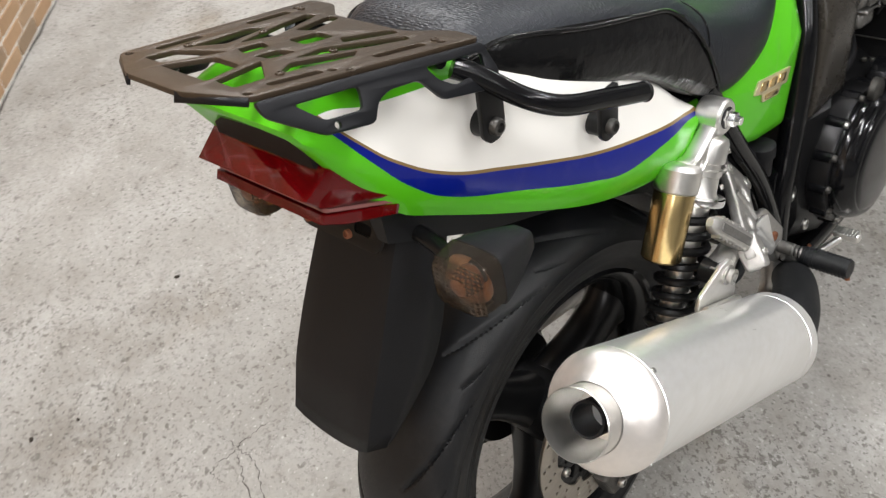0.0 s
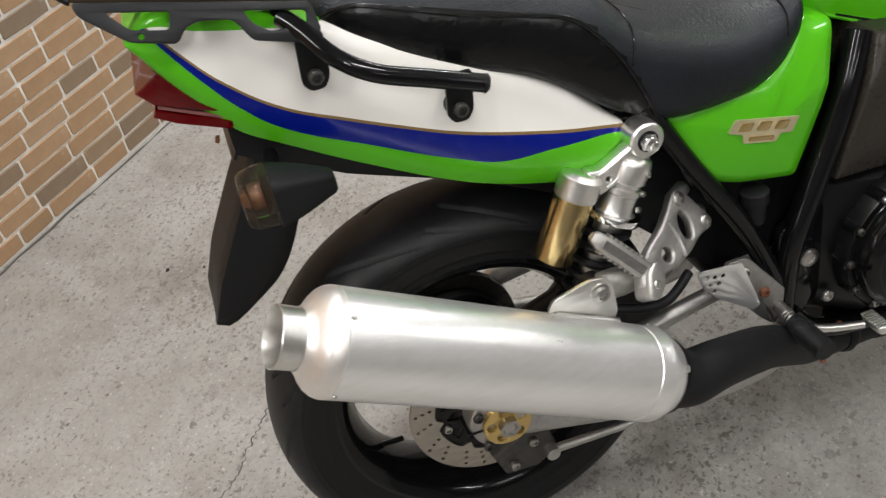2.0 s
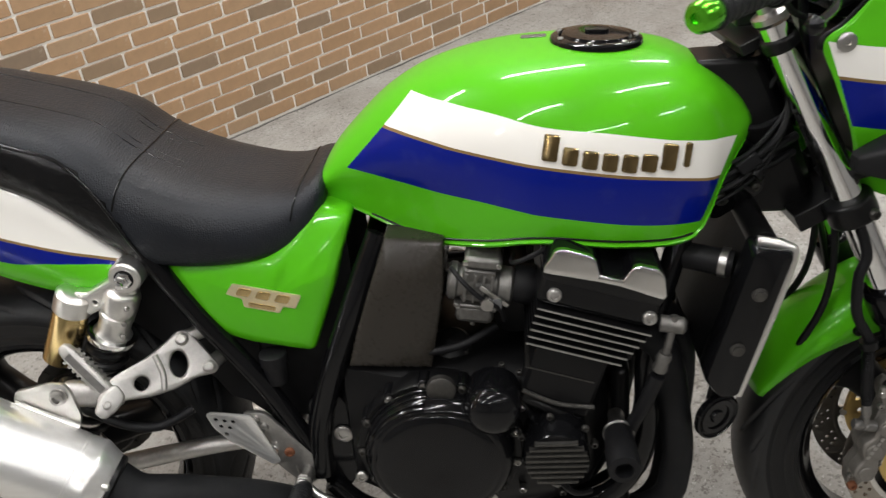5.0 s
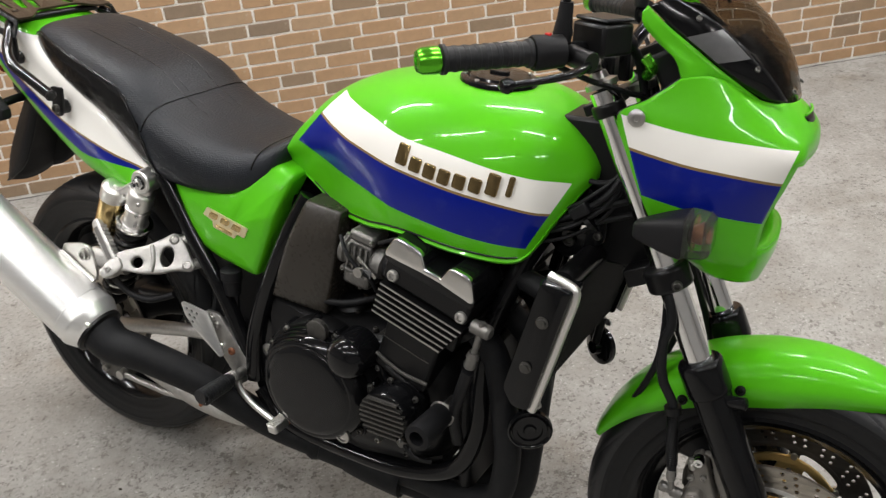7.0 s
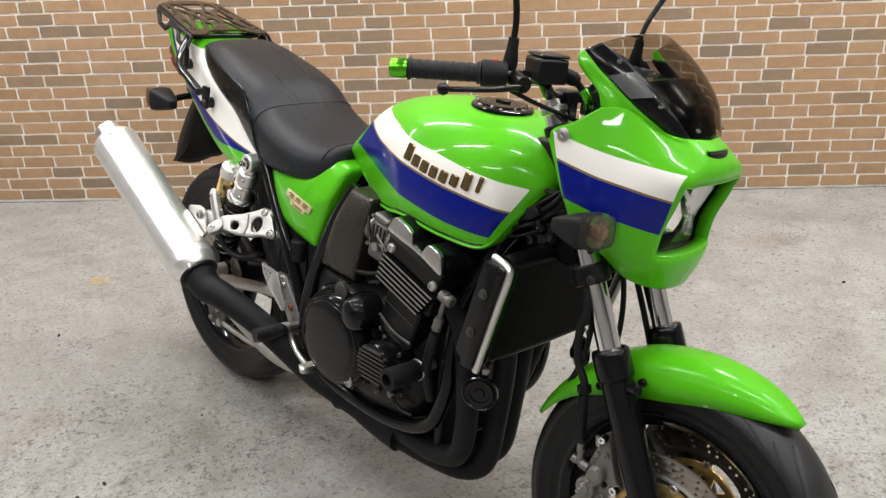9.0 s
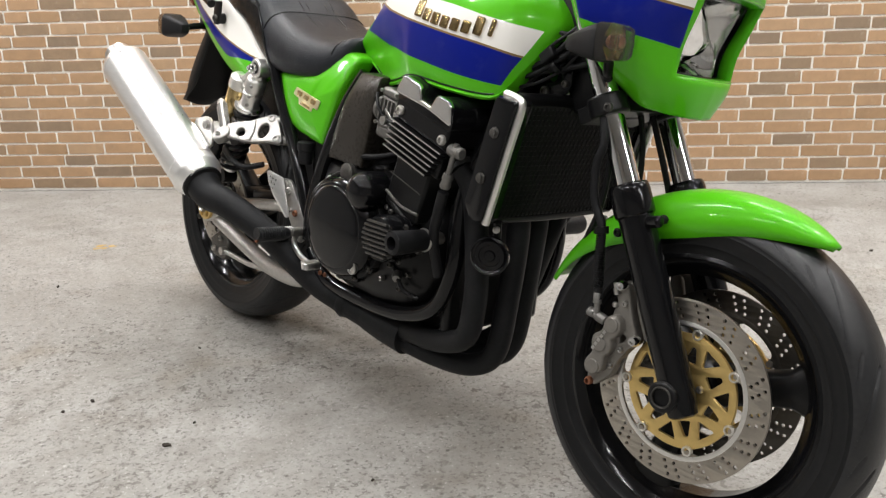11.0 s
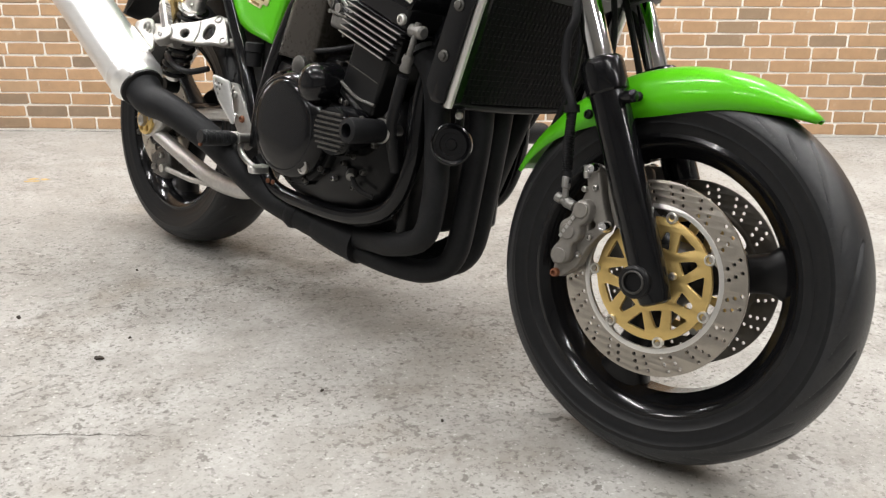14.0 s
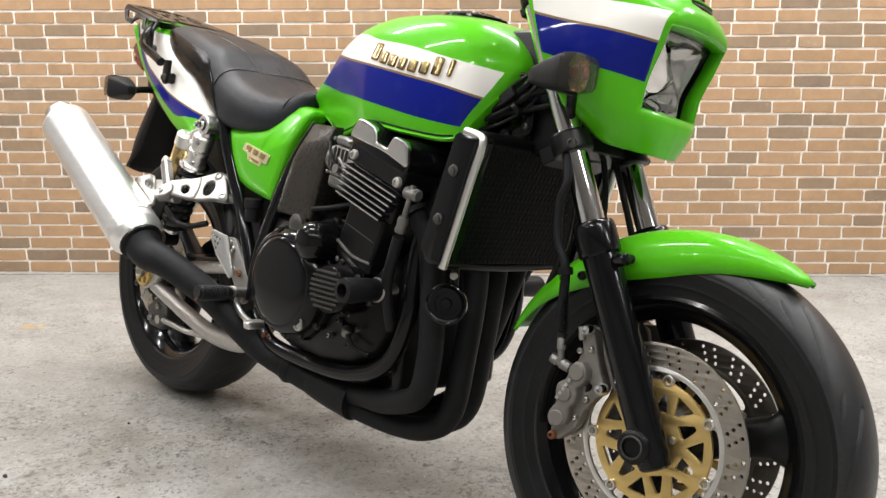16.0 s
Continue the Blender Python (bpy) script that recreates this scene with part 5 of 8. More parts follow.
for sgn in (-1, 1):
    for k, (y0, z0) in enumerate(((0.088, 0.80), (0.082, 0.775), (0.078, 0.835))):
        part("wiring", tube([(1.02, sgn * (y0 + 0.02), z0 - 0.045), (1.09, sgn * y0, z0 - 0.02 + 0.012 * k), (1.14, sgn * (y0 - 0.008), z0 + 0.004), (1.19, sgn * (y0 - 0.03), z0 + 0.02)], 0.0065 - 0.001 * k, 8), "plastic", frame_tube)
    for k in range(4):
        part("loom", tube([(1.045 + 0.012 * k, sgn * (0.108 - 0.006 * k), 0.735 + 0.018 * k), (1.10 + 0.008 * k, sgn * (0.092 + 0.005 * (k % 2)), 0.752 + 0.022 * k), (1.150 + 0.006 * k, sgn * (0.074 + 0.006 * (k % 3)), 0.79 + 0.024 * k), (1.178, sgn * 0.055, 0.85 + 0.022 * k)], 0.0032 + 0.0009 * (k % 3), 8), "plastic", frame_tube)
    part("gusset", plate([rounded([(1.035, 0.745), (1.085, 0.700), (1.150, 0.742), (1.150, 0.800), (1.105, 0.835)], 0.012), circle(1.105, 0.765, 0.012, 16)], 0.006, side(sgn * 0.062), 0.0015), "black", frame_tube)
    for x, z, r in ((1.092, 0.735, 0.010), (1.128, 0.795, 0.008), (1.138, 0.752, 0.007)):
        part("gusset_bolt", bolt((x, sgn * 0.066, z), (0, sgn, 0), r, 0.007), "dull_cast", frame_tube)
    part("connector", block(-0.016, 0.016, -0.008, 0.008, -0.010, 0.010, None, Matrix.Translation((1.118, sgn * 0.098, 0.800)) @ Matrix.Rotation(radians(-38), 4, "Y")), "plastic", frame_tube, bevel=0.003)
    part("cable_tie", lathe([(0, 0.013), (0.004, 0.0135), (0.008, 0.013)], (1.128, sgn * 0.090, 0.778), (1.150, sgn * 0.082, 0.80), 14), "satin_black", frame_tube)
    part("low_cable", tube([(1.235, sgn * 0.035 - 0.02, 0.76), (1.255, sgn * 0.045 - 0.02, 0.66), (1.25, sgn * 0.05 - 0.015, 0.56), (1.215, sgn * 0.06, 0.47)], 0.0055, 8), "plastic", frame_tube)
part("under_tray", loft([ring_of(x, 0.085, t, l, [(0, 1), (1, 1), (1, 0), (0, 0)]) for x, t, l in ((0.27, 0.70, 0.56), (0.34, 0.70, 0.44), (0.44, 0.71, 0.40), (0.53, 0.72, 0.40), (0.56, 0.72, 0.44))]), "plastic", frame_tube, "black battery and airbox housing")
part("reservoir_cup", lathe([(0, 0.016), (0.03, 0.018), (0.032, 0.021), (0.05, 0.021), (0.052, 0.018)], (0.435, -0.135, 0.500), (0.435, -0.135, 1), 20), "plastic", frame_tube)

# -- swingarm, rear brake and shocks --
swing = part("swingarm", tube([(0.47, -0.11, 0.385), (0.30, -0.128, 0.375), (0.12, -0.142, 0.345), (0.02, -0.148, 0.322)], [0.013, 0.014, 0.017, 0.020], 16), "cast", bike, "cast aluminium swingarm")
part("left_arm", tube([(0.47, 0.11, 0.385), (0.30, 0.128, 0.375), (0.12, 0.142, 0.345), (0.02, 0.148, 0.322)], 0.017, 16), "cast", swing)
part("cross_tube", tube([(0.42, -0.12, 0.385), (0.42, 0.12, 0.385)], 0.028, 16, smooth=0), "satin_black", swing)
for sgn in (-1, 1):
    y = sgn * 0.150
    part("axle_block", plate([rounded([(0.075, 0.362), (0.055, 0.372), (0.0, 0.366), (-0.040, 0.350), (-0.052, 0.318), (-0.040, 0.285), (-0.010, 0.268), (0.03, 0.274), (0.075, 0.308)], 0.012)], 0.040, side(y), 0.005, 2), "cast", swing, "cast axle clamp", m=tucked(sgn, 0.014, 0.010, 0.010))
    part("adjuster", plate([circle(0.004, 0.312, 0.036, 36)] + [circle(0.004 + 0.024 * math.cos(a), 0.312 + 0.024 * math.sin(a), 0.0075, 14) for a in (0.4, 1.7, 3.0, 4.2, 5.4)], 0.010, side(sgn * 0.173), 0.0015), "gold", swing, "gold eccentric chain adjuster", m=tucked(sgn, 0.014, 0.010, 0.010))
    part("axle_nut", lathe([(0, 0.016), (0.012, 0.016), (0.013, 0.012), (0.010, 0.009), (0.010, 0.0005)], (0.004, sgn * 0.176, 0.312), (0.004, sgn, 0.312), 6), "steel", swing, m=tucked(sgn, 0.014, 0.010, 0.010))
    part("clamp_slot", block(-0.055, -0.03, y - 0.021, y + 0.021, 0.309, 0.313), "satin_black", swing, m=tucked(sgn, 0.014, 0.010, 0.010))
    for x, z in ((-0.035, 0.338), (-0.028, 0.278)):
        part("clamp_bolt", bolt((x, sgn * 0.171, z), (0, sgn, 0), 0.008, 0.006), "dull_cast", swing, m=tucked(sgn, 0.014, 0.010, 0.010))
brake = part("rear_caliper", across([(0.03, 0.255), (0.075, 0.245), (0.085, 0.20), (0.05, 0.175), (-0.005, 0.18), (-0.02, 0.225)], 0.03, 0.012), "dull_cast", bike, "dirty cast rear brake caliper")
brake.matrix_basis = Matrix.Translation((0.014, -0.105, 0.004))
part("brake_line", tube([(0.142, -0.085, 0.492), (0.20, -0.098, 0.474), (0.25, -0.090, 0.463), (0.296, -0.066, 0.476)], 0.0070, 10), "plastic", brake)
part("torque_rod", tube([(0.070, -0.036, 0.206), (0.196, -0.036, 0.200), (0.32, -0.030, 0.206)], 0.0070, 10, smooth=0), "cast", brake, "alloy torque rod")
part("rod_end", lathe([(0, 0.011), (0.018, 0.011)], (0.070, -0.047, 0.206), (0.070, -0.02, 0.206), 16), "cast", brake)
for x, z in ((0.045, 0.235), (0.01, 0.2)):
    part("caliper_bolt", bolt((x, -0.031, z), (0, -1, 0), 0.008, 0.008), "steel", brake)


def shock(sgn):
    top, low = Vector((0.258, sgn * 0.158, 0.705)), Vector((0.119, sgn * 0.158, 0.421))
    d = (low - top).normalized()
    n = (low - top).length
    body = part("shock", lathe([(0.024, 0.017), (0.028, 0.0235), (0.034, 0.0258), (0.058, 0.0258), (0.061, 0.0215), (0.066, 0.0215), (0.068, 0.0250), (0.075, 0.0250), (0.077, 0.0228), (0.098, 0.0236), (0.103, 0.026), (0.105, 0.0345), (0.112, 0.0355), (0.114, 0.020), (n - 0.02, 0.016)], top, low, 40), "alu", bike, "alloy rear shock with a gold reservoir")
    part("top_eye", lathe([(-0.018, 0.021), (-0.015, 0.0235), (0.013, 0.0235), (0.016, 0.021)], top, top + Vector((0, sgn, 0)), 28), "alu", body)
    part("eye_neck", loft([[top + d * h + Vector((w * math.cos(t), sgn * 0.014 * math.sin(t), 0)) for t in (2 * math.pi * k / 20 for k in range(20))] for h, w in ((0.0, 0.022), (0.016, 0.022), (0.032, 0.0235))]), "alu", body)
    part("eye_bush", lathe([(0.012, 0.0140), (0.0170, 0.0140), (0.0170, 0.010)], top, top + Vector((0, sgn, 0)), 24), "satin_black", body)
    part("top_bolt", lathe([(0, 0.0125), (0.003, 0.0125), (0.004, 0.0095), (0.012, 0.0095), (0.013, 0.0060), (0.019, 0.0055), (0.020, 0.0005)], top + Vector((0, sgn * 0.017, 0)), top + Vector((0, sgn, 0)), 6), "chrome", body)
    part("low_eye", lathe([(-0.018, 0.018), (0.018, 0.018)], low, low + Vector((0, sgn, 0)), 20), "satin_black", body)
    part("spring_seat", lathe([(0.1035, 0.0300), (0.1040, 0.0362), (0.1085, 0.0368), (0.1125, 0.0362), (0.113, 0.030)], top, low, 40), "chrome", body, "chromed spring seat")
    coil = []
    u, w = Vector((0, 1, 0)), d.cross(Vector((0, 1, 0)))
    for k in range(8 * 16 + 1):
        a = 2 * math.pi * k / 16
        coil.append(top + d * (0.120 + (n - 0.147) * k / 128) + (u * math.cos(a) + w * math.sin(a)) * 0.027)
    part("spring", tube(coil, 0.0060, 8, smooth=0), "satin_black", body, "black coil spring")
    r0 = Vector((0.176, sgn * 0.158, 0.683))
    part("reservoir", lathe([(0.034, 0.0250), (0.036, 0.0257), (0.124, 0.0257), (0.127, 0.0225)], r0, r0 + d, 36), "gold_tube", body, "gold gas reservoir")
    part("reservoir_cap", lathe([(0.0, 0.016), (0.002, 0.023), (0.007, 0.0278), (0.034, 0.0278), (0.037, 0.025)], r0, r0 + d, 36), "alu", body)
    part("bridge", plate([rounded([(0.176, 0.686), (0.194, 0.682), (0.236, 0.704), (0.250, 0.708), (0.252, 0.682), (0.240, 0.672), (0.208, 0.654), (0.190, 0.646)], 0.006), circle(0.204, 0.667, 0.0035, 10)], 0.020, side(sgn * 0.160), 0.003, 2), "alu", body)
    for q in (((0.186, 0.680), (0.196, 0.679), (0.238, 0.701)), ((0.200, 0.656), (0.214, 0.663), (0.240, 0.677))):
        part("bridge_rib", tube([(x, sgn * 0.1705, z) for x, z in q], 0.0026, 8, smooth=3), "alu", body)
    for k, z in enumerate((0.050, 0.071, 0.088)):
        part("ring_pin", bolt(top + d * z + Vector((0.016, sgn * 0.0195, -0.006 * k)), (0.6, sgn * 0.8, 0.3), 0.0042, 0.005), "steel", body)


for sgn in (-1, 1):
    shock(sgn)

# -- exhaust --
EX0, EXD = Vector((0.202, -0.2766, 0.424)), Vector((-0.8490, -0.0413, 0.5265)).normalized()
can = part("muffler", lathe([(-0.006, 0.044), (-0.003, 0.0500), (0.004, 0.0535), (0.016, 0.0590), (0.022, 0.0618), (0.026, 0.0622), (0.030, 0.0614), (0.046, 0.0614), (0.0468, 0.0602), (0.0492, 0.0602), (0.050, 0.0614), (0.462, 0.0614), (0.4625, 0.0604), (0.464, 0.0604)], EX0, EX0 + EXD, 64, cap=True), "muffler", bike, "round brushed aluminium muffler")
part("end_cap", lathe([(0.4640, 0.0600), (0.4640, 0.0616), (0.468, 0.0612), (0.473, 0.0598), (0.479, 0.0560), (0.484, 0.0505), (0.488, 0.0445), (0.492, 0.0390), (0.498, 0.0345)], EX0, EX0 + EXD, 64, cap=False), "muffler_end", can, "rounded aluminium end cap")
part("outlet", lathe([(0.480, 0.0340), (0.497, 0.0338), (0.514, 0.0342), (0.523, 0.0348), (0.524, 0.0338), (0.514, 0.0322), (0.484, 0.0310), (0.448, 0.026)], EX0, EX0 + EXD, 48, cap=False), "alu", can, "polished outlet tube")
part("core_tube", lathe([(0.448, 0.0310), (0.449, 0.018), (0.502, 0.018), (0.502, 0.0155), (0.418, 0.0155), (0.418, 0.0005)], EX0, EX0 + EXD, 32, cap=False), "heat_black", can)
for a in (0.3, 1.9, 3.4, 5.0):
    u = EXD.orthogonal().normalized()
    q = Matrix.Rotation(a, 4, EXD) @ u
    part("cap_rivet", bolt(EX0 + EXD * 0.458 + q * 0.0606, q, 0.0030, 0.0022, socket=False), "steel", can)
part("front_tab", lathe([(-0.004, 0.012), (0.010, 0.0085), (0.020, 0.0055), (0.022, 0.0005)], (0.207, -0.309, 0.455), (0.240, -0.309, 0.447), 16), "alu", can)
part("pipe_seal", lathe([(0.0, 0.046), (0.003, 0.050), (0.010, 0.050), (0.014, 0.046)], EX0 - EXD * 0.012, EX0 + EXD, 48), "satin_black", can)
m = Matrix.Translation((0, -0.232, -0.004)) @ SIDE
part("hanger_tab", plate([rounded([(0.078, 0.552), (0.086, 0.568), (0.138, 0.580), (0.160, 0.577), (0.168, 0.562), (0.172, 0.520), (0.165, 0.505), (0.086, 0.540)], 0.006), circle(0.150, 0.560, 0.006, 14)], 0.006, m, 0.001), "alu", can, "welded hanger tab")
part("hanger_foot", tube([(0.084, -0.243, 0.548), (0.168, -0.240, 0.502)], 0.006, 10, smooth=0), "alu", can)
part("hanger_bolt", lathe([(0, 0.013), (0.003, 0.013), (0.004, 0.010), (0.010, 0.010), (0.011, 0.006), (0.006, 0.005), (0.006, 0.0005)], (0.149, -0.235, 0.555), (0.149, -1, 0.555), 20), "steel", can)
pipes = part("link_pipe", tube([EX0 - EXD * 0.01, EX0 - EXD * 0.05, (0.305, -0.258, 0.384), (0.40, -0.215, 0.336), (0.470, -0.180, 0.282), (0.530, -0.146, 0.232), (0.634, -0.115, 0.200), (0.72, -0.102, 0.188), (0.79, -0.098, 0.182)], [0.042, 0.038, 0.034, 0.032, 0.030, 0.029, 0.030, 0.033, 0.036], 24), "heat_black", bike, "matt black exhaust link pipe and headers")
HEADERS = ([(0.975, -0.142, 0.575), (1.010, -0.140, 0.525), (1.030, -0.137, 0.40), (1.032, -0.135, 0.32), (1.010, -0.131, 0.246), (0.921, -0.120, 0.210), (0.84, -0.108, 0.200), (0.78, -0.100, 0.190)],
           [(0.985, -0.048, 0.570), (1.030, -0.049, 0.53), (1.048, -0.050, 0.46), (1.039, -0.050, 0.32), (1.022, -0.052, 0.205), (0.968, -0.062, 0.163), (0.88, -0.075, 0.155), (0.78, -0.097, 0.168)],
           [(0.985, 0.048, 0.570), (1.014, 0.040, 0.53), (1.022, 0.032, 0.46), (1.011, 0.030, 0.32), (0.995, 0.026, 0.205), (0.945, 0.010, 0.162), (0.86, -0.035, 0.156), (0.78, -0.082, 0.168)],
           [(0.985, 0.142, 0.570), (1.000, 0.130, 0.51), (0.984, 0.105, 0.40), (0.966, 0.085, 0.31), (0.945, 0.068, 0.225), (0.90, 0.030, 0.176), (0.85, -0.015, 0.168), (0.78, -0.070, 0.176)])
for line in HEADERS:
    part("header", tube(line, 0.0235, 18), "heat_black", pipes)
    part("header_flange", lathe([(0, 0.033), (0.010, 0.033), (0.012, 0.027)], (line[0][0] - 0.01, line[0][1], line[0][2] + 0.005), (line[1][0], line[1][1], line[1][2]), 20), "satin_black", pipes)
part("collector", tube([(0.68, -0.105, 0.192), (0.74, -0.100, 0.184), (0.80, -0.094, 0.178)], [0.034, 0.038, 0.041], 24), "heat_black", pipes)
# added black block that hides the bright floor between the headers
part("header_gap_block", block(0.935, 0.962, -0.135, 0.135, 0.235, 0.500), "satin_black", pipes, bevel=0.01)
part("heat_joint", lathe([(0, 0.031), (0.012, 0.035), (0.024, 0.031)], (0.60, -0.124, 0.208), (0.64, -0.113, 0.199), 20), "heat_black", pipes)
for sgn in (-1, 1):
    part("lower_arm", tube([(0.045, sgn * 0.140, 0.290), (0.10, sgn * 0.141, 0.275), (0.234, sgn * 0.145, 0.243), (0.352, sgn * 0.147, 0.222), (0.47, sgn * 0.142, 0.230), (0.50, sgn * 0.13, 0.30)], [0.018, 0.018, 0.019, 0.020, 0.019, 0.018], 18), "cast", swing, "bare alloy lower tube")
# unseen guard, added to block the bright floor behind the rear wheel
part("chain_guard", plate([rounded([(-0.10, 0.345), (-0.03, 0.425), (0.12, 0.465), (0.40, 0.455), (0.42, 0.405), (0.12, 0.395), (0.0, 0.375)], 0.012)], 0.004, side(0.118), 0.001), "plastic", swing, "black chain guard, assumed, darkening the view through the wheel")

# -- foot controls --
PEG_HANG = [(0.013, 0.063), (0.002, 0.046), (-0.016, -0.005), (-0.006, -0.013), (0.023, -0.008), (0.053, -0.013), (0.089, -0.011), (0.126, -0.001), (0.146, -0.007), (0.164, 0.009), (0.141, 0.032), (0.121, 0.038), (0.077, 0.045), (0.043, 0.057), (0.025, 0.066)]


def axes(o, e, n):
    """A matrix with its origin at o, x along e and z near n."""
    e = Vector(e).normalized()
    w = Vector(n)
    w = (w - e * w.dot(e)).normalized()
    v = w.cross(e)
    return Matrix(((e.x, v.x, w.x, o[0]), (e.y, v.y, w.y, o[1]), (e.z, v.z, w.z, o[2]), (0, 0, 0, 1)))


for sgn in (-1, 1):
    H = axes((0.341, sgn * 0.154, 0.543), (-0.833, sgn * 0.551, -0.051), (0.46, sgn * 0.737, 0.495))
    H = H @ Matrix.Diagonal((1, 1 if (H @ Vector((0, 1, 0))).z > 0.543 else -1, 1, 1))
    oval = lambda cx, cy, rx, ry, turn: [(cx + rx * math.cos(t) * math.cos(turn) - ry * math.sin(t) * math.sin(turn), cy + rx * math.cos(t) * math.sin(turn) + ry * math.sin(t) * math.cos(turn)) for t in (2 * math.pi * k / 24 for k in range(24))]
    hang = part("passenger_hanger", plate([rounded(PEG_HANG, 0.008), oval(0.038, 0.0195, 0.0125, 0.0195, 0.25), oval(0.096, 0.0125, 0.0105, 0.0105, 0)], 0.015, H, 0.004, 2), "cast", bike, "cast alloy passenger footrest hanger")
    for u, v in ((0.0226, 0.0522), (0.0, 0.0)):
        p = H @ Vector((u, v, 0.0055))
        part("hanger_bolt", bolt(p, (H @ Vector((u, v, 1.0))) - p, 0.010, 0.005), "steel", hang)
        part("hanger_spacer", tube([H @ Vector((u, v, -0.004)), Vector((0.33 if v else 0.352, sgn * 0.125, (H @ Vector((u, v, 0))).z))], 0.011, 12, smooth=0), "cast", hang)
    part("hanger_rib", tube([H @ Vector((u, v, 0.0075)) for u, v in ((0.066, 0.044), (0.064, 0.016), (0.070, -0.008))], 0.0045, 10), "cast", hang)
    base, tip = Vector((0.222, sgn * 0.226, 0.548)), Vector((0.158, sgn * 0.206, 0.620))
    G = axes(base, tip - base, (0, sgn, 0.3))
    L = (tip - base).length
    part("folded_peg", loft([[G @ Vector((L * u, w * math.copysign(abs(math.cos(t)) ** 0.6, math.cos(t)), h * math.copysign(abs(math.sin(t)) ** 0.6, math.sin(t)))) for t in (2 * math.pi * k / 20 for k in range(20))] for u, w, h in ((-0.08, 0.010, 0.009), (0.02, 0.0125, 0.010), (0.80, 0.0115, 0.0095), (0.94, 0.0095, 0.008), (1.0, 0.005, 0.005))]), "cast", hang, "folded cast passenger footrest")
    part("peg_groove", block(0.012, L - 0.016, -0.0058, 0.0058, 0.0085, 0.0102, None, G), "carb", hang, bevel=0.001)
    bm = bmesh.new()
    for k in range(8):
        for e in (-1, 1):
            block(0.016 + 0.0085 * k, 0.0205 + 0.0085 * k, e * 0.0100, e * 0.0142, -0.006, 0.006, bm, G)
    part("peg_teeth", bm, "cast", hang, kind="stuff")
    part("peg_clevis", plate([rounded([(0.128, 0.026), (0.150, 0.020), (0.170, -0.002), (0.160, -0.016), (0.138, -0.010), (0.122, 0.004)], 0.007)], 0.030, H, 0.004, 2), "cast", hang)
    p = H @ Vector((0.150, 0.002, 0.015))
    part("clevis_pin", bolt(p, (H @ Vector((0.150, 0.002, 1.0))) - p, 0.006, 0.004), "steel", hang)
arm = part("muffler_arm", loft([[(x, y + w * math.cos(t), z + h * math.sin(t)) for t in (2 * math.pi * k / 14 for k in range(14))] for x, y, z, w, h in ((0.222, -0.236, 0.540, 0.014, 0.020), (0.190, -0.243, 0.545, 0.016, 0.022), (0.158, -0.250, 0.552, 0.018, 0.020), (0.140, -0.254, 0.555, 0.012, 0.016))]), "cast", bike, "cast alloy muffler mounting arm", m=tucked(-1, 0, 0.034, -0.006))
part("rubber_bush", lathe([(0, 0.016), (0.02, 0.016)], (0.149, -0.236, 0.556), (0.149, -1, 0.556), 18), "satin_black", arm)

for sgn in (-1, 1):
    ctrl = part("footrest_plate", plate([rounded([(0.372, 0.462), (0.408, 0.462), (0.482, 0.368), (0.478, 0.335), (0.455, 0.318), (0.428, 0.345), (0.398, 0.385)], 0.010)], 0.008, side(sgn * 0.172), 0.0015), "cast", bike, "alloy rider footrest plate and controls", m=tucked(sgn, 0.003, 0.018, -0.004))
    part("heel_guard", plate([rounded([(0.322, 0.470), (0.330, 0.474), (0.392, 0.466), (0.424, 0.378), (0.412, 0.372), (0.352, 0.418), (0.330, 0.445)], 0.005)] + [circle(x, z, 0.0036, 8) for x, z in ((0.336, 0.460), (0.349, 0.457), (0.362, 0.455), (0.342, 0.447), (0.355, 0.444), (0.348, 0.433))], 0.003, side(sgn * 0.186), 0.0006), "muffler", ctrl, "drilled alloy heel guard")
    for x, z, mat in ((0.392, 0.450, "steel"), (0.404, 0.437, "steel"), (0.412, 0.392, "chrome"), (0.437, 0.388, "rust")):
        part("plate_bolt", bolt((x, sgn * 0.176, z), (0, sgn, 0), 0.008, 0.006), mat, ctrl)
    part("peg_bracket", loft([[(0.462 + 0.010 * math.cos(t), sgn * y, 0.350 + 0.011 * math.sin(t)) for t in (2 * math.pi * k / 12 for k in range(12))] for y in (0.170, 0.205)]), "carb", ctrl, bevel=0.003)
    part("peg_spring", tube([(0.458 + 0.010 * math.cos(k * 0.9), sgn * (0.200 + 0.0009 * k), 0.352 + 0.010 * math.sin(k * 0.9)) for k in range(24)], 0.0018, 6, smooth=2), "steel", ctrl)
    peg = part("footrest", tube([(0.462, sgn * 0.208, 0.348), (0.460, sgn * 0.225, 0.349), (0.457, sgn * 0.292, 0.352)], [0.010, 0.0155, 0.0145], 16), "rubber", ctrl, "ribbed black rubber footrest")
    bm = bmesh.new()
    for k in range(11):
        lathe([(0, 0.0150), (0.0012, 0.0172), (0.0030, 0.0172), (0.0042, 0.0150)], (0.460, sgn * (0.224 + 0.006 * k), 0.349), (0.4598, sgn * 2, 0.349), 14, bm, cap=False)
    part("footrest_ribs", bm, "rubber", ctrl, kind="stuff")
    part("feeler", tube([(0.457, sgn * 0.288, 0.342), (0.455, sgn * 0.290, 0.332)], 0.004, 8, smooth=0), "rust", ctrl)
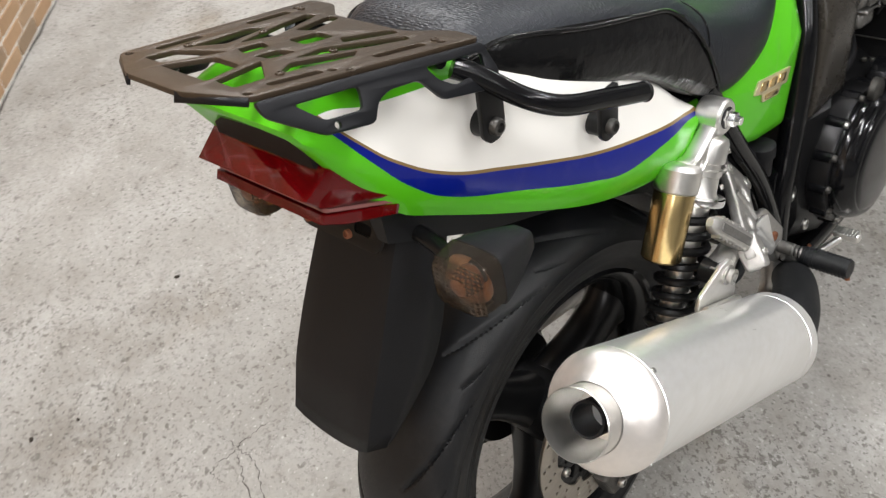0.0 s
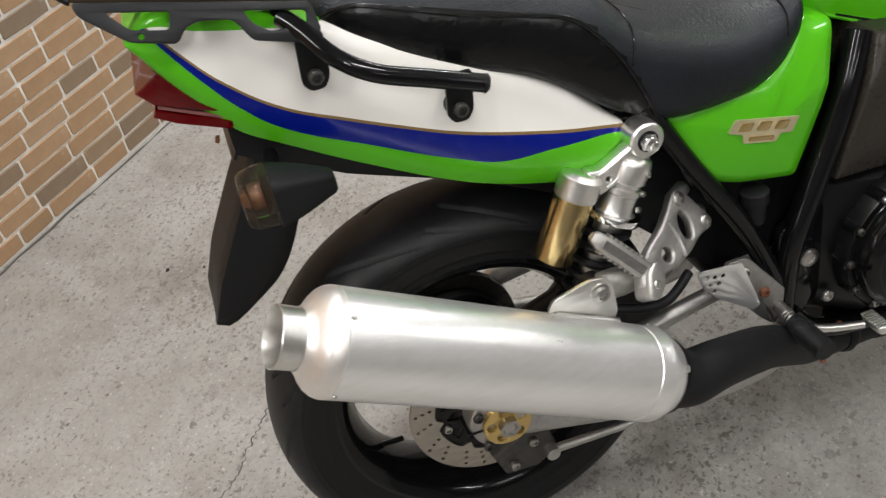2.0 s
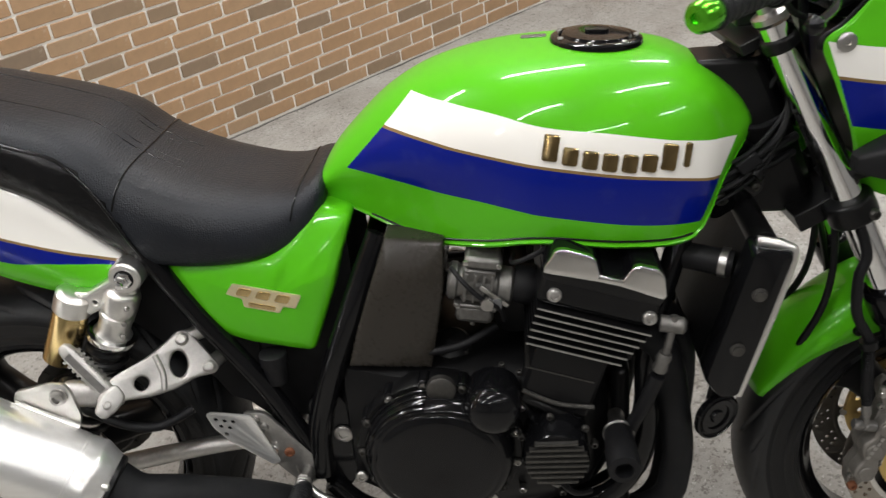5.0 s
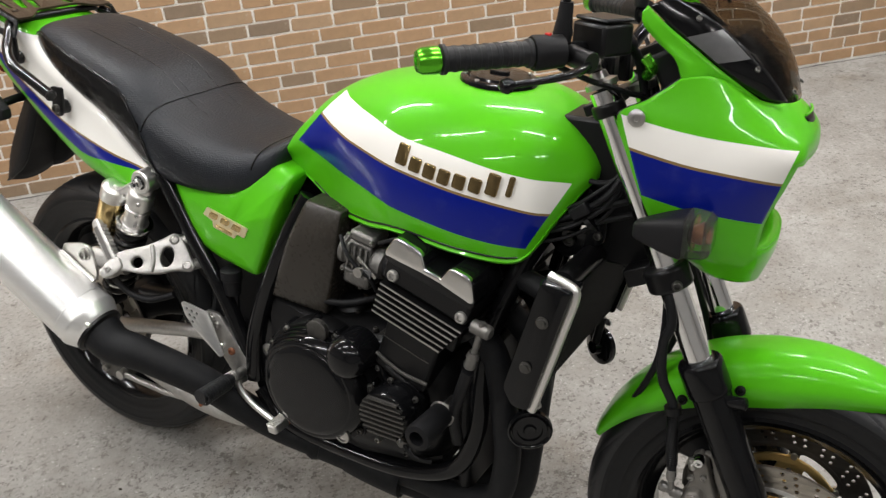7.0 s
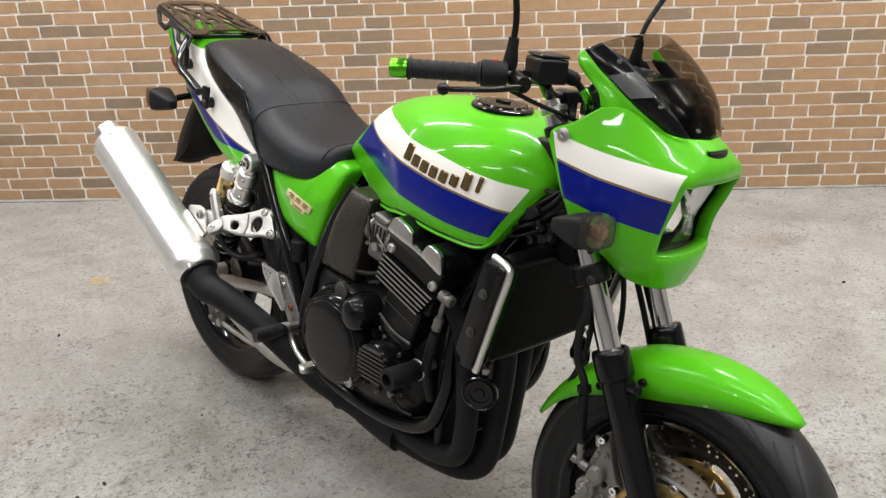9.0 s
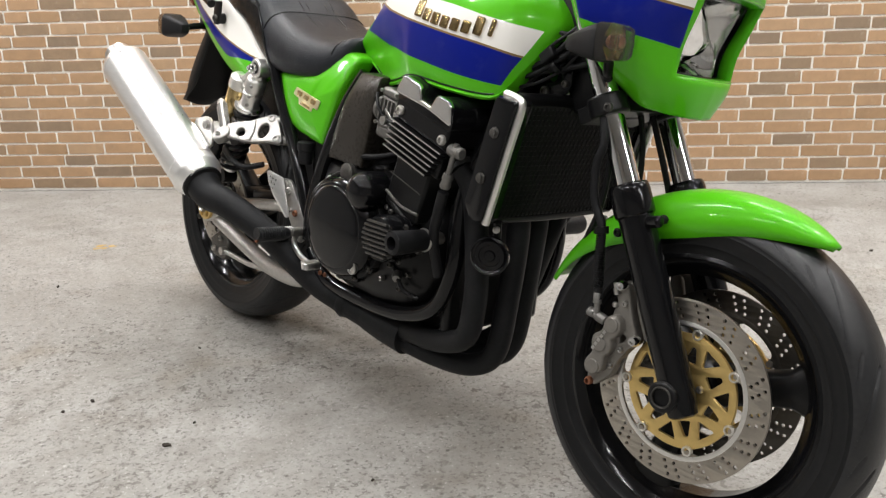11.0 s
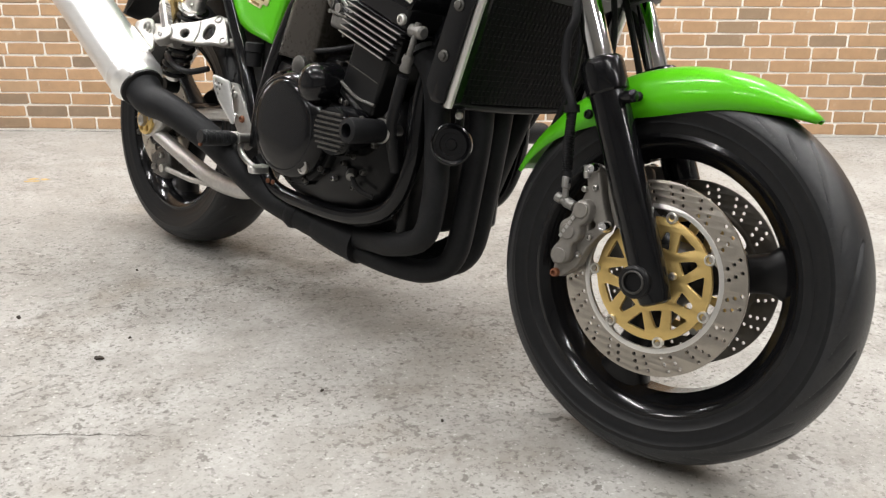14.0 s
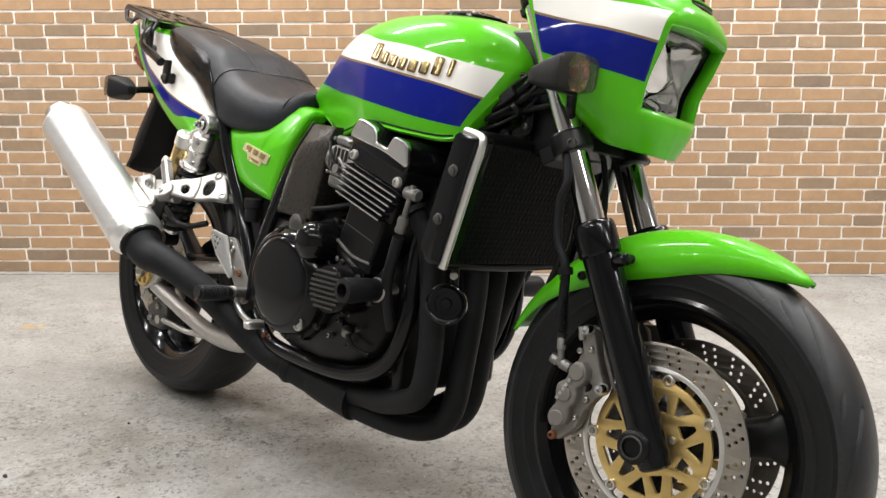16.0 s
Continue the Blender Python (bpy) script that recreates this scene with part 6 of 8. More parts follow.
pedal = part("brake_pedal", tube([(0.455, -0.185, 0.335), (0.475, -0.200, 0.322), (0.52, -0.213, 0.308), (0.575, -0.226, 0.302)], [0.007, 0.0068, 0.0065, 0.0060], 12), "alu", bike, "alloy brake pedal with a serrated tip", m=tucked(-1, 0.003, 0.017, -0.002))
tip = part("pedal_tip", loft([[(0.590 + 0.011 * c + dx, -0.232 + 0.022 * s, 0.309 + dz) for c, s in ((math.copysign(abs(math.cos(t)) ** 0.5, math.cos(t)), math.copysign(abs(math.sin(t)) ** 0.5, math.sin(t))) for t in (2 * math.pi * k / 20 for k in range(20)))] for dx, dz in ((0.004, -0.014), (0, 0.0))]), "alu", pedal, bevel=0.002)
bm = bmesh.new()
for k in range(8):
    block(0.580, 0.600, -0.251 + 0.0052 * k, -0.2485 + 0.0052 * k, 0.3085, 0.3115, bm)
part("pedal_teeth", bm, "alu", pedal, kind="stuff")
part("brake_rod", tube([(0.452, -0.176, 0.33), (0.43, -0.165, 0.39), (0.40, -0.15, 0.44)], 0.004, 8), "steel", pedal)
stand = part("side_stand", tube([(0.50, 0.150, 0.30), (0.475, 0.20, 0.20), (0.455, 0.262, 0.072)], [0.013, 0.012, 0.012], 12), "satin_black", bike, "black steel side stand")
part("stand_foot", tube([(0.43, 0.268, 0.066), (0.475, 0.272, 0.062)], 0.017, 12, smooth=0), "satin_black", stand)

# -- engine --
engine = part("crankcase", loft([ring_of(x, h, t, l, [(0, 1), (0.75, 1), (0.93, 0.93), (1, 0.8), (1, 0.25), (0.92, 0.1), (0.7, 0), (0, 0)]) for x, h, t, l in
                                 ((0.515, 0.11, 0.50, 0.33), (0.54, 0.15, 0.54, 0.28), (0.62, 0.168, 0.535, 0.245), (0.75, 0.172, 0.530, 0.235), (0.84, 0.168, 0.52, 0.25), (0.90, 0.155, 0.49, 0.28), (0.93, 0.12, 0.46, 0.33))]), "satin_black", bike, "black four-cylinder engine with silver-edged fins")
part("sump", loft([ring_of(x, h, t, l, [(0, 1), (1, 1), (1, 0.4), (0.8, 0), (0, 0)]) for x, h, t, l in ((0.60, 0.09, 0.26, 0.20), (0.68, 0.11, 0.26, 0.185), (0.82, 0.11, 0.26, 0.19), (0.88, 0.09, 0.28, 0.23))]), "satin_black", engine)


def cover(name, x, z, r, y0, y1, material, label="", squash=1.0, prof=None):
    prof = prof or [(0.0, 1.0), (0.55, 1.0), (0.72, 0.985), (0.86, 0.94), (0.93, 0.88), (0.965, 0.80), (0.985, 0.62), (0.996, 0.36), (1.0, 0.02)]
    rings = [[(x + r * k * math.cos(t), y0 + (y1 - y0) * h, z + r * squash * k * math.sin(t)) for t in (2 * math.pi * q / 48 for q in range(48))] for h, k in prof]
    return part(name, loft(rings), material, engine, label)


for sgn in (-1, 1):
    cl = cover("clutch_cover" if sgn < 0 else "alternator_cover", 0.678, 0.406, 0.112, sgn * 0.155, sgn * 0.232, "black", "glossy black round clutch cover", 0.97,
               [(0.0, 1.0), (0.50, 1.0), (0.64, 0.985), (0.76, 0.95), (0.85, 0.90), (0.90, 0.86), (0.905, 0.835), (0.90, 0.815), (0.93, 0.79), (0.955, 0.70), (0.972, 0.55), (0.988, 0.36), (0.997, 0.18), (1.0, 0.02)])
    cover("cover_flange", 0.678, 0.406, 0.122, sgn * 0.15, sgn * 0.188, "satin_black", "", 0.97, [(0, 1), (0.9, 1), (1, 0.985), (1, 0.9)])
    for k in range(13):
        a = 0.25 + 2 * math.pi * k / 13
        q = Vector((0.678 + 0.1165 * math.cos(a), sgn * 0.16, 0.406 + 0.113 * math.sin(a)))
        part("bolt_boss", lathe([(0, 0.0105), (0.0265, 0.0100), (0.0280, 0.0085), (0.0280, 0.004)], q, q + Vector((0, sgn, 0)), 14), "black", engine)
        part("cover_bolt", bolt((0.678 + 0.1165 * math.cos(a), sgn * 0.187, 0.406 + 0.113 * math.sin(a)), (0, sgn, 0), 0.0060, 0.007), "dull_cast" if k % 4 else "steel", engine)
    for a0, r, y in ((radians(98), 0.1005, 0.2205), (radians(97), 0.1055, 0.2145), (radians(96), 0.1100, 0.2050), (radians(95), 0.1130, 0.1935)):
        part("cover_rib", tube([(0.678 + r * math.cos(a0 + s), sgn * y, 0.406 + r * 0.97 * math.sin(a0 + s)) for s in (0.05 * q for q in range(20))], 0.0026, 8, smooth=1), "black", engine)
    cover("starter_cover", 0.762, 0.497, 0.040, sgn * 0.17, sgn * 0.243, "black", "domed black cover", 1.0, [(0, 1), (0.5, 1.0), (0.66, 0.97), (0.78, 0.90), (0.87, 0.79), (0.93, 0.64), (0.97, 0.46), (0.992, 0.24), (1.0, 0.02)])
    cover("pulser_cover", 0.848, 0.418, 0.047, sgn * 0.16, sgn * 0.236, "black", "round finned ignition cover", 1.0, [(0, 1), (0.9, 1), (1, 0.93), (1, 0.02)])
    for k in range(8):
        z = 0.418 - 0.0335 + 0.0095 * k
        w = math.sqrt(max(0.0, 0.0445 ** 2 - (z - 0.418) ** 2))
        part("ignition_fin", block(0.848 - w, 0.848 + w, sgn * 0.234, sgn * 0.243, z - 0.0018, z + 0.0018), "dull_cast", engine)
    for a in (0.6, 1.7, 2.8, 4.0, 5.3):
        part("pulser_bolt", bolt((0.848 + 0.052 * math.cos(a), sgn * 0.20, 0.418 + 0.052 * math.sin(a)), (0, sgn, 0), 0.0055, 0.006), "dull_cast", engine)
    part("filler_cap", lathe([(0, 0.021), (0.010, 0.021), (0.012, 0.018), (0.012, 0.0005)], (0.690, sgn * 0.195, 0.522), (0.690, sgn, 0.535), 20), "dull_cast", engine)
    part("oil_window", lathe([(0, 0.015), (0.006, 0.015), (0.007, 0.011), (0.004, 0.010), (0.004, 0.0005)], (0.747, sgn * 0.214, 0.333), (0.747, sgn, 0.333), 24), "steel", engine, "round oil sight glass")
    slider = part("crash_slider", lathe([(0, 0.018), (0.01, 0.021), (0.078, 0.0235), (0.087, 0.022), (0.089, 0.013), (0.065, 0.012), (0.065, 0.0005)], (0.938, sgn * 0.188, 0.432), (0.938, sgn, 0.432), 28), "plastic", engine, "black crash slider")
    part("slider_ring", lathe([(0, 0.022), (0.003, 0.0235), (0.006, 0.022)], (0.938, sgn * 0.192, 0.432), (0.938, sgn, 0.432), 28), "steel", engine)
    part("slider_arm", tube([(0.938, sgn * 0.15, 0.432), (0.938, sgn * 0.195, 0.432)], 0.012, 12, smooth=0), "steel", engine)

TILT = Matrix.Translation((0.826, 0, 0.657)) @ Matrix.Rotation(radians(18.2), 4, "Y")


def tilted(x0, x1, y0, y1, z0, z1, name, material, bevel=0.003, label=""):
    return part(name, block(x0, x1, y0, y1, z0, z1, None, TILT), material, engine, label, bevel=bevel)


tilted(0.025, 0.130, -0.185, 0.185, -0.175, -0.045, "cylinder_block", "satin_black", 0.006)
tilted(0.010, 0.155, -0.192, 0.192, -0.060, 0.004, "fin_core", "satin_black", 0.004)
for k in range(6):
    z = -0.058 + 0.0112 * k
    x0, x1 = 0.004 + 0.0 * k, 0.140 + 0.0046 * k
    fin = part("fin", block(x0, x1, -0.2095, 0.2095, z - 0.0016, z + 0.0016, None, TILT), "satin_black", engine)
    for sgn in (-1, 1):
        part("fin_edge", block(x0 + 0.001, x1 - 0.001, sgn * 0.2095, sgn * 0.2112, z - 0.0012, z + 0.0012, None, TILT), "cast", engine)
part("fin_lines", block(0.02, 0.12, -0.1865, 0.1865, -0.112, -0.110, None, TILT), "dull_cast", engine)
tilted(0.000, 0.162, -0.205, 0.205, 0.006, 0.046, "cylinder_head", "satin_black", 0.006)
HUMPS = [(-0.002, 0.040), (-0.006, 0.060), (0.004, 0.086), (0.014, 0.090), (0.050, 0.089), (0.058, 0.086), (0.071, 0.068), (0.100, 0.069), (0.107, 0.088), (0.114, 0.093), (0.140, 0.094), (0.150, 0.088), (0.165, 0.060), (0.162, 0.040)]
rings = []
for y, s in ((-0.206, 0.93), (-0.203, 0.985), (-0.197, 1.0), (0.197, 1.0), (0.203, 0.985), (0.206, 0.93)):
    rings.append([TILT @ Vector((0.081 + (x - 0.081) * s, y, 0.052 + (z - 0.052) * s)) for x, z in rounded(HUMPS, 0.005, 2)])
part("head_cover", loft(rings), "black", engine, "black cylinder head cover")
for sgn in (-1, 1):
    for hump in ([(-0.004, 0.058), (0.004, 0.086), (0.014, 0.0905), (0.050, 0.0895), (0.058, 0.086), (0.070, 0.066), (0.070, 0.056), (-0.003, 0.050)], [(0.100, 0.057), (0.100, 0.067), (0.107, 0.0885), (0.114, 0.0935), (0.140, 0.0945), (0.150, 0.088), (0.163, 0.060), (0.160, 0.053)], [(0.066, 0.056), (0.066, 0.066), (0.104, 0.067), (0.104, 0.057)]):
        part("cover_face", plate([rounded(hump, 0.005)], 0.012, TILT @ side(sgn * 0.204), 0.003, 2), "polished", engine, "polished end of the head cover")
    for x, z in ((0.021, 0.022), (0.152, 0.022)):
        part("head_bolt", bolt(TILT @ Vector((x, sgn * 0.205, z)), (0, sgn, 0), 0.010, 0.008), "cast", engine)
    part("hose_union", lathe([(0, 0.012), (0.03, 0.012), (0.034, 0.008)], TILT @ Vector((0.172, sgn * 0.195, 0.012)), TILT @ Vector((0.21, sgn * 0.20, 0.02)), 14), "carb", engine)
    part("oil_line", tube([(1.012, sgn * 0.20, 0.628), (1.004, sgn * 0.203, 0.588), (0.998, sgn * 0.203, 0.565)], 0.0055, 10), "carb", engine)
    part("hose_collar", lathe([(0, 0.009), (0.010, 0.011), (0.016, 0.009), (0.026, 0.011), (0.030, 0.009)], (1.000, sgn * 0.203, 0.572), (0.988, sgn * 0.203, 0.53), 14), "carb", engine)
    part("oil_hose", tube([(0.99, sgn * 0.203, 0.535), (0.972, sgn * 0.198, 0.48), (0.955, sgn * 0.185, 0.43), (0.95, sgn * 0.16, 0.36)], 0.0105, 12), "plastic", engine, "black oil hose")
    part("water_pipe", tube([(0.80, sgn * 0.176, 0.49), (0.845, sgn * 0.182, 0.468), (0.88, sgn * 0.176, 0.445)], 0.008, 10), "satin_black", engine)
    # carburettor and airbox cover
    carb = Matrix.Translation((0.752, sgn * 0.135, 0.655)) @ Matrix.Rotation(radians(10), 4, "Y")
    part("carburettor", lathe([(-0.046, 0.022), (-0.042, 0.027), (-0.034, 0.027), (-0.031, 0.023), (0.022, 0.022), (0.026, 0.028), (0.042, 0.028), (0.046, 0.023)], carb @ Vector((0, 0, 0)), carb @ Vector((1, 0, 0)), 24), "carb", engine, "grey cast carburettor")
    part("carb_body", block(-0.026, 0.020, -0.020, 0.024, -0.022, 0.030, None, carb), "carb", engine, bevel=0.004)
    part("float_bowl", block(-0.030, 0.024, -0.022, 0.022, -0.056, -0.026, None, carb), "carb", engine, bevel=0.008)
    part("bowl_rim", block(-0.034, 0.028, -0.026, 0.026, -0.029, -0.023, None, carb), "carb", engine, bevel=0.002)
    part("carb_top", block(-0.026, 0.026, -0.024, 0.024, 0.031, 0.050, None, carb), "carb", engine, bevel=0.006)
    part("drain_plug", lathe([(0, 0.008), (0.006, 0.008), (0.008, 0.004), (0.014, 0.004)], carb @ Vector((-0.004, 0, -0.055)), carb @ Vector((-0.004, 0, -1)), 12), "carb", engine)
    for k in range(4):
        part("carb_rib", block(-0.022 + 0.012 * k, -0.018 + 0.012 * k, sgn * 0.022, sgn * 0.029, -0.018, 0.026, None, carb), "carb", engine, bevel=0.001)
    part("choke_arm", block(-0.004, 0.044, sgn * 0.028, sgn * 0.031, 0.004, 0.011, None, carb @ Matrix.Rotation(radians(30), 4, "Y")), "steel", engine, bevel=0.001)
    part("idle_screw", lathe([(0, 0.006), (0.012, 0.006), (0.013, 0.009), (0.018, 0.009)], carb @ Vector((0.012, sgn * 0.024, -0.012)), carb @ Vector((0.012, sgn, -0.012)), 12), "steel", engine)
    part("vent_hose", tube([carb @ Vector(q) for q in ((-0.044, sgn * 0.020, 0.030), (-0.02, sgn * 0.034, 0.012), (0.006, sgn * 0.034, -0.008), (0.03, sgn * 0.03, -0.02), (0.04, sgn * 0.02, -0.045))], 0.0035, 8), "plastic", engine)
    part("carb_plate", block(0.004, 0.032, sgn * 0.030, sgn * 0.033, -0.022, -0.008, None, carb @ Matrix.Rotation(radians(-4), 4, "Y")), "sticker", engine, bevel=0.001)
    for x, z in ((-0.024, 0.042), (0.022, 0.042), (-0.028, -0.026), (0.022, -0.026)):
        part("carb_screw", bolt(carb @ Vector((x, sgn * 0.025, z)), (0, sgn, 0), 0.004, 0.004), "steel", engine)
    part("intake_rubber", lathe([(0, 0.026), (0.01, 0.029), (0.03, 0.029), (0.034, 0.026)], (0.798, sgn * 0.132, 0.652), (0.835, sgn * 0.132, 0.644), 20), "plastic", engine)
    corner = [(0.622, 0.728), (0.706, 0.724), (0.702, 0.66), (0.690, 0.600), (0.674, 0.527), (0.552, 0.534), (0.566, 0.580), (0.590, 0.645)]
    outline = rounded([tuple(Vector(a).lerp(Vector(b), k / 4)) for a, b in zip(corner, corner[1:] + corner[:1]) for k in range(4)], 0.003, 2)
    rings = []
    for y, s in ((0.06, 1.0), (0.148, 1.0), (0.153, 0.992), (0.1555, 0.975), (0.1565, 0.93), (0.1575, 0.86), (0.1585, 0.78), (0.159, 0.70), (0.1595, 0.6), (0.160, 0.5), (0.160, 0.4), (0.160, 0.3), (0.160, 0.2), (0.160, 0.1), (0.160, 0.02)):
        ring = [(0.63 + (x - 0.63) * s, 0.645 + (z - 0.645) * s) for x, z in outline]
        rings.append([(x, sgn * (y - 0.46 * 0.014 * math.log(1 + math.exp((z - 0.672 - 0.25 * (x - 0.63)) / 0.014))), z) for x, z in ring])
    part("breather_hose", tube([(0.60, sgn * 0.13, 0.545), (0.66, sgn * 0.150, 0.552), (0.72, sgn * 0.146, 0.560), (0.77, sgn * 0.12, 0.575)], 0.0065, 10), "plastic", engine)
    part("vent_cover", lathe([(0, 0.030), (0.012, 0.030), (0.018, 0.024), (0.019, 0.010), (0.022, 0.0005)], (0.700, sgn * 0.105, 0.530), (0.700, sgn * 0.115, 0.560), 24), "satin_black", engine)
    for x, y in ((0.676, 0.120), (0.722, 0.124), (0.775, 0.146), (0.800, 0.150)):
        part("case_bolt", bolt((x, sgn * y, 0.532 - max(0, x - 0.75) * 0.45), (0, sgn * 0.2, 1), 0.005, 0.006), "dull_cast", engine)
    part("airbox_cover", loft(rings), "grey_plastic", engine, "matt brown-grey airbox cover", sharp=50)
for sgn in (-1, 1):
    for k, (x, z) in enumerate(((0.732, 0.345), (0.714, 0.295), (0.786, 0.473), (0.797, 0.318), (0.857, 0.311), (0.822, 0.353), (0.801, 0.470), (0.880, 0.345), (0.905, 0.40))):
        part("case_bolt", bolt((x, sgn * 0.172, z), (0, sgn, 0), 0.0060, 0.012), "steel" if k % 3 == 0 else "dull_cast", engine)
    part("case_rib", tube([(0.79, sgn * 0.172, 0.50), (0.815, sgn * 0.178, 0.455), (0.835, sgn * 0.174, 0.415)], 0.006, 8), "black", engine)
    part("drain_line", tube([(0.82, sgn * 0.165, 0.350), (0.85, sgn * 0.180, 0.335), (0.875, sgn * 0.182, 0.312), (0.90, sgn * 0.165, 0.300)], 0.0050, 8), "satin_black", engine)
    part("drain_elbow", lathe([(0, 0.010), (0.010, 0.011), (0.020, 0.008)], (0.842, sgn * 0.172, 0.338), (0.858, sgn * 0.19, 0.33), 12), "carb", engine)
    part("base_line", tube([TILT @ Vector(q) for q in ((0.026, sgn * 0.187, -0.150), (0.080, sgn * 0.188, -0.158), (0.132, sgn * 0.187, -0.150))], 0.0035, 8), "dull_cast", engine)
    part("spark_lead", tube([(0.80, sgn * 0.12, 0.69), (0.80, sgn * 0.165, 0.70), (0.83, sgn * 0.172, 0.715), (0.88, sgn * 0.15, 0.735)], 0.0035, 8), "plastic", engine)
part("starter_motor", tube([(0.80, -0.10, 0.585), (0.80, 0.10, 0.585)], 0.035, 20, smooth=0), "satin_black", engine)

# -- radiator --
RAD = Matrix.Translation((1.106, 0, 0.613)) @ Matrix.Rotation(radians(15.5), 4, "Y")
rad = part("radiator", block(-0.018, 0.010, -0.172, 0.172, -0.114, 0.106, None, RAD), "mesh_black", bike, "black radiator behind a wire stone guard", bevel=0.004)
for sgn in (-1, 1):
    rings = [[RAD @ Vector((x, sgn * y, z)) for x, z in rounded([(-0.030 * s, 0.110 * q), (0.022 * s, 0.116 * q), (0.024 * s, -0.112 * q), (-0.004 * s, -0.118 * q), (-0.030 * s, -0.095 * q)], 0.008, 3)] for y, s, q in ((0.168, 1, 1), (0.203, 1, 1), (0.210, 0.9, 0.98), (0.212, 0.5, 0.93))]
    part("side_cover", loft(rings), "black", rad, "black radiator side cover")
    part("silver_edge", tube([RAD @ Vector(p) for p in ((-0.024, sgn * 0.190, 0.114), (0.012, sgn * 0.194, 0.116), (0.024, sgn * 0.196, 0.106), (0.026, sgn * 0.198, 0.05), (0.026, sgn * 0.198, -0.05), (0.025, sgn * 0.197, -0.114))], 0.0075, 12, smooth=5), "alu", rad, "silver trim along the radiator edge")
    for z in (0.05, -0.036):
        part("cover_bolt", lathe([(0, 0.010), (0.003, 0.010), (0.004, 0.007), (0.008, 0.007), (0.009, 0.0005)], RAD @ Vector((-0.004, sgn * 0.211, z)), RAD @ Vector((-0.004, sgn, z)), 16), "dull_cast", rad)
bm = bmesh.new()
for k in range(-44, 45):
    for d in (-1, 1):
        y0 = k * 0.0115
        a, b = (y0 - d * 0.03, -0.110), (y0 + d * 0.03, 0.104)
        (ya, za), (yb, zb) = a, b
        lo, hi = 0.0, 1.0
        for lim in (-0.168, 0.168):
            if (ya - lim) * (yb - lim) < 0:
                s = (lim - ya) / (yb - ya)
                if (ya < lim) == (lim < 0):
                    lo = max(lo, s)
                else:
                    hi = min(hi, s)
        if min(ya, yb) > 0.168 or max(ya, yb) < -0.168 or hi <= lo:
            continue
        p, q = (ya + (yb - ya) * lo, za + (zb - za) * lo), (ya + (yb - ya) * hi, za + (zb - za) * hi)
        tube([RAD @ Vector((0.0150 + 0.0006 * d, p[0], p[1])), RAD @ Vector((0.0150 + 0.0006 * d, q[0], q[1]))], 0.0011, 4, bm, smooth=0, cap=False)
for k in range(22):
    z = -0.108 + k * 0.0098
    block(0.0100, 0.0116, -0.168, 0.168, z - 0.0009, z + 0.0009, bm, RAD)
part("stone_guard", bm, "mesh_black", rad, "black wire stone guard", kind="stuff")
part("top_tank", tube([RAD @ Vector((-0.006, -0.175, 0.104)), RAD @ Vector((-0.006, 0.175, 0.104))], 0.018, 16, smooth=0), "satin_black", rad)
part("low_frame", tube([RAD @ Vector((0.004, -0.185, -0.116)), RAD @ Vector((0.004, 0.0, -0.122)), RAD @ Vector((0.004, 0.185, -0.116))], 0.008, 10), "satin_black", rad)
part("upper_hose", tube([(1.02, -0.10, 0.672), (1.06, -0.115, 0.668), (1.10, -0.13, 0.664)], 0.019, 16), "plastic", rad, "black coolant hose")
part("hose_clamp", lathe([(0, 0.021), (0.010, 0.021)], (1.084, -0.1235, 0.666), (1.094, -0.128, 0.665), 20), "steel", rad)
for sgn in (-1, 1):
    horn = part("horn", lathe([(0, 0.012), (0.010, 0.016), (0.014, 0.033), (0.018, 0.037), (0.026, 0.037), (0.028, 0.034), (0.025, 0.032), (0.024, 0.029), (0.026, 0.028), (0.026, 0.021), (0.023, 0.020), (0.023, 0.011), (0.027, 0.009), (0.027, 0.0005)], (1.072, sgn * 0.140, 0.432), (1.092, sgn * 0.176, 0.430), 40), "black", bike, "round black horn")
    part("horn_stay", tube([(1.078, sgn * 0.14, 0.445), (1.082, sgn * 0.145, 0.475), (1.085, sgn * 0.15, 0.495)], 0.008, 10), "satin_black", horn)
    part("stay_bolt", bolt((1.092, sgn * 0.158, 0.482), (0.5, sgn, 0), 0.007, 0.006), "steel", horn)

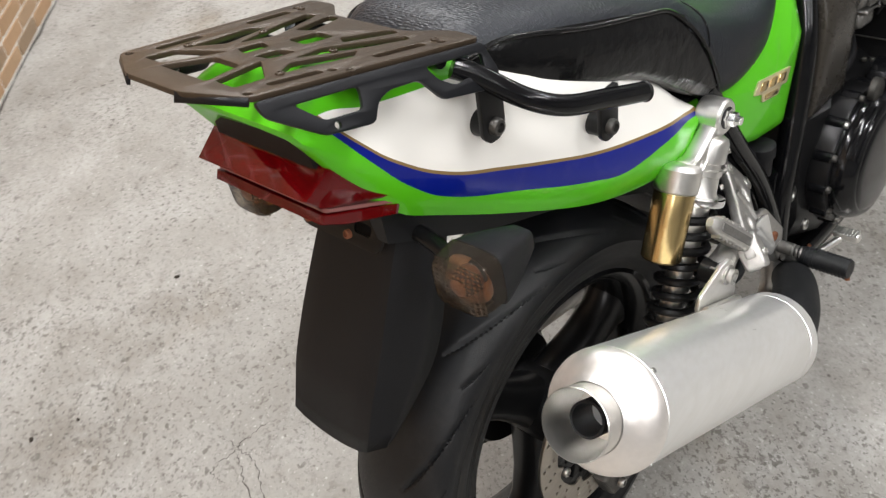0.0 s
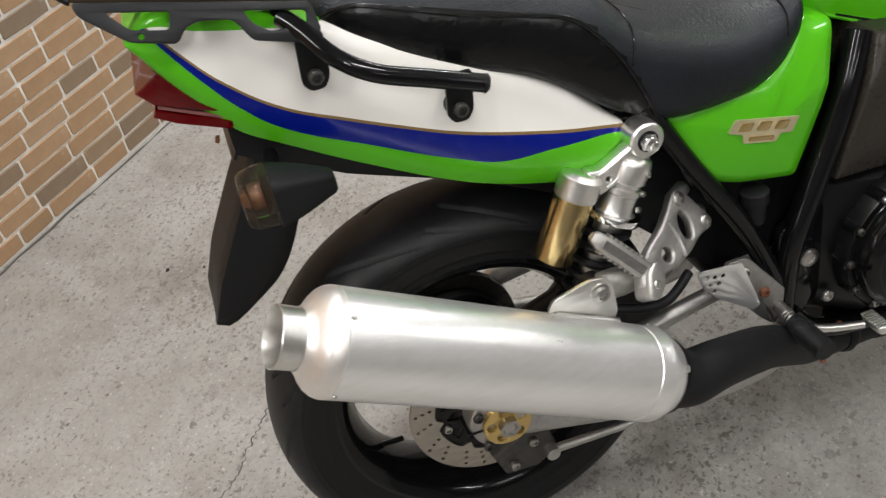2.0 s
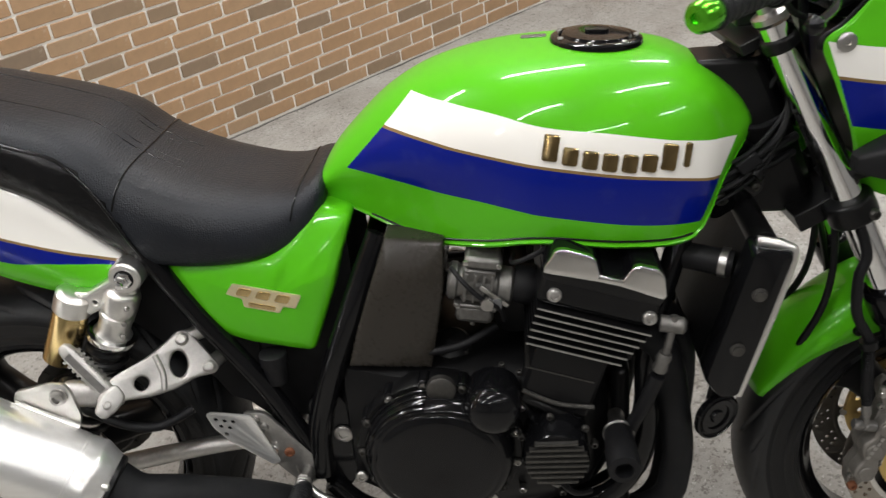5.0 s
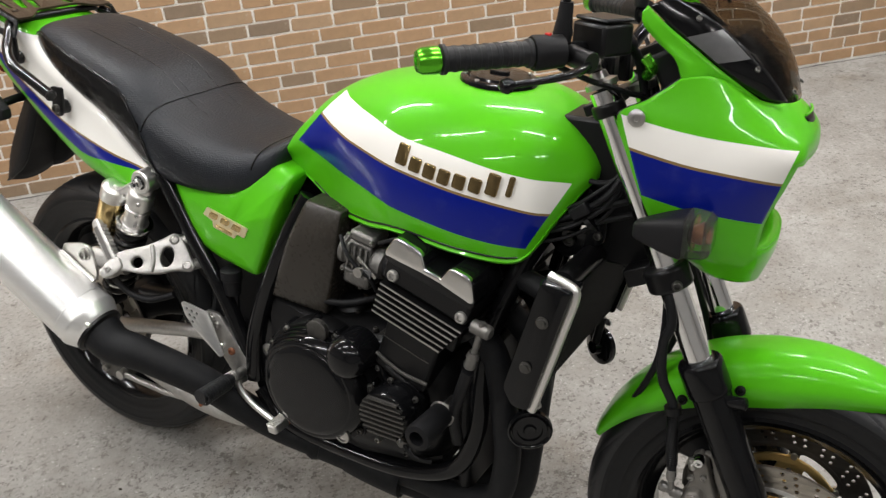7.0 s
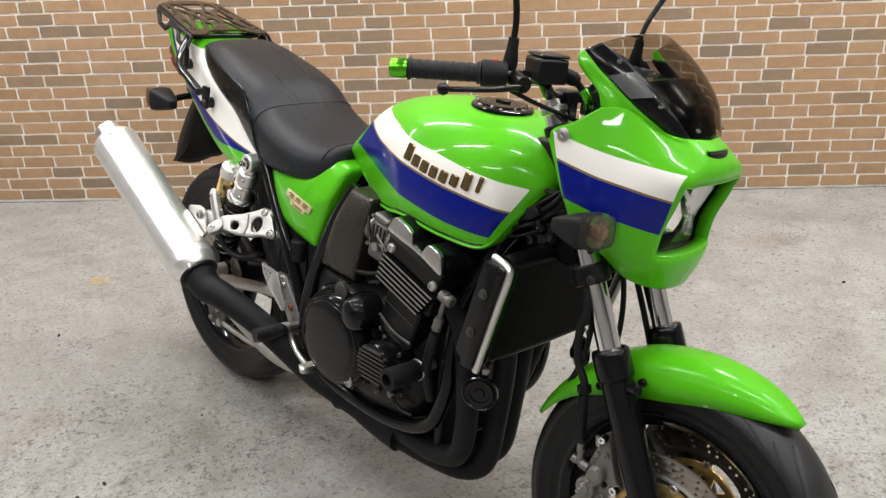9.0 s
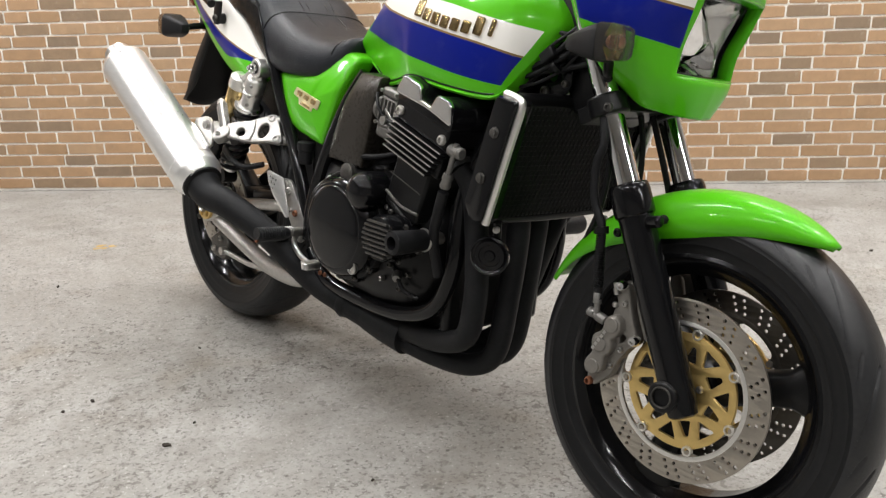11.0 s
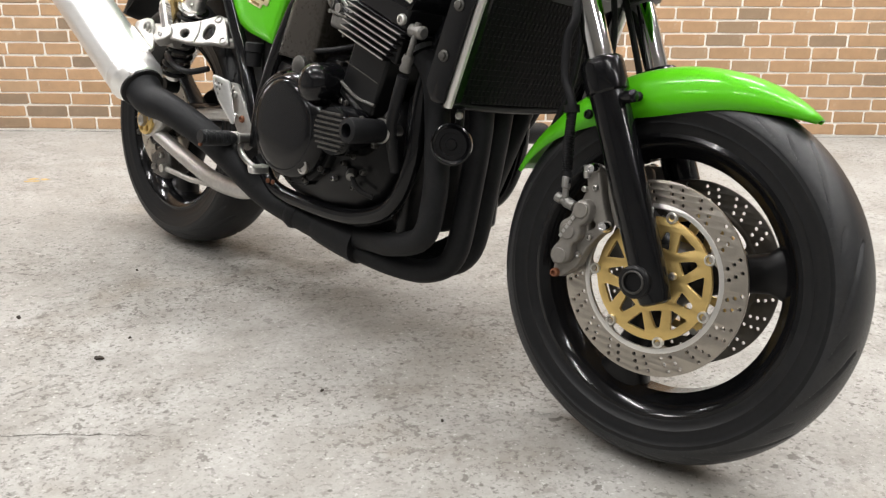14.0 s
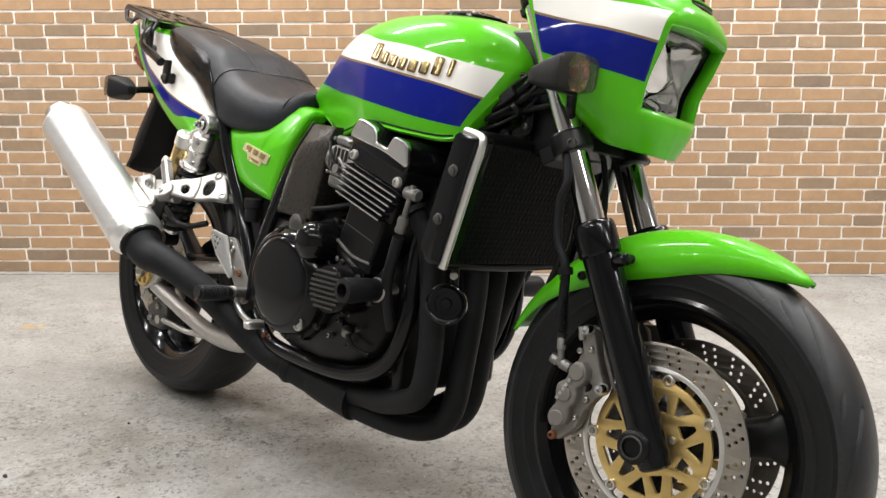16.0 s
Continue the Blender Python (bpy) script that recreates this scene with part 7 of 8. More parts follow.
# -- handlebar --
bar = part("handlebar", tube([(1.062, -0.26, 1.048), (1.10, -0.215, 1.050), (1.125, -0.15, 1.045), (1.115, -0.10, 1.015), (1.112, -0.05, 1.008), (1.112, 0.05, 1.008), (1.115, 0.10, 1.015), (1.125, 0.15, 1.045), (1.10, 0.215, 1.050), (1.062, 0.26, 1.048)], 0.011, 16), "black", bike, "black handlebar with controls and green bar ends", m=STEER)
for sgn in (-1, 1):
    a, b = Vector((1.072, sgn * 0.250, 1.050)), Vector((0.985, sgn * 0.335, 1.046))
    d = (b - a).normalized()
    part("grip", lathe([(0, 0.019), (0.004, 0.0185), (0.006, 0.0156), (0.112, 0.0156), (0.114, 0.019), (0.119, 0.019), (0.121, 0.015)], a, b, 24), "rubber", bar, "ribbed black rubber grip")
    bm = bmesh.new()
    for k in range(7):
        q = a + d * (0.014 + 0.014 * k)
        lathe([(0, 0.0155), (0.001, 0.0165), (0.006, 0.0165), (0.007, 0.0155)], q, q + d, 18, bm, cap=False)
    part("grip_ribs", bm, "rubber", bar, kind="stuff")
    part("bar_end", lathe([(0, 0.012), (0.002, 0.0165), (0.006, 0.0175), (0.024, 0.0165), (0.030, 0.013), (0.031, 0.006), (0.026, 0.005), (0.026, 0.0005)], a + d * 0.120, b + d, 24), "anod_green", bar, "anodised green bar end")
    sw = a - d * 0.024
    part("switch_box", lathe([(-0.022, 0.016), (-0.020, 0.021), (0.018, 0.023), (0.022, 0.021)], sw, sw + d, 20), "plastic", bar)
    part("button", block(-0.004, 0.004, -0.004, 0.004, 0, 0.004, None, Matrix.Translation(sw + Vector((0, 0, 0.020)))), "red_paint" if sgn < 0 else "satin_black", bar, bevel=0.001)
    part("lever_perch", tube([(1.11, sgn * 0.205, 1.046), (1.145, sgn * 0.222, 1.040)], 0.014, 14, smooth=0), "satin_black", bar)
    part("lever", tube([(1.135, sgn * 0.205, 1.038), (1.142, sgn * 0.24, 1.036), (1.125, sgn * 0.29, 1.032), (1.085, sgn * 0.345, 1.028)], [0.007, 0.006, 0.005, 0.0045], 10), "black", bar, "black hand lever")
    part("lever_ball", lathe([(-0.010, 0.003), (-0.007, 0.008), (0, 0.0105), (0.007, 0.008), (0.010, 0.003)], (1.082, sgn * 0.349, 1.028), (1.0, sgn * 0.42, 1.02), 16), "black", bar)
    part("lever_pivot", bolt((1.14, sgn * 0.21, 1.046), (0, 0, 1), 0.009, 0.007), "chrome", bar)
    if sgn < 0:
        part("master_cylinder", block(-0.030, 0.030, -0.030, 0.026, -0.012, 0.030, None, Matrix.Translation((1.138, sgn * 0.152, 1.054)) @ Matrix.Rotation(sgn * 0.5, 4, "Z")), "satin_black", bar, "black brake fluid reservoir", bevel=0.005)
        part("reservoir_lid", block(-0.030, 0.030, -0.026, 0.026, 0.0, 0.006, None, Matrix.Translation((1.138, sgn * 0.152, 1.085)) @ Matrix.Rotation(sgn * 0.5, 4, "Z")), "satin_black", bar, bevel=0.003)
    part("brake_union", lathe([(0, 0.012), (0.022, 0.013), (0.030, 0.010)], (1.150, sgn * 0.118, 1.058), (1.165, sgn * 0.09, 1.045), 14), "plastic", bar)
    part("hose_run", tube([(1.160, sgn * 0.105, 1.052), (1.172, sgn * 0.075, 1.02), (1.185, sgn * 0.06, 0.95), (1.20, sgn * 0.05, 0.86)], 0.0065, 10), "plastic", bar)
    part("cable", tube([(1.10, sgn * 0.215, 1.03), (1.13, sgn * 0.16, 1.005), (1.165, sgn * 0.11, 0.985), (1.19, sgn * 0.06, 0.96), (1.15, sgn * 0.04, 0.88)], 0.004, 8), "plastic", bar)
    part("bar_clamp", block(-0.018, 0.018, -0.015, 0.015, -0.035, 0.018, None, Matrix.Translation((1.114, sgn * 0.045, 1.005))), "satin_black", bar, bevel=0.004)
    stem = part("mirror_boot", lathe([(0, 0.012), (0.01, 0.013), (0.03, 0.010), (0.05, 0.009)], (1.098, sgn * 0.205, 1.062), (1.105, sgn * 0.208, 1.15), 16), "plastic", bar)
    part("mirror_stem", tube([(1.10, sgn * 0.206, 1.10), (1.106, sgn * 0.212, 1.14), (1.118, sgn * 0.24, 1.19), (1.130, sgn * 0.275, 1.225)], 0.0055, 10), "satin_black", bar)
    rings = [[(1.128 + dx, sgn * (0.305 + 0.062 * k * math.copysign(abs(math.cos(t)) ** 0.7, math.cos(t))), 1.245 + 0.036 * k * math.copysign(abs(math.sin(t)) ** 0.7, math.sin(t))) for t in (2 * math.pi * q / 24 for q in range(24))] for dx, k in ((-0.006, 0.96), (-0.004, 1.0), (0.006, 0.97), (0.018, 0.75), (0.024, 0.35))]
    part("mirror_shell", loft(rings), "plastic", bar, "black rear-view mirror")
    part("mirror_glass", loft([[(1.1195 + dx, sgn * (0.305 + 0.057 * math.copysign(abs(math.cos(t)) ** 0.7, math.cos(t))), 1.245 + 0.032 * math.copysign(abs(math.sin(t)) ** 0.7, math.sin(t))) for t in (2 * math.pi * q / 24 for q in range(24))] for dx in (0.0, 0.0015)]), "mirror", bar)
part("ignition", lathe([(0, 0.020), (0.012, 0.020), (0.014, 0.012), (0.014, 0.0005)], (1.165, 0, 0.968), (1.13, 0, 1.05), 20), "steel", bar)
inst = part("instruments", block(-0.02, 0.035, -0.085, 0.085, -0.03, 0.03, None, Matrix.Translation((1.215, 0, 1.015)) @ Matrix.Rotation(radians(-30), 4, "Y")), "plastic", bike, "black twin-dial instrument cluster", bevel=0.008, m=STEER)
for sgn in (-1, 1):
    p = Vector((1.20, sgn * 0.042, 1.045))
    part("dial", lathe([(-0.03, 0.034), (0.004, 0.040), (0.008, 0.038), (0.006, 0.034), (0.006, 0.0005)], p, p + Vector((-0.45, 0, 0.85)), 28), "satin_black", inst)
part("green_clip", tube([(1.185, -0.080, 1.005), (1.195, -0.100, 1.02), (1.185, -0.105, 1.035)], 0.008, 10), "anod_green", inst)

# -- headlight cowl --
COWL = [  # rows from the chin up to the screen, each from the rear edge round to the middle
    [(1.262, -0.078, 0.752), (1.300, -0.080, 0.730), (1.340, -0.074, 0.722), (1.366, -0.045, 0.718), (1.372, 0, 0.716)],
    [(1.236, -0.130, 0.796), (1.300, -0.122, 0.776), (1.358, -0.100, 0.766), (1.380, -0.060, 0.763), (1.386, 0, 0.762)],
    [(1.214, -0.160, 0.852), (1.300, -0.144, 0.838), (1.366, -0.104, 0.828), (1.384, -0.062, 0.824), (1.390, 0, 0.822)],
    [(1.188, -0.165, 0.914), (1.300, -0.150, 0.895), (1.385, -0.108, 0.884), (1.402, -0.062, 0.882), (1.408, 0, 0.880)],
    [(1.170, -0.163, 0.964), (1.300, -0.142, 0.945), (1.394, -0.108, 0.928), (1.412, -0.062, 0.930), (1.418, 0, 0.931)],
    [(1.206, -0.150, 0.988), (1.295, -0.128, 0.986), (1.366, -0.092, 0.964), (1.396, -0.050, 0.960), (1.404, 0, 0.958)],
    [(1.243, -0.135, 1.017), (1.285, -0.118, 1.020), (1.338, -0.082, 0.990), (1.368, -0.045, 0.983), (1.382, 0, 0.980)],
]


def dense(rows, n, across_n):
    cols = [spline(r, across_n) for r in rows]
    return [list(r) for r in zip(*[spline(c, n) for c in zip(*cols)])]


G = dense(COWL, 6, 6)
bm = bmesh.new()
for mir in (1, -1):
    vs = [[bm.verts.new((p.x, p.y * mir, p.z)) for p in r] for r in G]
    for i in range(len(vs) - 1):
        for j in range(len(vs[0]) - 1):
            if 8 <= i < 22 and j >= 13:
                continue
            bm.faces.new((vs[i][j], vs[i][j + 1], vs[i + 1][j + 1], vs[i + 1][j]))
bmesh.ops.remove_doubles(bm, verts=bm.verts, dist=0.0004)
cowl = shelled(part("headlight_cowl", bm, "cowl", bike, "lime cowl with white and blue bands", m=STEER, sharp=50), 0.003)
EDGE = spline([(1.243, -0.135, 1.017), (1.230, -0.131, 1.042), (1.205, -0.129, 1.060), (1.184, -0.129, 1.080), (1.180, -0.127, 1.096)], 5)
LIP = spline([(1.338, -0.083, 0.990), (1.302, -0.108, 1.018), (1.258, -0.119, 1.051), (1.218, -0.124, 1.079), (1.186, -0.124, 1.105)], 5)
for sgn in (1, -1):
    bm = loft([[tuple(a.lerp(b, k / 4) * 1.0) for k in range(5)] for a, b in zip(EDGE, LIP)], close=False)
    for v in bm.verts:
        v.co.y *= sgn
    shelled(part("cowl_wing", bm, "green", cowl), 0.003)
    bm = loft([[tuple(a.lerp(b, 1.16 * k / 4) + Vector((-0.002, 0.008, 0.001))) for k in range(5)] for a, b in list(zip(EDGE, LIP))[:-4]], close=False)
    for v in bm.verts:
        v.co.y *= sgn
    shelled(part("wing_liner", bm, "satin_black", cowl, "black inner lining"), 0.001)
    part("cowl_bolt", lathe([(0, 0.012), (0.003, 0.012), (0.005, 0.008), (0.005, 0.004), (0.003, 0.0035), (0.003, 0.0005)], (1.196, -sgn * 0.162, 0.964), (1.196, -sgn, 0.97), 20), "steel", cowl)
bm = bmesh.new()
for mir in (1, -1):
    vs = [[bm.verts.new((p.x - 0.005, p.y * mir * 0.93, p.z - 0.002)) for p in r] for r in G[23:]]
    for i in range(len(vs) - 1):
        for j in range(len(vs[0]) - 1):
            bm.faces.new((vs[i][j], vs[i][j + 1], vs[i + 1][j + 1], vs[i + 1][j]))
shelled(part("cowl_liner", bm, "satin_black", cowl, "black inner lining"), 0.001)
# inner return of the lamp opening, and the lamp in it
ring = []
for mir in (1, -1):
    hole = [G[8][j] for j in range(len(G[0]) - 1, 12, -1)] + [G[i][13] for i in range(9, 22)] + [G[22][j] for j in range(13, len(G[0]))]
    hole = [Vector((p.x, p.y * mir, p.z)) for p in hole]
    ring += hole[:-1] if mir == 1 else hole[::-1][:-1]
c = sum(ring, Vector()) / len(ring)
depth = [(0.024, 0.955), (0.026, 0.90), (0.050, 0.87)]
hood = [(0.0, 1.0), (0.010, 0.985), (0.025, 0.955)]
shelled(part("lamp_hood", loft([[Vector((p.x - d, c.y + (p.y - c.y) * s, c.z + (p.z - c.z) * s)) for p in ring] for d, s in hood], cap=False), "green", cowl), 0.002)
shelled(part("lamp_rim", loft([[Vector((p.x - d, c.y + (p.y - c.y) * s, c.z + (p.z - c.z) * s)) for p in ring] for d, s in depth], cap=False), "black", cowl), 0.002)
lamp_unit = part("headlight", loft([[Vector((c.x + (p.x - c.x) * s - 0.031 + 0.012 * (1 - s * s), c.y + (p.y - c.y) * s * 0.905, c.z + (p.z - c.z) * s * 0.905)) for p in ring] for s in (1.0, 0.8, 0.55, 0.3, 0.05)]), "clear", cowl, "clear headlight glass")
part("reflector_bowl", loft([[Vector((c.x + (p.x - c.x) * s - 0.040 - 0.050 * (1 - s * s), c.y + (p.y - c.y) * s * 0.90, c.z + (p.z - c.z) * s * 0.90)) for p in ring] for s in (1.0, 0.85, 0.65, 0.45, 0.25, 0.08)], cap=False), "mirror", cowl, "faceted chrome reflector")
part("bulb_shield", lathe([(0, 0.012), (0.004, 0.015), (0.014, 0.014), (0.020, 0.008), (0.021, 0.0005)], (1.315, 0, 0.852), (1.40, 0, 0.852), 20), "chrome", cowl)
bm = bmesh.new()
for k in range(-3, 4):
    for j in range(-3, 4):
        x = 1.338 - 0.045 * (1 - (k / 4) ** 2) * (1 - (j / 4) ** 2)
        block(-0.006, 0.0, -0.009, 0.009, -0.006, 0.006, bm, Matrix.Translation((x, k * 0.021, 0.852 + j * 0.0135)) @ Matrix.Rotation(0.35 * j * 0.3, 4, "Y") @ Matrix.Rotation(-0.35 * k * 0.35, 4, "Z"))
part("reflector_facets", bm, "mirror", cowl, kind="stuff")
# the shadow under the slot's lip, laid on as a black strip
slot = [[(1.4052 - 0.6 * (z + dz - 0.958) - 9.0 * y * y / 3, y, z + dz) for y in (-0.038, -0.030, -0.020, -0.010, 0.0, 0.010, 0.020, 0.030, 0.038)] for z, dz in ((0.966, 0.0), (0.961, 0.0), (0.955, 0.0))]
slot[2] = [(x, y * 0.80, z) for x, y, z in slot[2]]
shelled(part("nose_slot", loft(slot, close=False), "satin_black", cowl, "black strip for the shadow under the nose slot's lip"), 0.001)
part("slot_lip", tube([Vector(q) + Vector((0.0005, 0, 0.0015)) for q in slot[0]], 0.0018, 8), "green", cowl, "green lip over the nose slot")
part("cowl_back", loft([[(x, y, z) for y, z in ((-w, z0), (w, z0), (w, z1), (-w, z1))] for x, w, z0, z1 in ((1.25, 0.105, 0.79, 0.95), (1.30, 0.10, 0.80, 0.94))]), "satin_black", cowl, bevel=0.01)
MIDDLE = spline([(1.384, 0, 0.983), (1.368, 0, 1.030), (1.340, 0, 1.070), (1.297, 0, 1.108), (1.246, 0, 1.138)], 6)
FLANK = spline([(1.338, 0.082, 0.991), (1.302, 0.106, 1.018), (1.258, 0.117, 1.051), (1.218, 0.122, 1.079), (1.187, 0.122, 1.103)], 6)
rows = []
for c, e in zip(MIDDLE, FLANK):
    row = []
    for q in range(33):
        a = (-1 + q / 16) * math.pi / 2
        s = (1 - math.cos(a)) ** 1.12
        row.append((c.x + (e.x - c.x) * s, e.y * math.copysign(abs(math.sin(a)) ** 0.94, a), c.z + (e.z - c.z) * s))
    rows.append(row)
last = len(rows) - 1
screen = shelled(part("windscreen", loft(rows, close=False), "screen", cowl, "smoked brown windscreen"), 0.0025)
screen.visible_shadow = False
hood = []
for i in range(0, 14):
    s = 0.05 + 0.12 * (i / 13) ** 2
    hood.append([Vector(q).lerp(Vector((1.19, 0, q[2] - 0.03)), s) for q in rows[i][1:32]])
for s, dz in ((0.5, 0.006), (0.8, 0.0)):
    hood.append([Vector(q).lerp(Vector((1.19, 0, q[2] - 0.03)), s) + Vector((0, 0, dz)) for q in rows[13][1:32]])
shelled(part("inner_hood", loft(hood, close=False), "black", cowl, "black inner hood under the windscreen"), 0.002)
for lo in (0,):
    out = -0.0016 if lo == 0 else 0.0016
    strip = []
    for i, r in enumerate(rows):
        n = lerp_at([(0, 8), (0.25, 6.5), (0.7, 5.5), (1, 4)] if lo == 0 else [(0, 2.5), (0.3, 1.6), (1, 1)], i / last)
        w = [Vector(r[int(f)]).lerp(Vector(r[min(int(f) + 1, 32)]), f - int(f)) for f in ((n * k / 8 if lo == 0 else 32 - n * k / 8) for k in range(9))]
        strip.append([p + Vector((0.0012, out * 0.7, 0.0012)) for p in w])
    shelled(part("screen_border", loft(strip, close=False), "black", cowl, "black border along the windscreen"), 0.001)
for i, j in ((18, 4), (7, 5), (2, 11), (2, 21), (7, 27), (18, 28)):
    p = Vector(rows[i][j])
    n = Vector((0.5, (j - 16) / 16, 0.6)).normalized()
    part("screen_bolt", bolt(p + n * 0.002, n, 0.0042, 0.0025), "dull_cast", cowl)
strip = [[Vector(rows[i][j]) + Vector((0.003, -0.003, 0.003)) for j in (0, 1, 2, 3, 4, 5)] for i in (9, 10, 11, 12, 13, 14, 15)]
part("screen_sticker", loft(strip, close=False), "sticker", cowl, "grey warning sticker with tiny print")
for k in range(4):
    a, b = (Vector(rows[i][2]).lerp(Vector(rows[i][5]), 0.2 + 0.2 * k) + Vector((0.0034, -0.0034, 0.0034)) for i in (9, 15))
    part("print_line", tube([a.lerp(b, 0.10), a.lerp(b, 0.86 - 0.07 * (k % 2))], 0.00028, 6, smooth=0), "satin_black", cowl)

# ---- marks and litter on the floor ----
def crack(name, points, width, seed):
    """A jagged hairline crack, as a thin sunk ribbon of dirt."""
    r = random.Random(seed)
    line = spline([(x, y, 0) for x, y in points], 14)
    left, right = [], []
    for k, p in enumerate(line):
        d = (line[min(k + 1, len(line) - 1)] - line[max(k - 1, 0)]).normalized()
        n = Vector((-d.y, d.x, 0))
        w = width * r.uniform(0.25, 1.0) * min(1.0, 4 * min(k, len(line) - 1 - k) / len(line) + 0.15)
        c = p + n * r.uniform(-0.004, 0.004)
        z = floor_z(c.y) + 0.0006
        left.append((c.x + n.x * w, c.y + n.y * w, z))
        right.append((c.x - n.x * w, c.y - n.y * w, z))
    bm = loft([[a, b] for a, b in zip(left, right)], close=False)
    tagged(part(name, bm, "crack"), "dark hairline crack in the concrete floor", "floor crack", "floor cracks", "structure")


crack("floor_crack", [(1.188, 0.763), (1.101, 0.734), (0.978, 0.692), (0.898, 0.675), (0.824, 0.657), (0.72, 0.668)], 0.0017, 3)
crack("floor_crack", [(1.222, 0.80), (1.18, 0.75), (1.146, 0.719), (1.06, 0.70), (1.025, 0.696)], 0.0013, 4)
crack("floor_crack", [(1.25, 0.70), (1.188, 0.763), (1.14, 0.80), (1.112, 0.774)], 0.0011, 5)
crack("floor_crack", [(0.70, -0.792), (0.932, -0.787), (1.125, -0.778), (1.22, -0.785)], 0.0012, 6)
crack("floor_crack", [(0.30, 0.20), (0.40, 0.28), (0.47, 0.38), (0.55, 0.42)], 0.0012, 8)

crack("floor_crack", [(x, 1.566 + 0.003 * math.sin(5 * x)) for x in (-2.8, -2.0, -1.1, -0.3, 0.4, 1.2, 2.0, 2.9, 3.7, 4.6, 5.6)], 0.0055, 9)


def litter(x, y, size, turn, seed):
    """A curled scrap of dried leaf or grit."""
    r = random.Random(seed)
    n = 9
    rim = [(size * r.uniform(0.6, 1.0) * math.cos(2 * math.pi * k / n), size * r.uniform(0.35, 0.6) * math.sin(2 * math.pi * k / n)) for k in range(n)]
    z0 = floor_z(y)
    rings = [[(p * s, q * s, h + 0.12 * size * math.sin(5 * p / size)) for p, q in rim] for s, h in ((1.0, 0.0016), (0.96, 0.0030 + size * 0.15), (0.45, 0.0045 + size * 0.22))]
    bm = loft(rings)
    low = min(v.co.z for v in bm.verts)
    for v in bm.verts:
        v.co.z -= low
    tagged(part("floor_debris", bm, "leaf", m=pose(x, y, z0, 0, 0, turn)), "small dark scrap of dirt lying on the concrete", "debris", "scraps on the floor")


SCRAPS = [(0.989, -0.505, 0.012), (1.46, -0.62, 0.006), (1.69, -0.72, 0.005), (0.74, -0.32, 0.010), (0.69, -0.37, 0.006),
          (1.02, -0.41, 0.005), (0.31, 0.39, 0.008), (0.91, -0.04, 0.005), (1.24, 1.16, 0.008), (1.28, 1.08, 0.005), (1.65, 0.95, 0.007), (2.3, 0.9, 0.008), (2.9, 0.7, 0.009)]
for k, (x, y, size) in enumerate(SCRAPS):
    litter(x, y, size, 47 * k, 20 + k)
rng2 = random.Random(12)
bm = bmesh.new()
for k in range(6):
    a = rng2.uniform(0, 6.28)
    c = Vector((0.283 + rng2.gauss(0, 0.022), 0.785 + rng2.gauss(0, 0.016), 0.0006 + 0.0001 * k))
    vs = [bm.verts.new(c + Vector((math.cos(q * 0.785 + a) * rng2.uniform(0.008, 0.022), math.sin(q * 0.785 + a) * rng2.uniform(0.006, 0.014), 0))) for q in range(8)]
    bm.faces.new(vs)
M["rust_stain"] = surface("yellow_rust_stain", (0.42, 0.30, 0.13), 0.9, vary=0.25)
tagged(part("floor_stain", bm, "rust_stain"), "small yellowish rust stain on the concrete", "floor stain", kind="structure")

# ---- the bricks of the wall: the stretch beside the bike one by one, the rest joined ----
PITCH, JOINT = 0.0509, 0.0070
LENGTHS = (0.098, 0.118, 0.132, 0.146, 0.158, 0.168)


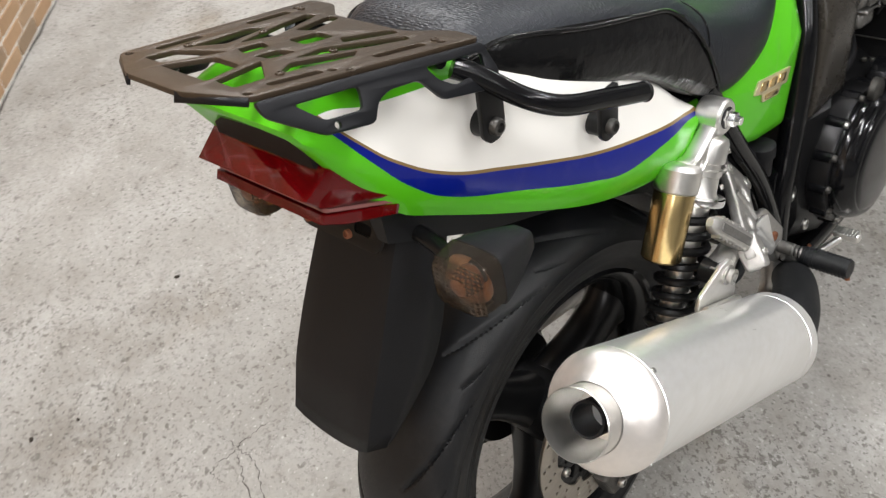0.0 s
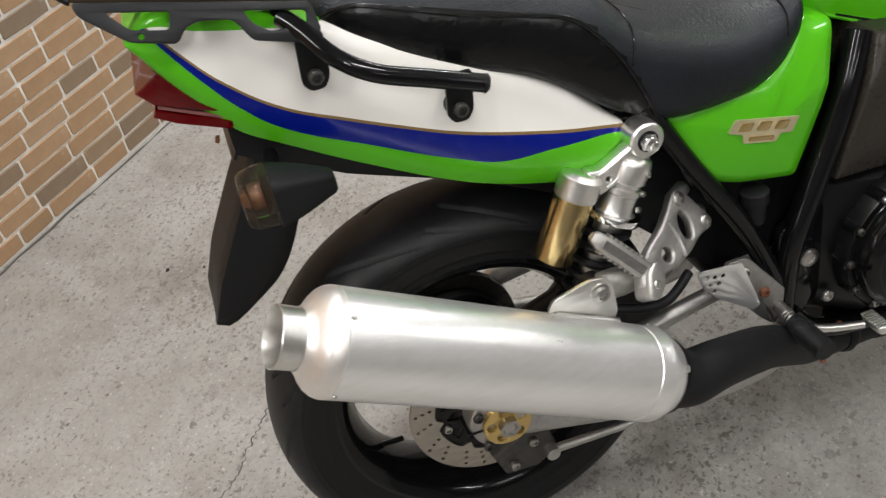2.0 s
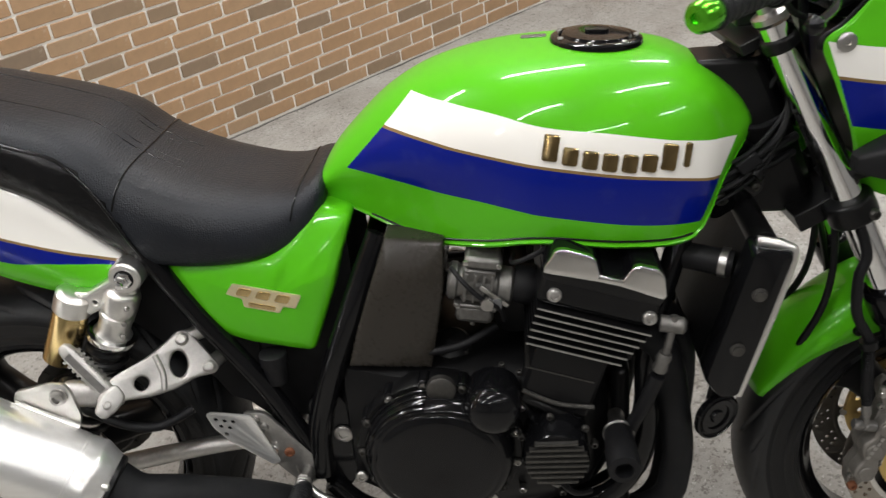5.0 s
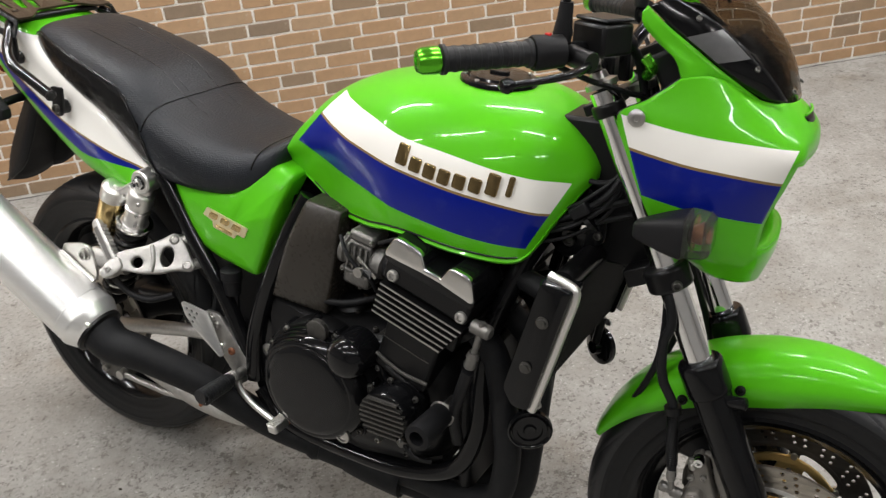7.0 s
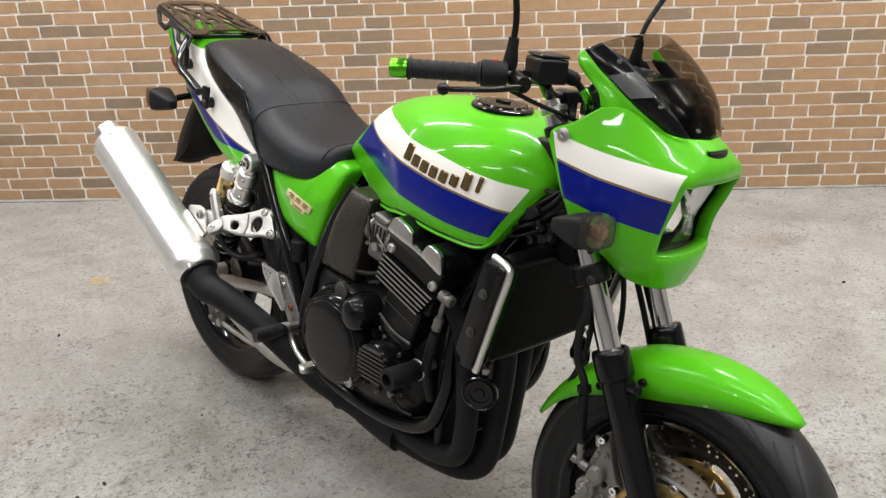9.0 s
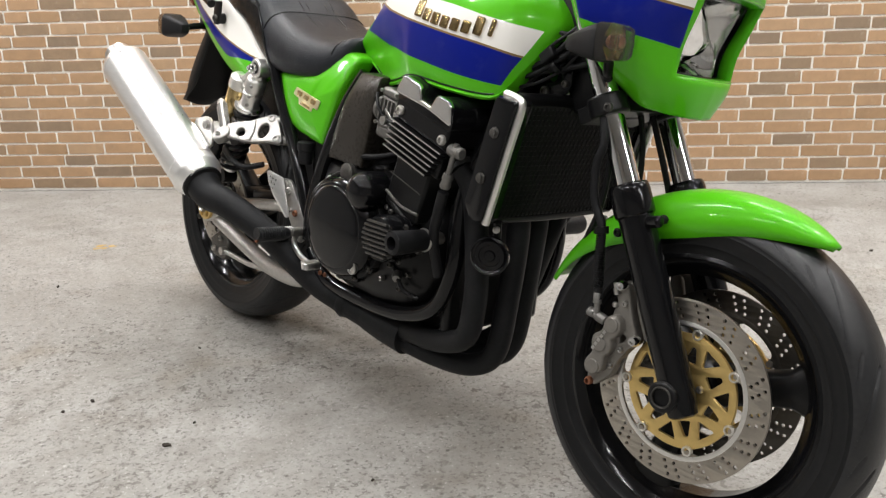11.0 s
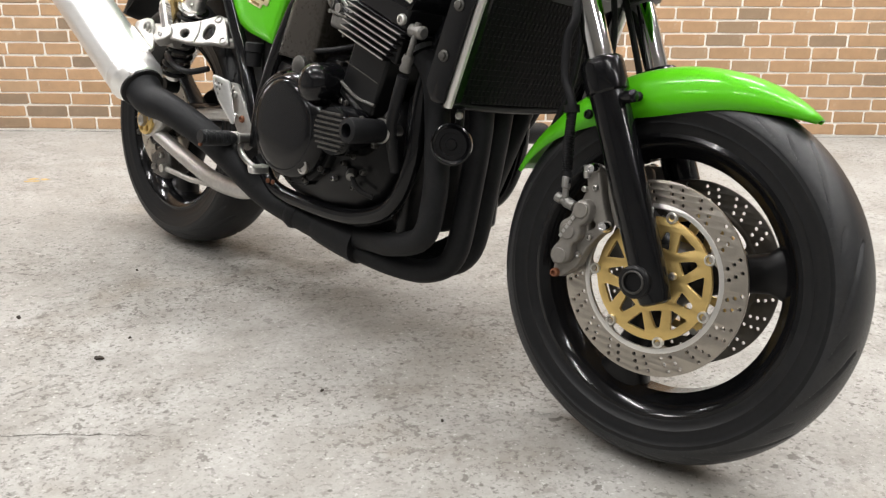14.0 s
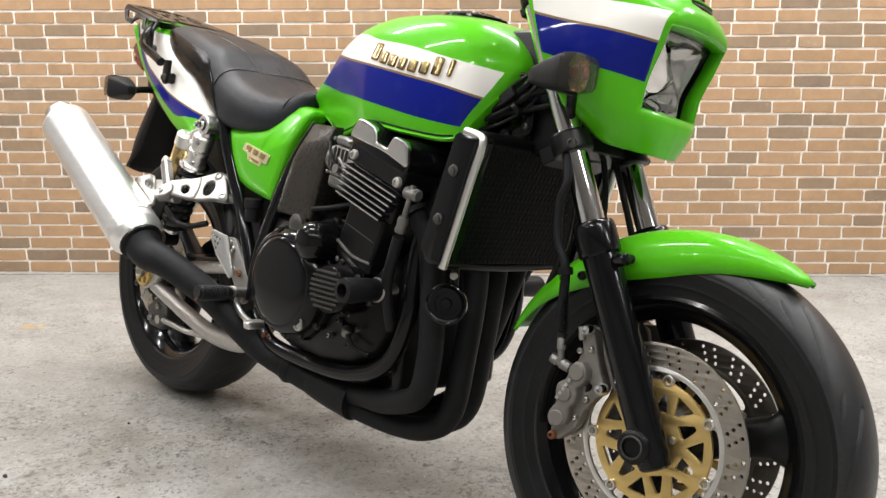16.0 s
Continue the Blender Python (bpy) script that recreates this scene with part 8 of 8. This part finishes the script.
def brick_verts(length, seed, height=PITCH - JOINT, d=0.0034, c=0.0018):
    """A brick face with clipped, slightly uneven edges."""
    r = random.Random(seed)
    x, z, j = length / 2, height / 2, lambda: r.uniform(-0.0013, 0.0009)
    k = r.uniform(0.002, 0.0055)
    rim = [(-x + k, -z - j()), (r.uniform(-0.3, 0.3) * x, -z - j()), (x - k, -z - j()), (x + j(), -z + k), (x + j(), z - k), (x - k, z + j()), (r.uniform(-0.3, 0.3) * x, z + j()), (-x + k, z + j()), (-x - j(), z - k), (-x - j(), -z + k)]
    n = len(rim)
    verts = [(px * s, -y, pz * (1 - (1 - s) * 3)) for y, s in ((0, 1.0), (d - c, 1.0), (d, 1 - c / x)) for px, pz in rim]
    return verts, [(i + q, (i + 1) % n + q, (i + 1) % n + q + n, i + q + n) for q in (0, n) for i in range(n)] + [tuple(2 * n + i for i in range(n))]


brick_mesh = {}
for length in LENGTHS:
    for kind in range(4):
        v, f = brick_verts(length, kind + 10 * length)
        me = bpy.data.meshes.new("brick")
        me.from_pydata(v, [], f)
        me.materials.append(M["brick"])
        brick_mesh[length, kind] = me
rng = random.Random(7)
rest_v, rest_f, picked = [], [], []
for row in range(53):
    z = 0.006 + PITCH * (row + 0.5)
    if z > ROOM_H - 0.03:
        break
    x = ROOM_X0 + rng.uniform(-0.12, 0.0)
    while x < ROOM_X1 + 0.1:
        length = rng.choices(LENGTHS, (0.8, 1.5, 2.5, 3, 2.5, 1.5))[0]
        mid = x + length / 2
        if 0.35 < mid < 3.15 and row < 16:
            picked.append((length, mid, z))
        else:
            v, f = brick_verts(length, rng.random())
            k = len(rest_v)
            dz = rng.uniform(-0.0008, 0.0008)
            rest_v += [(mid + a, WALL_Y + b - 0.0002, z + c + dz) for a, b, c in v]
            rest_f += [tuple(k + i for i in q) for q in f]
        x += length + JOINT
for length, mid, z in picked[:300]:
    ob = new("brick", brick_mesh[length, rng.randrange(4)])
    ob.parent = brick_wall
    ob.matrix_basis = pose(mid, WALL_Y - 0.0002, z + rng.uniform(-0.0008, 0.0008), 0, rng.uniform(-0.25, 0.25), 0)
for length, mid, z in picked[300:]:
    v, f = brick_verts(length, mid)
    k = len(rest_v)
    rest_v += [(mid + a, WALL_Y + b - 0.0002, z + c) for a, b, c in v]
    rest_f += [tuple(k + i for i in q) for q in f]
me = bpy.data.meshes.new("brick_field")
me.from_pydata(rest_v, [], rest_f)
tagged(part("brick_field", me, "brick_rest", brick_wall, sharp=20), "tan and brown bricks in cream mortar", kind="stuff")
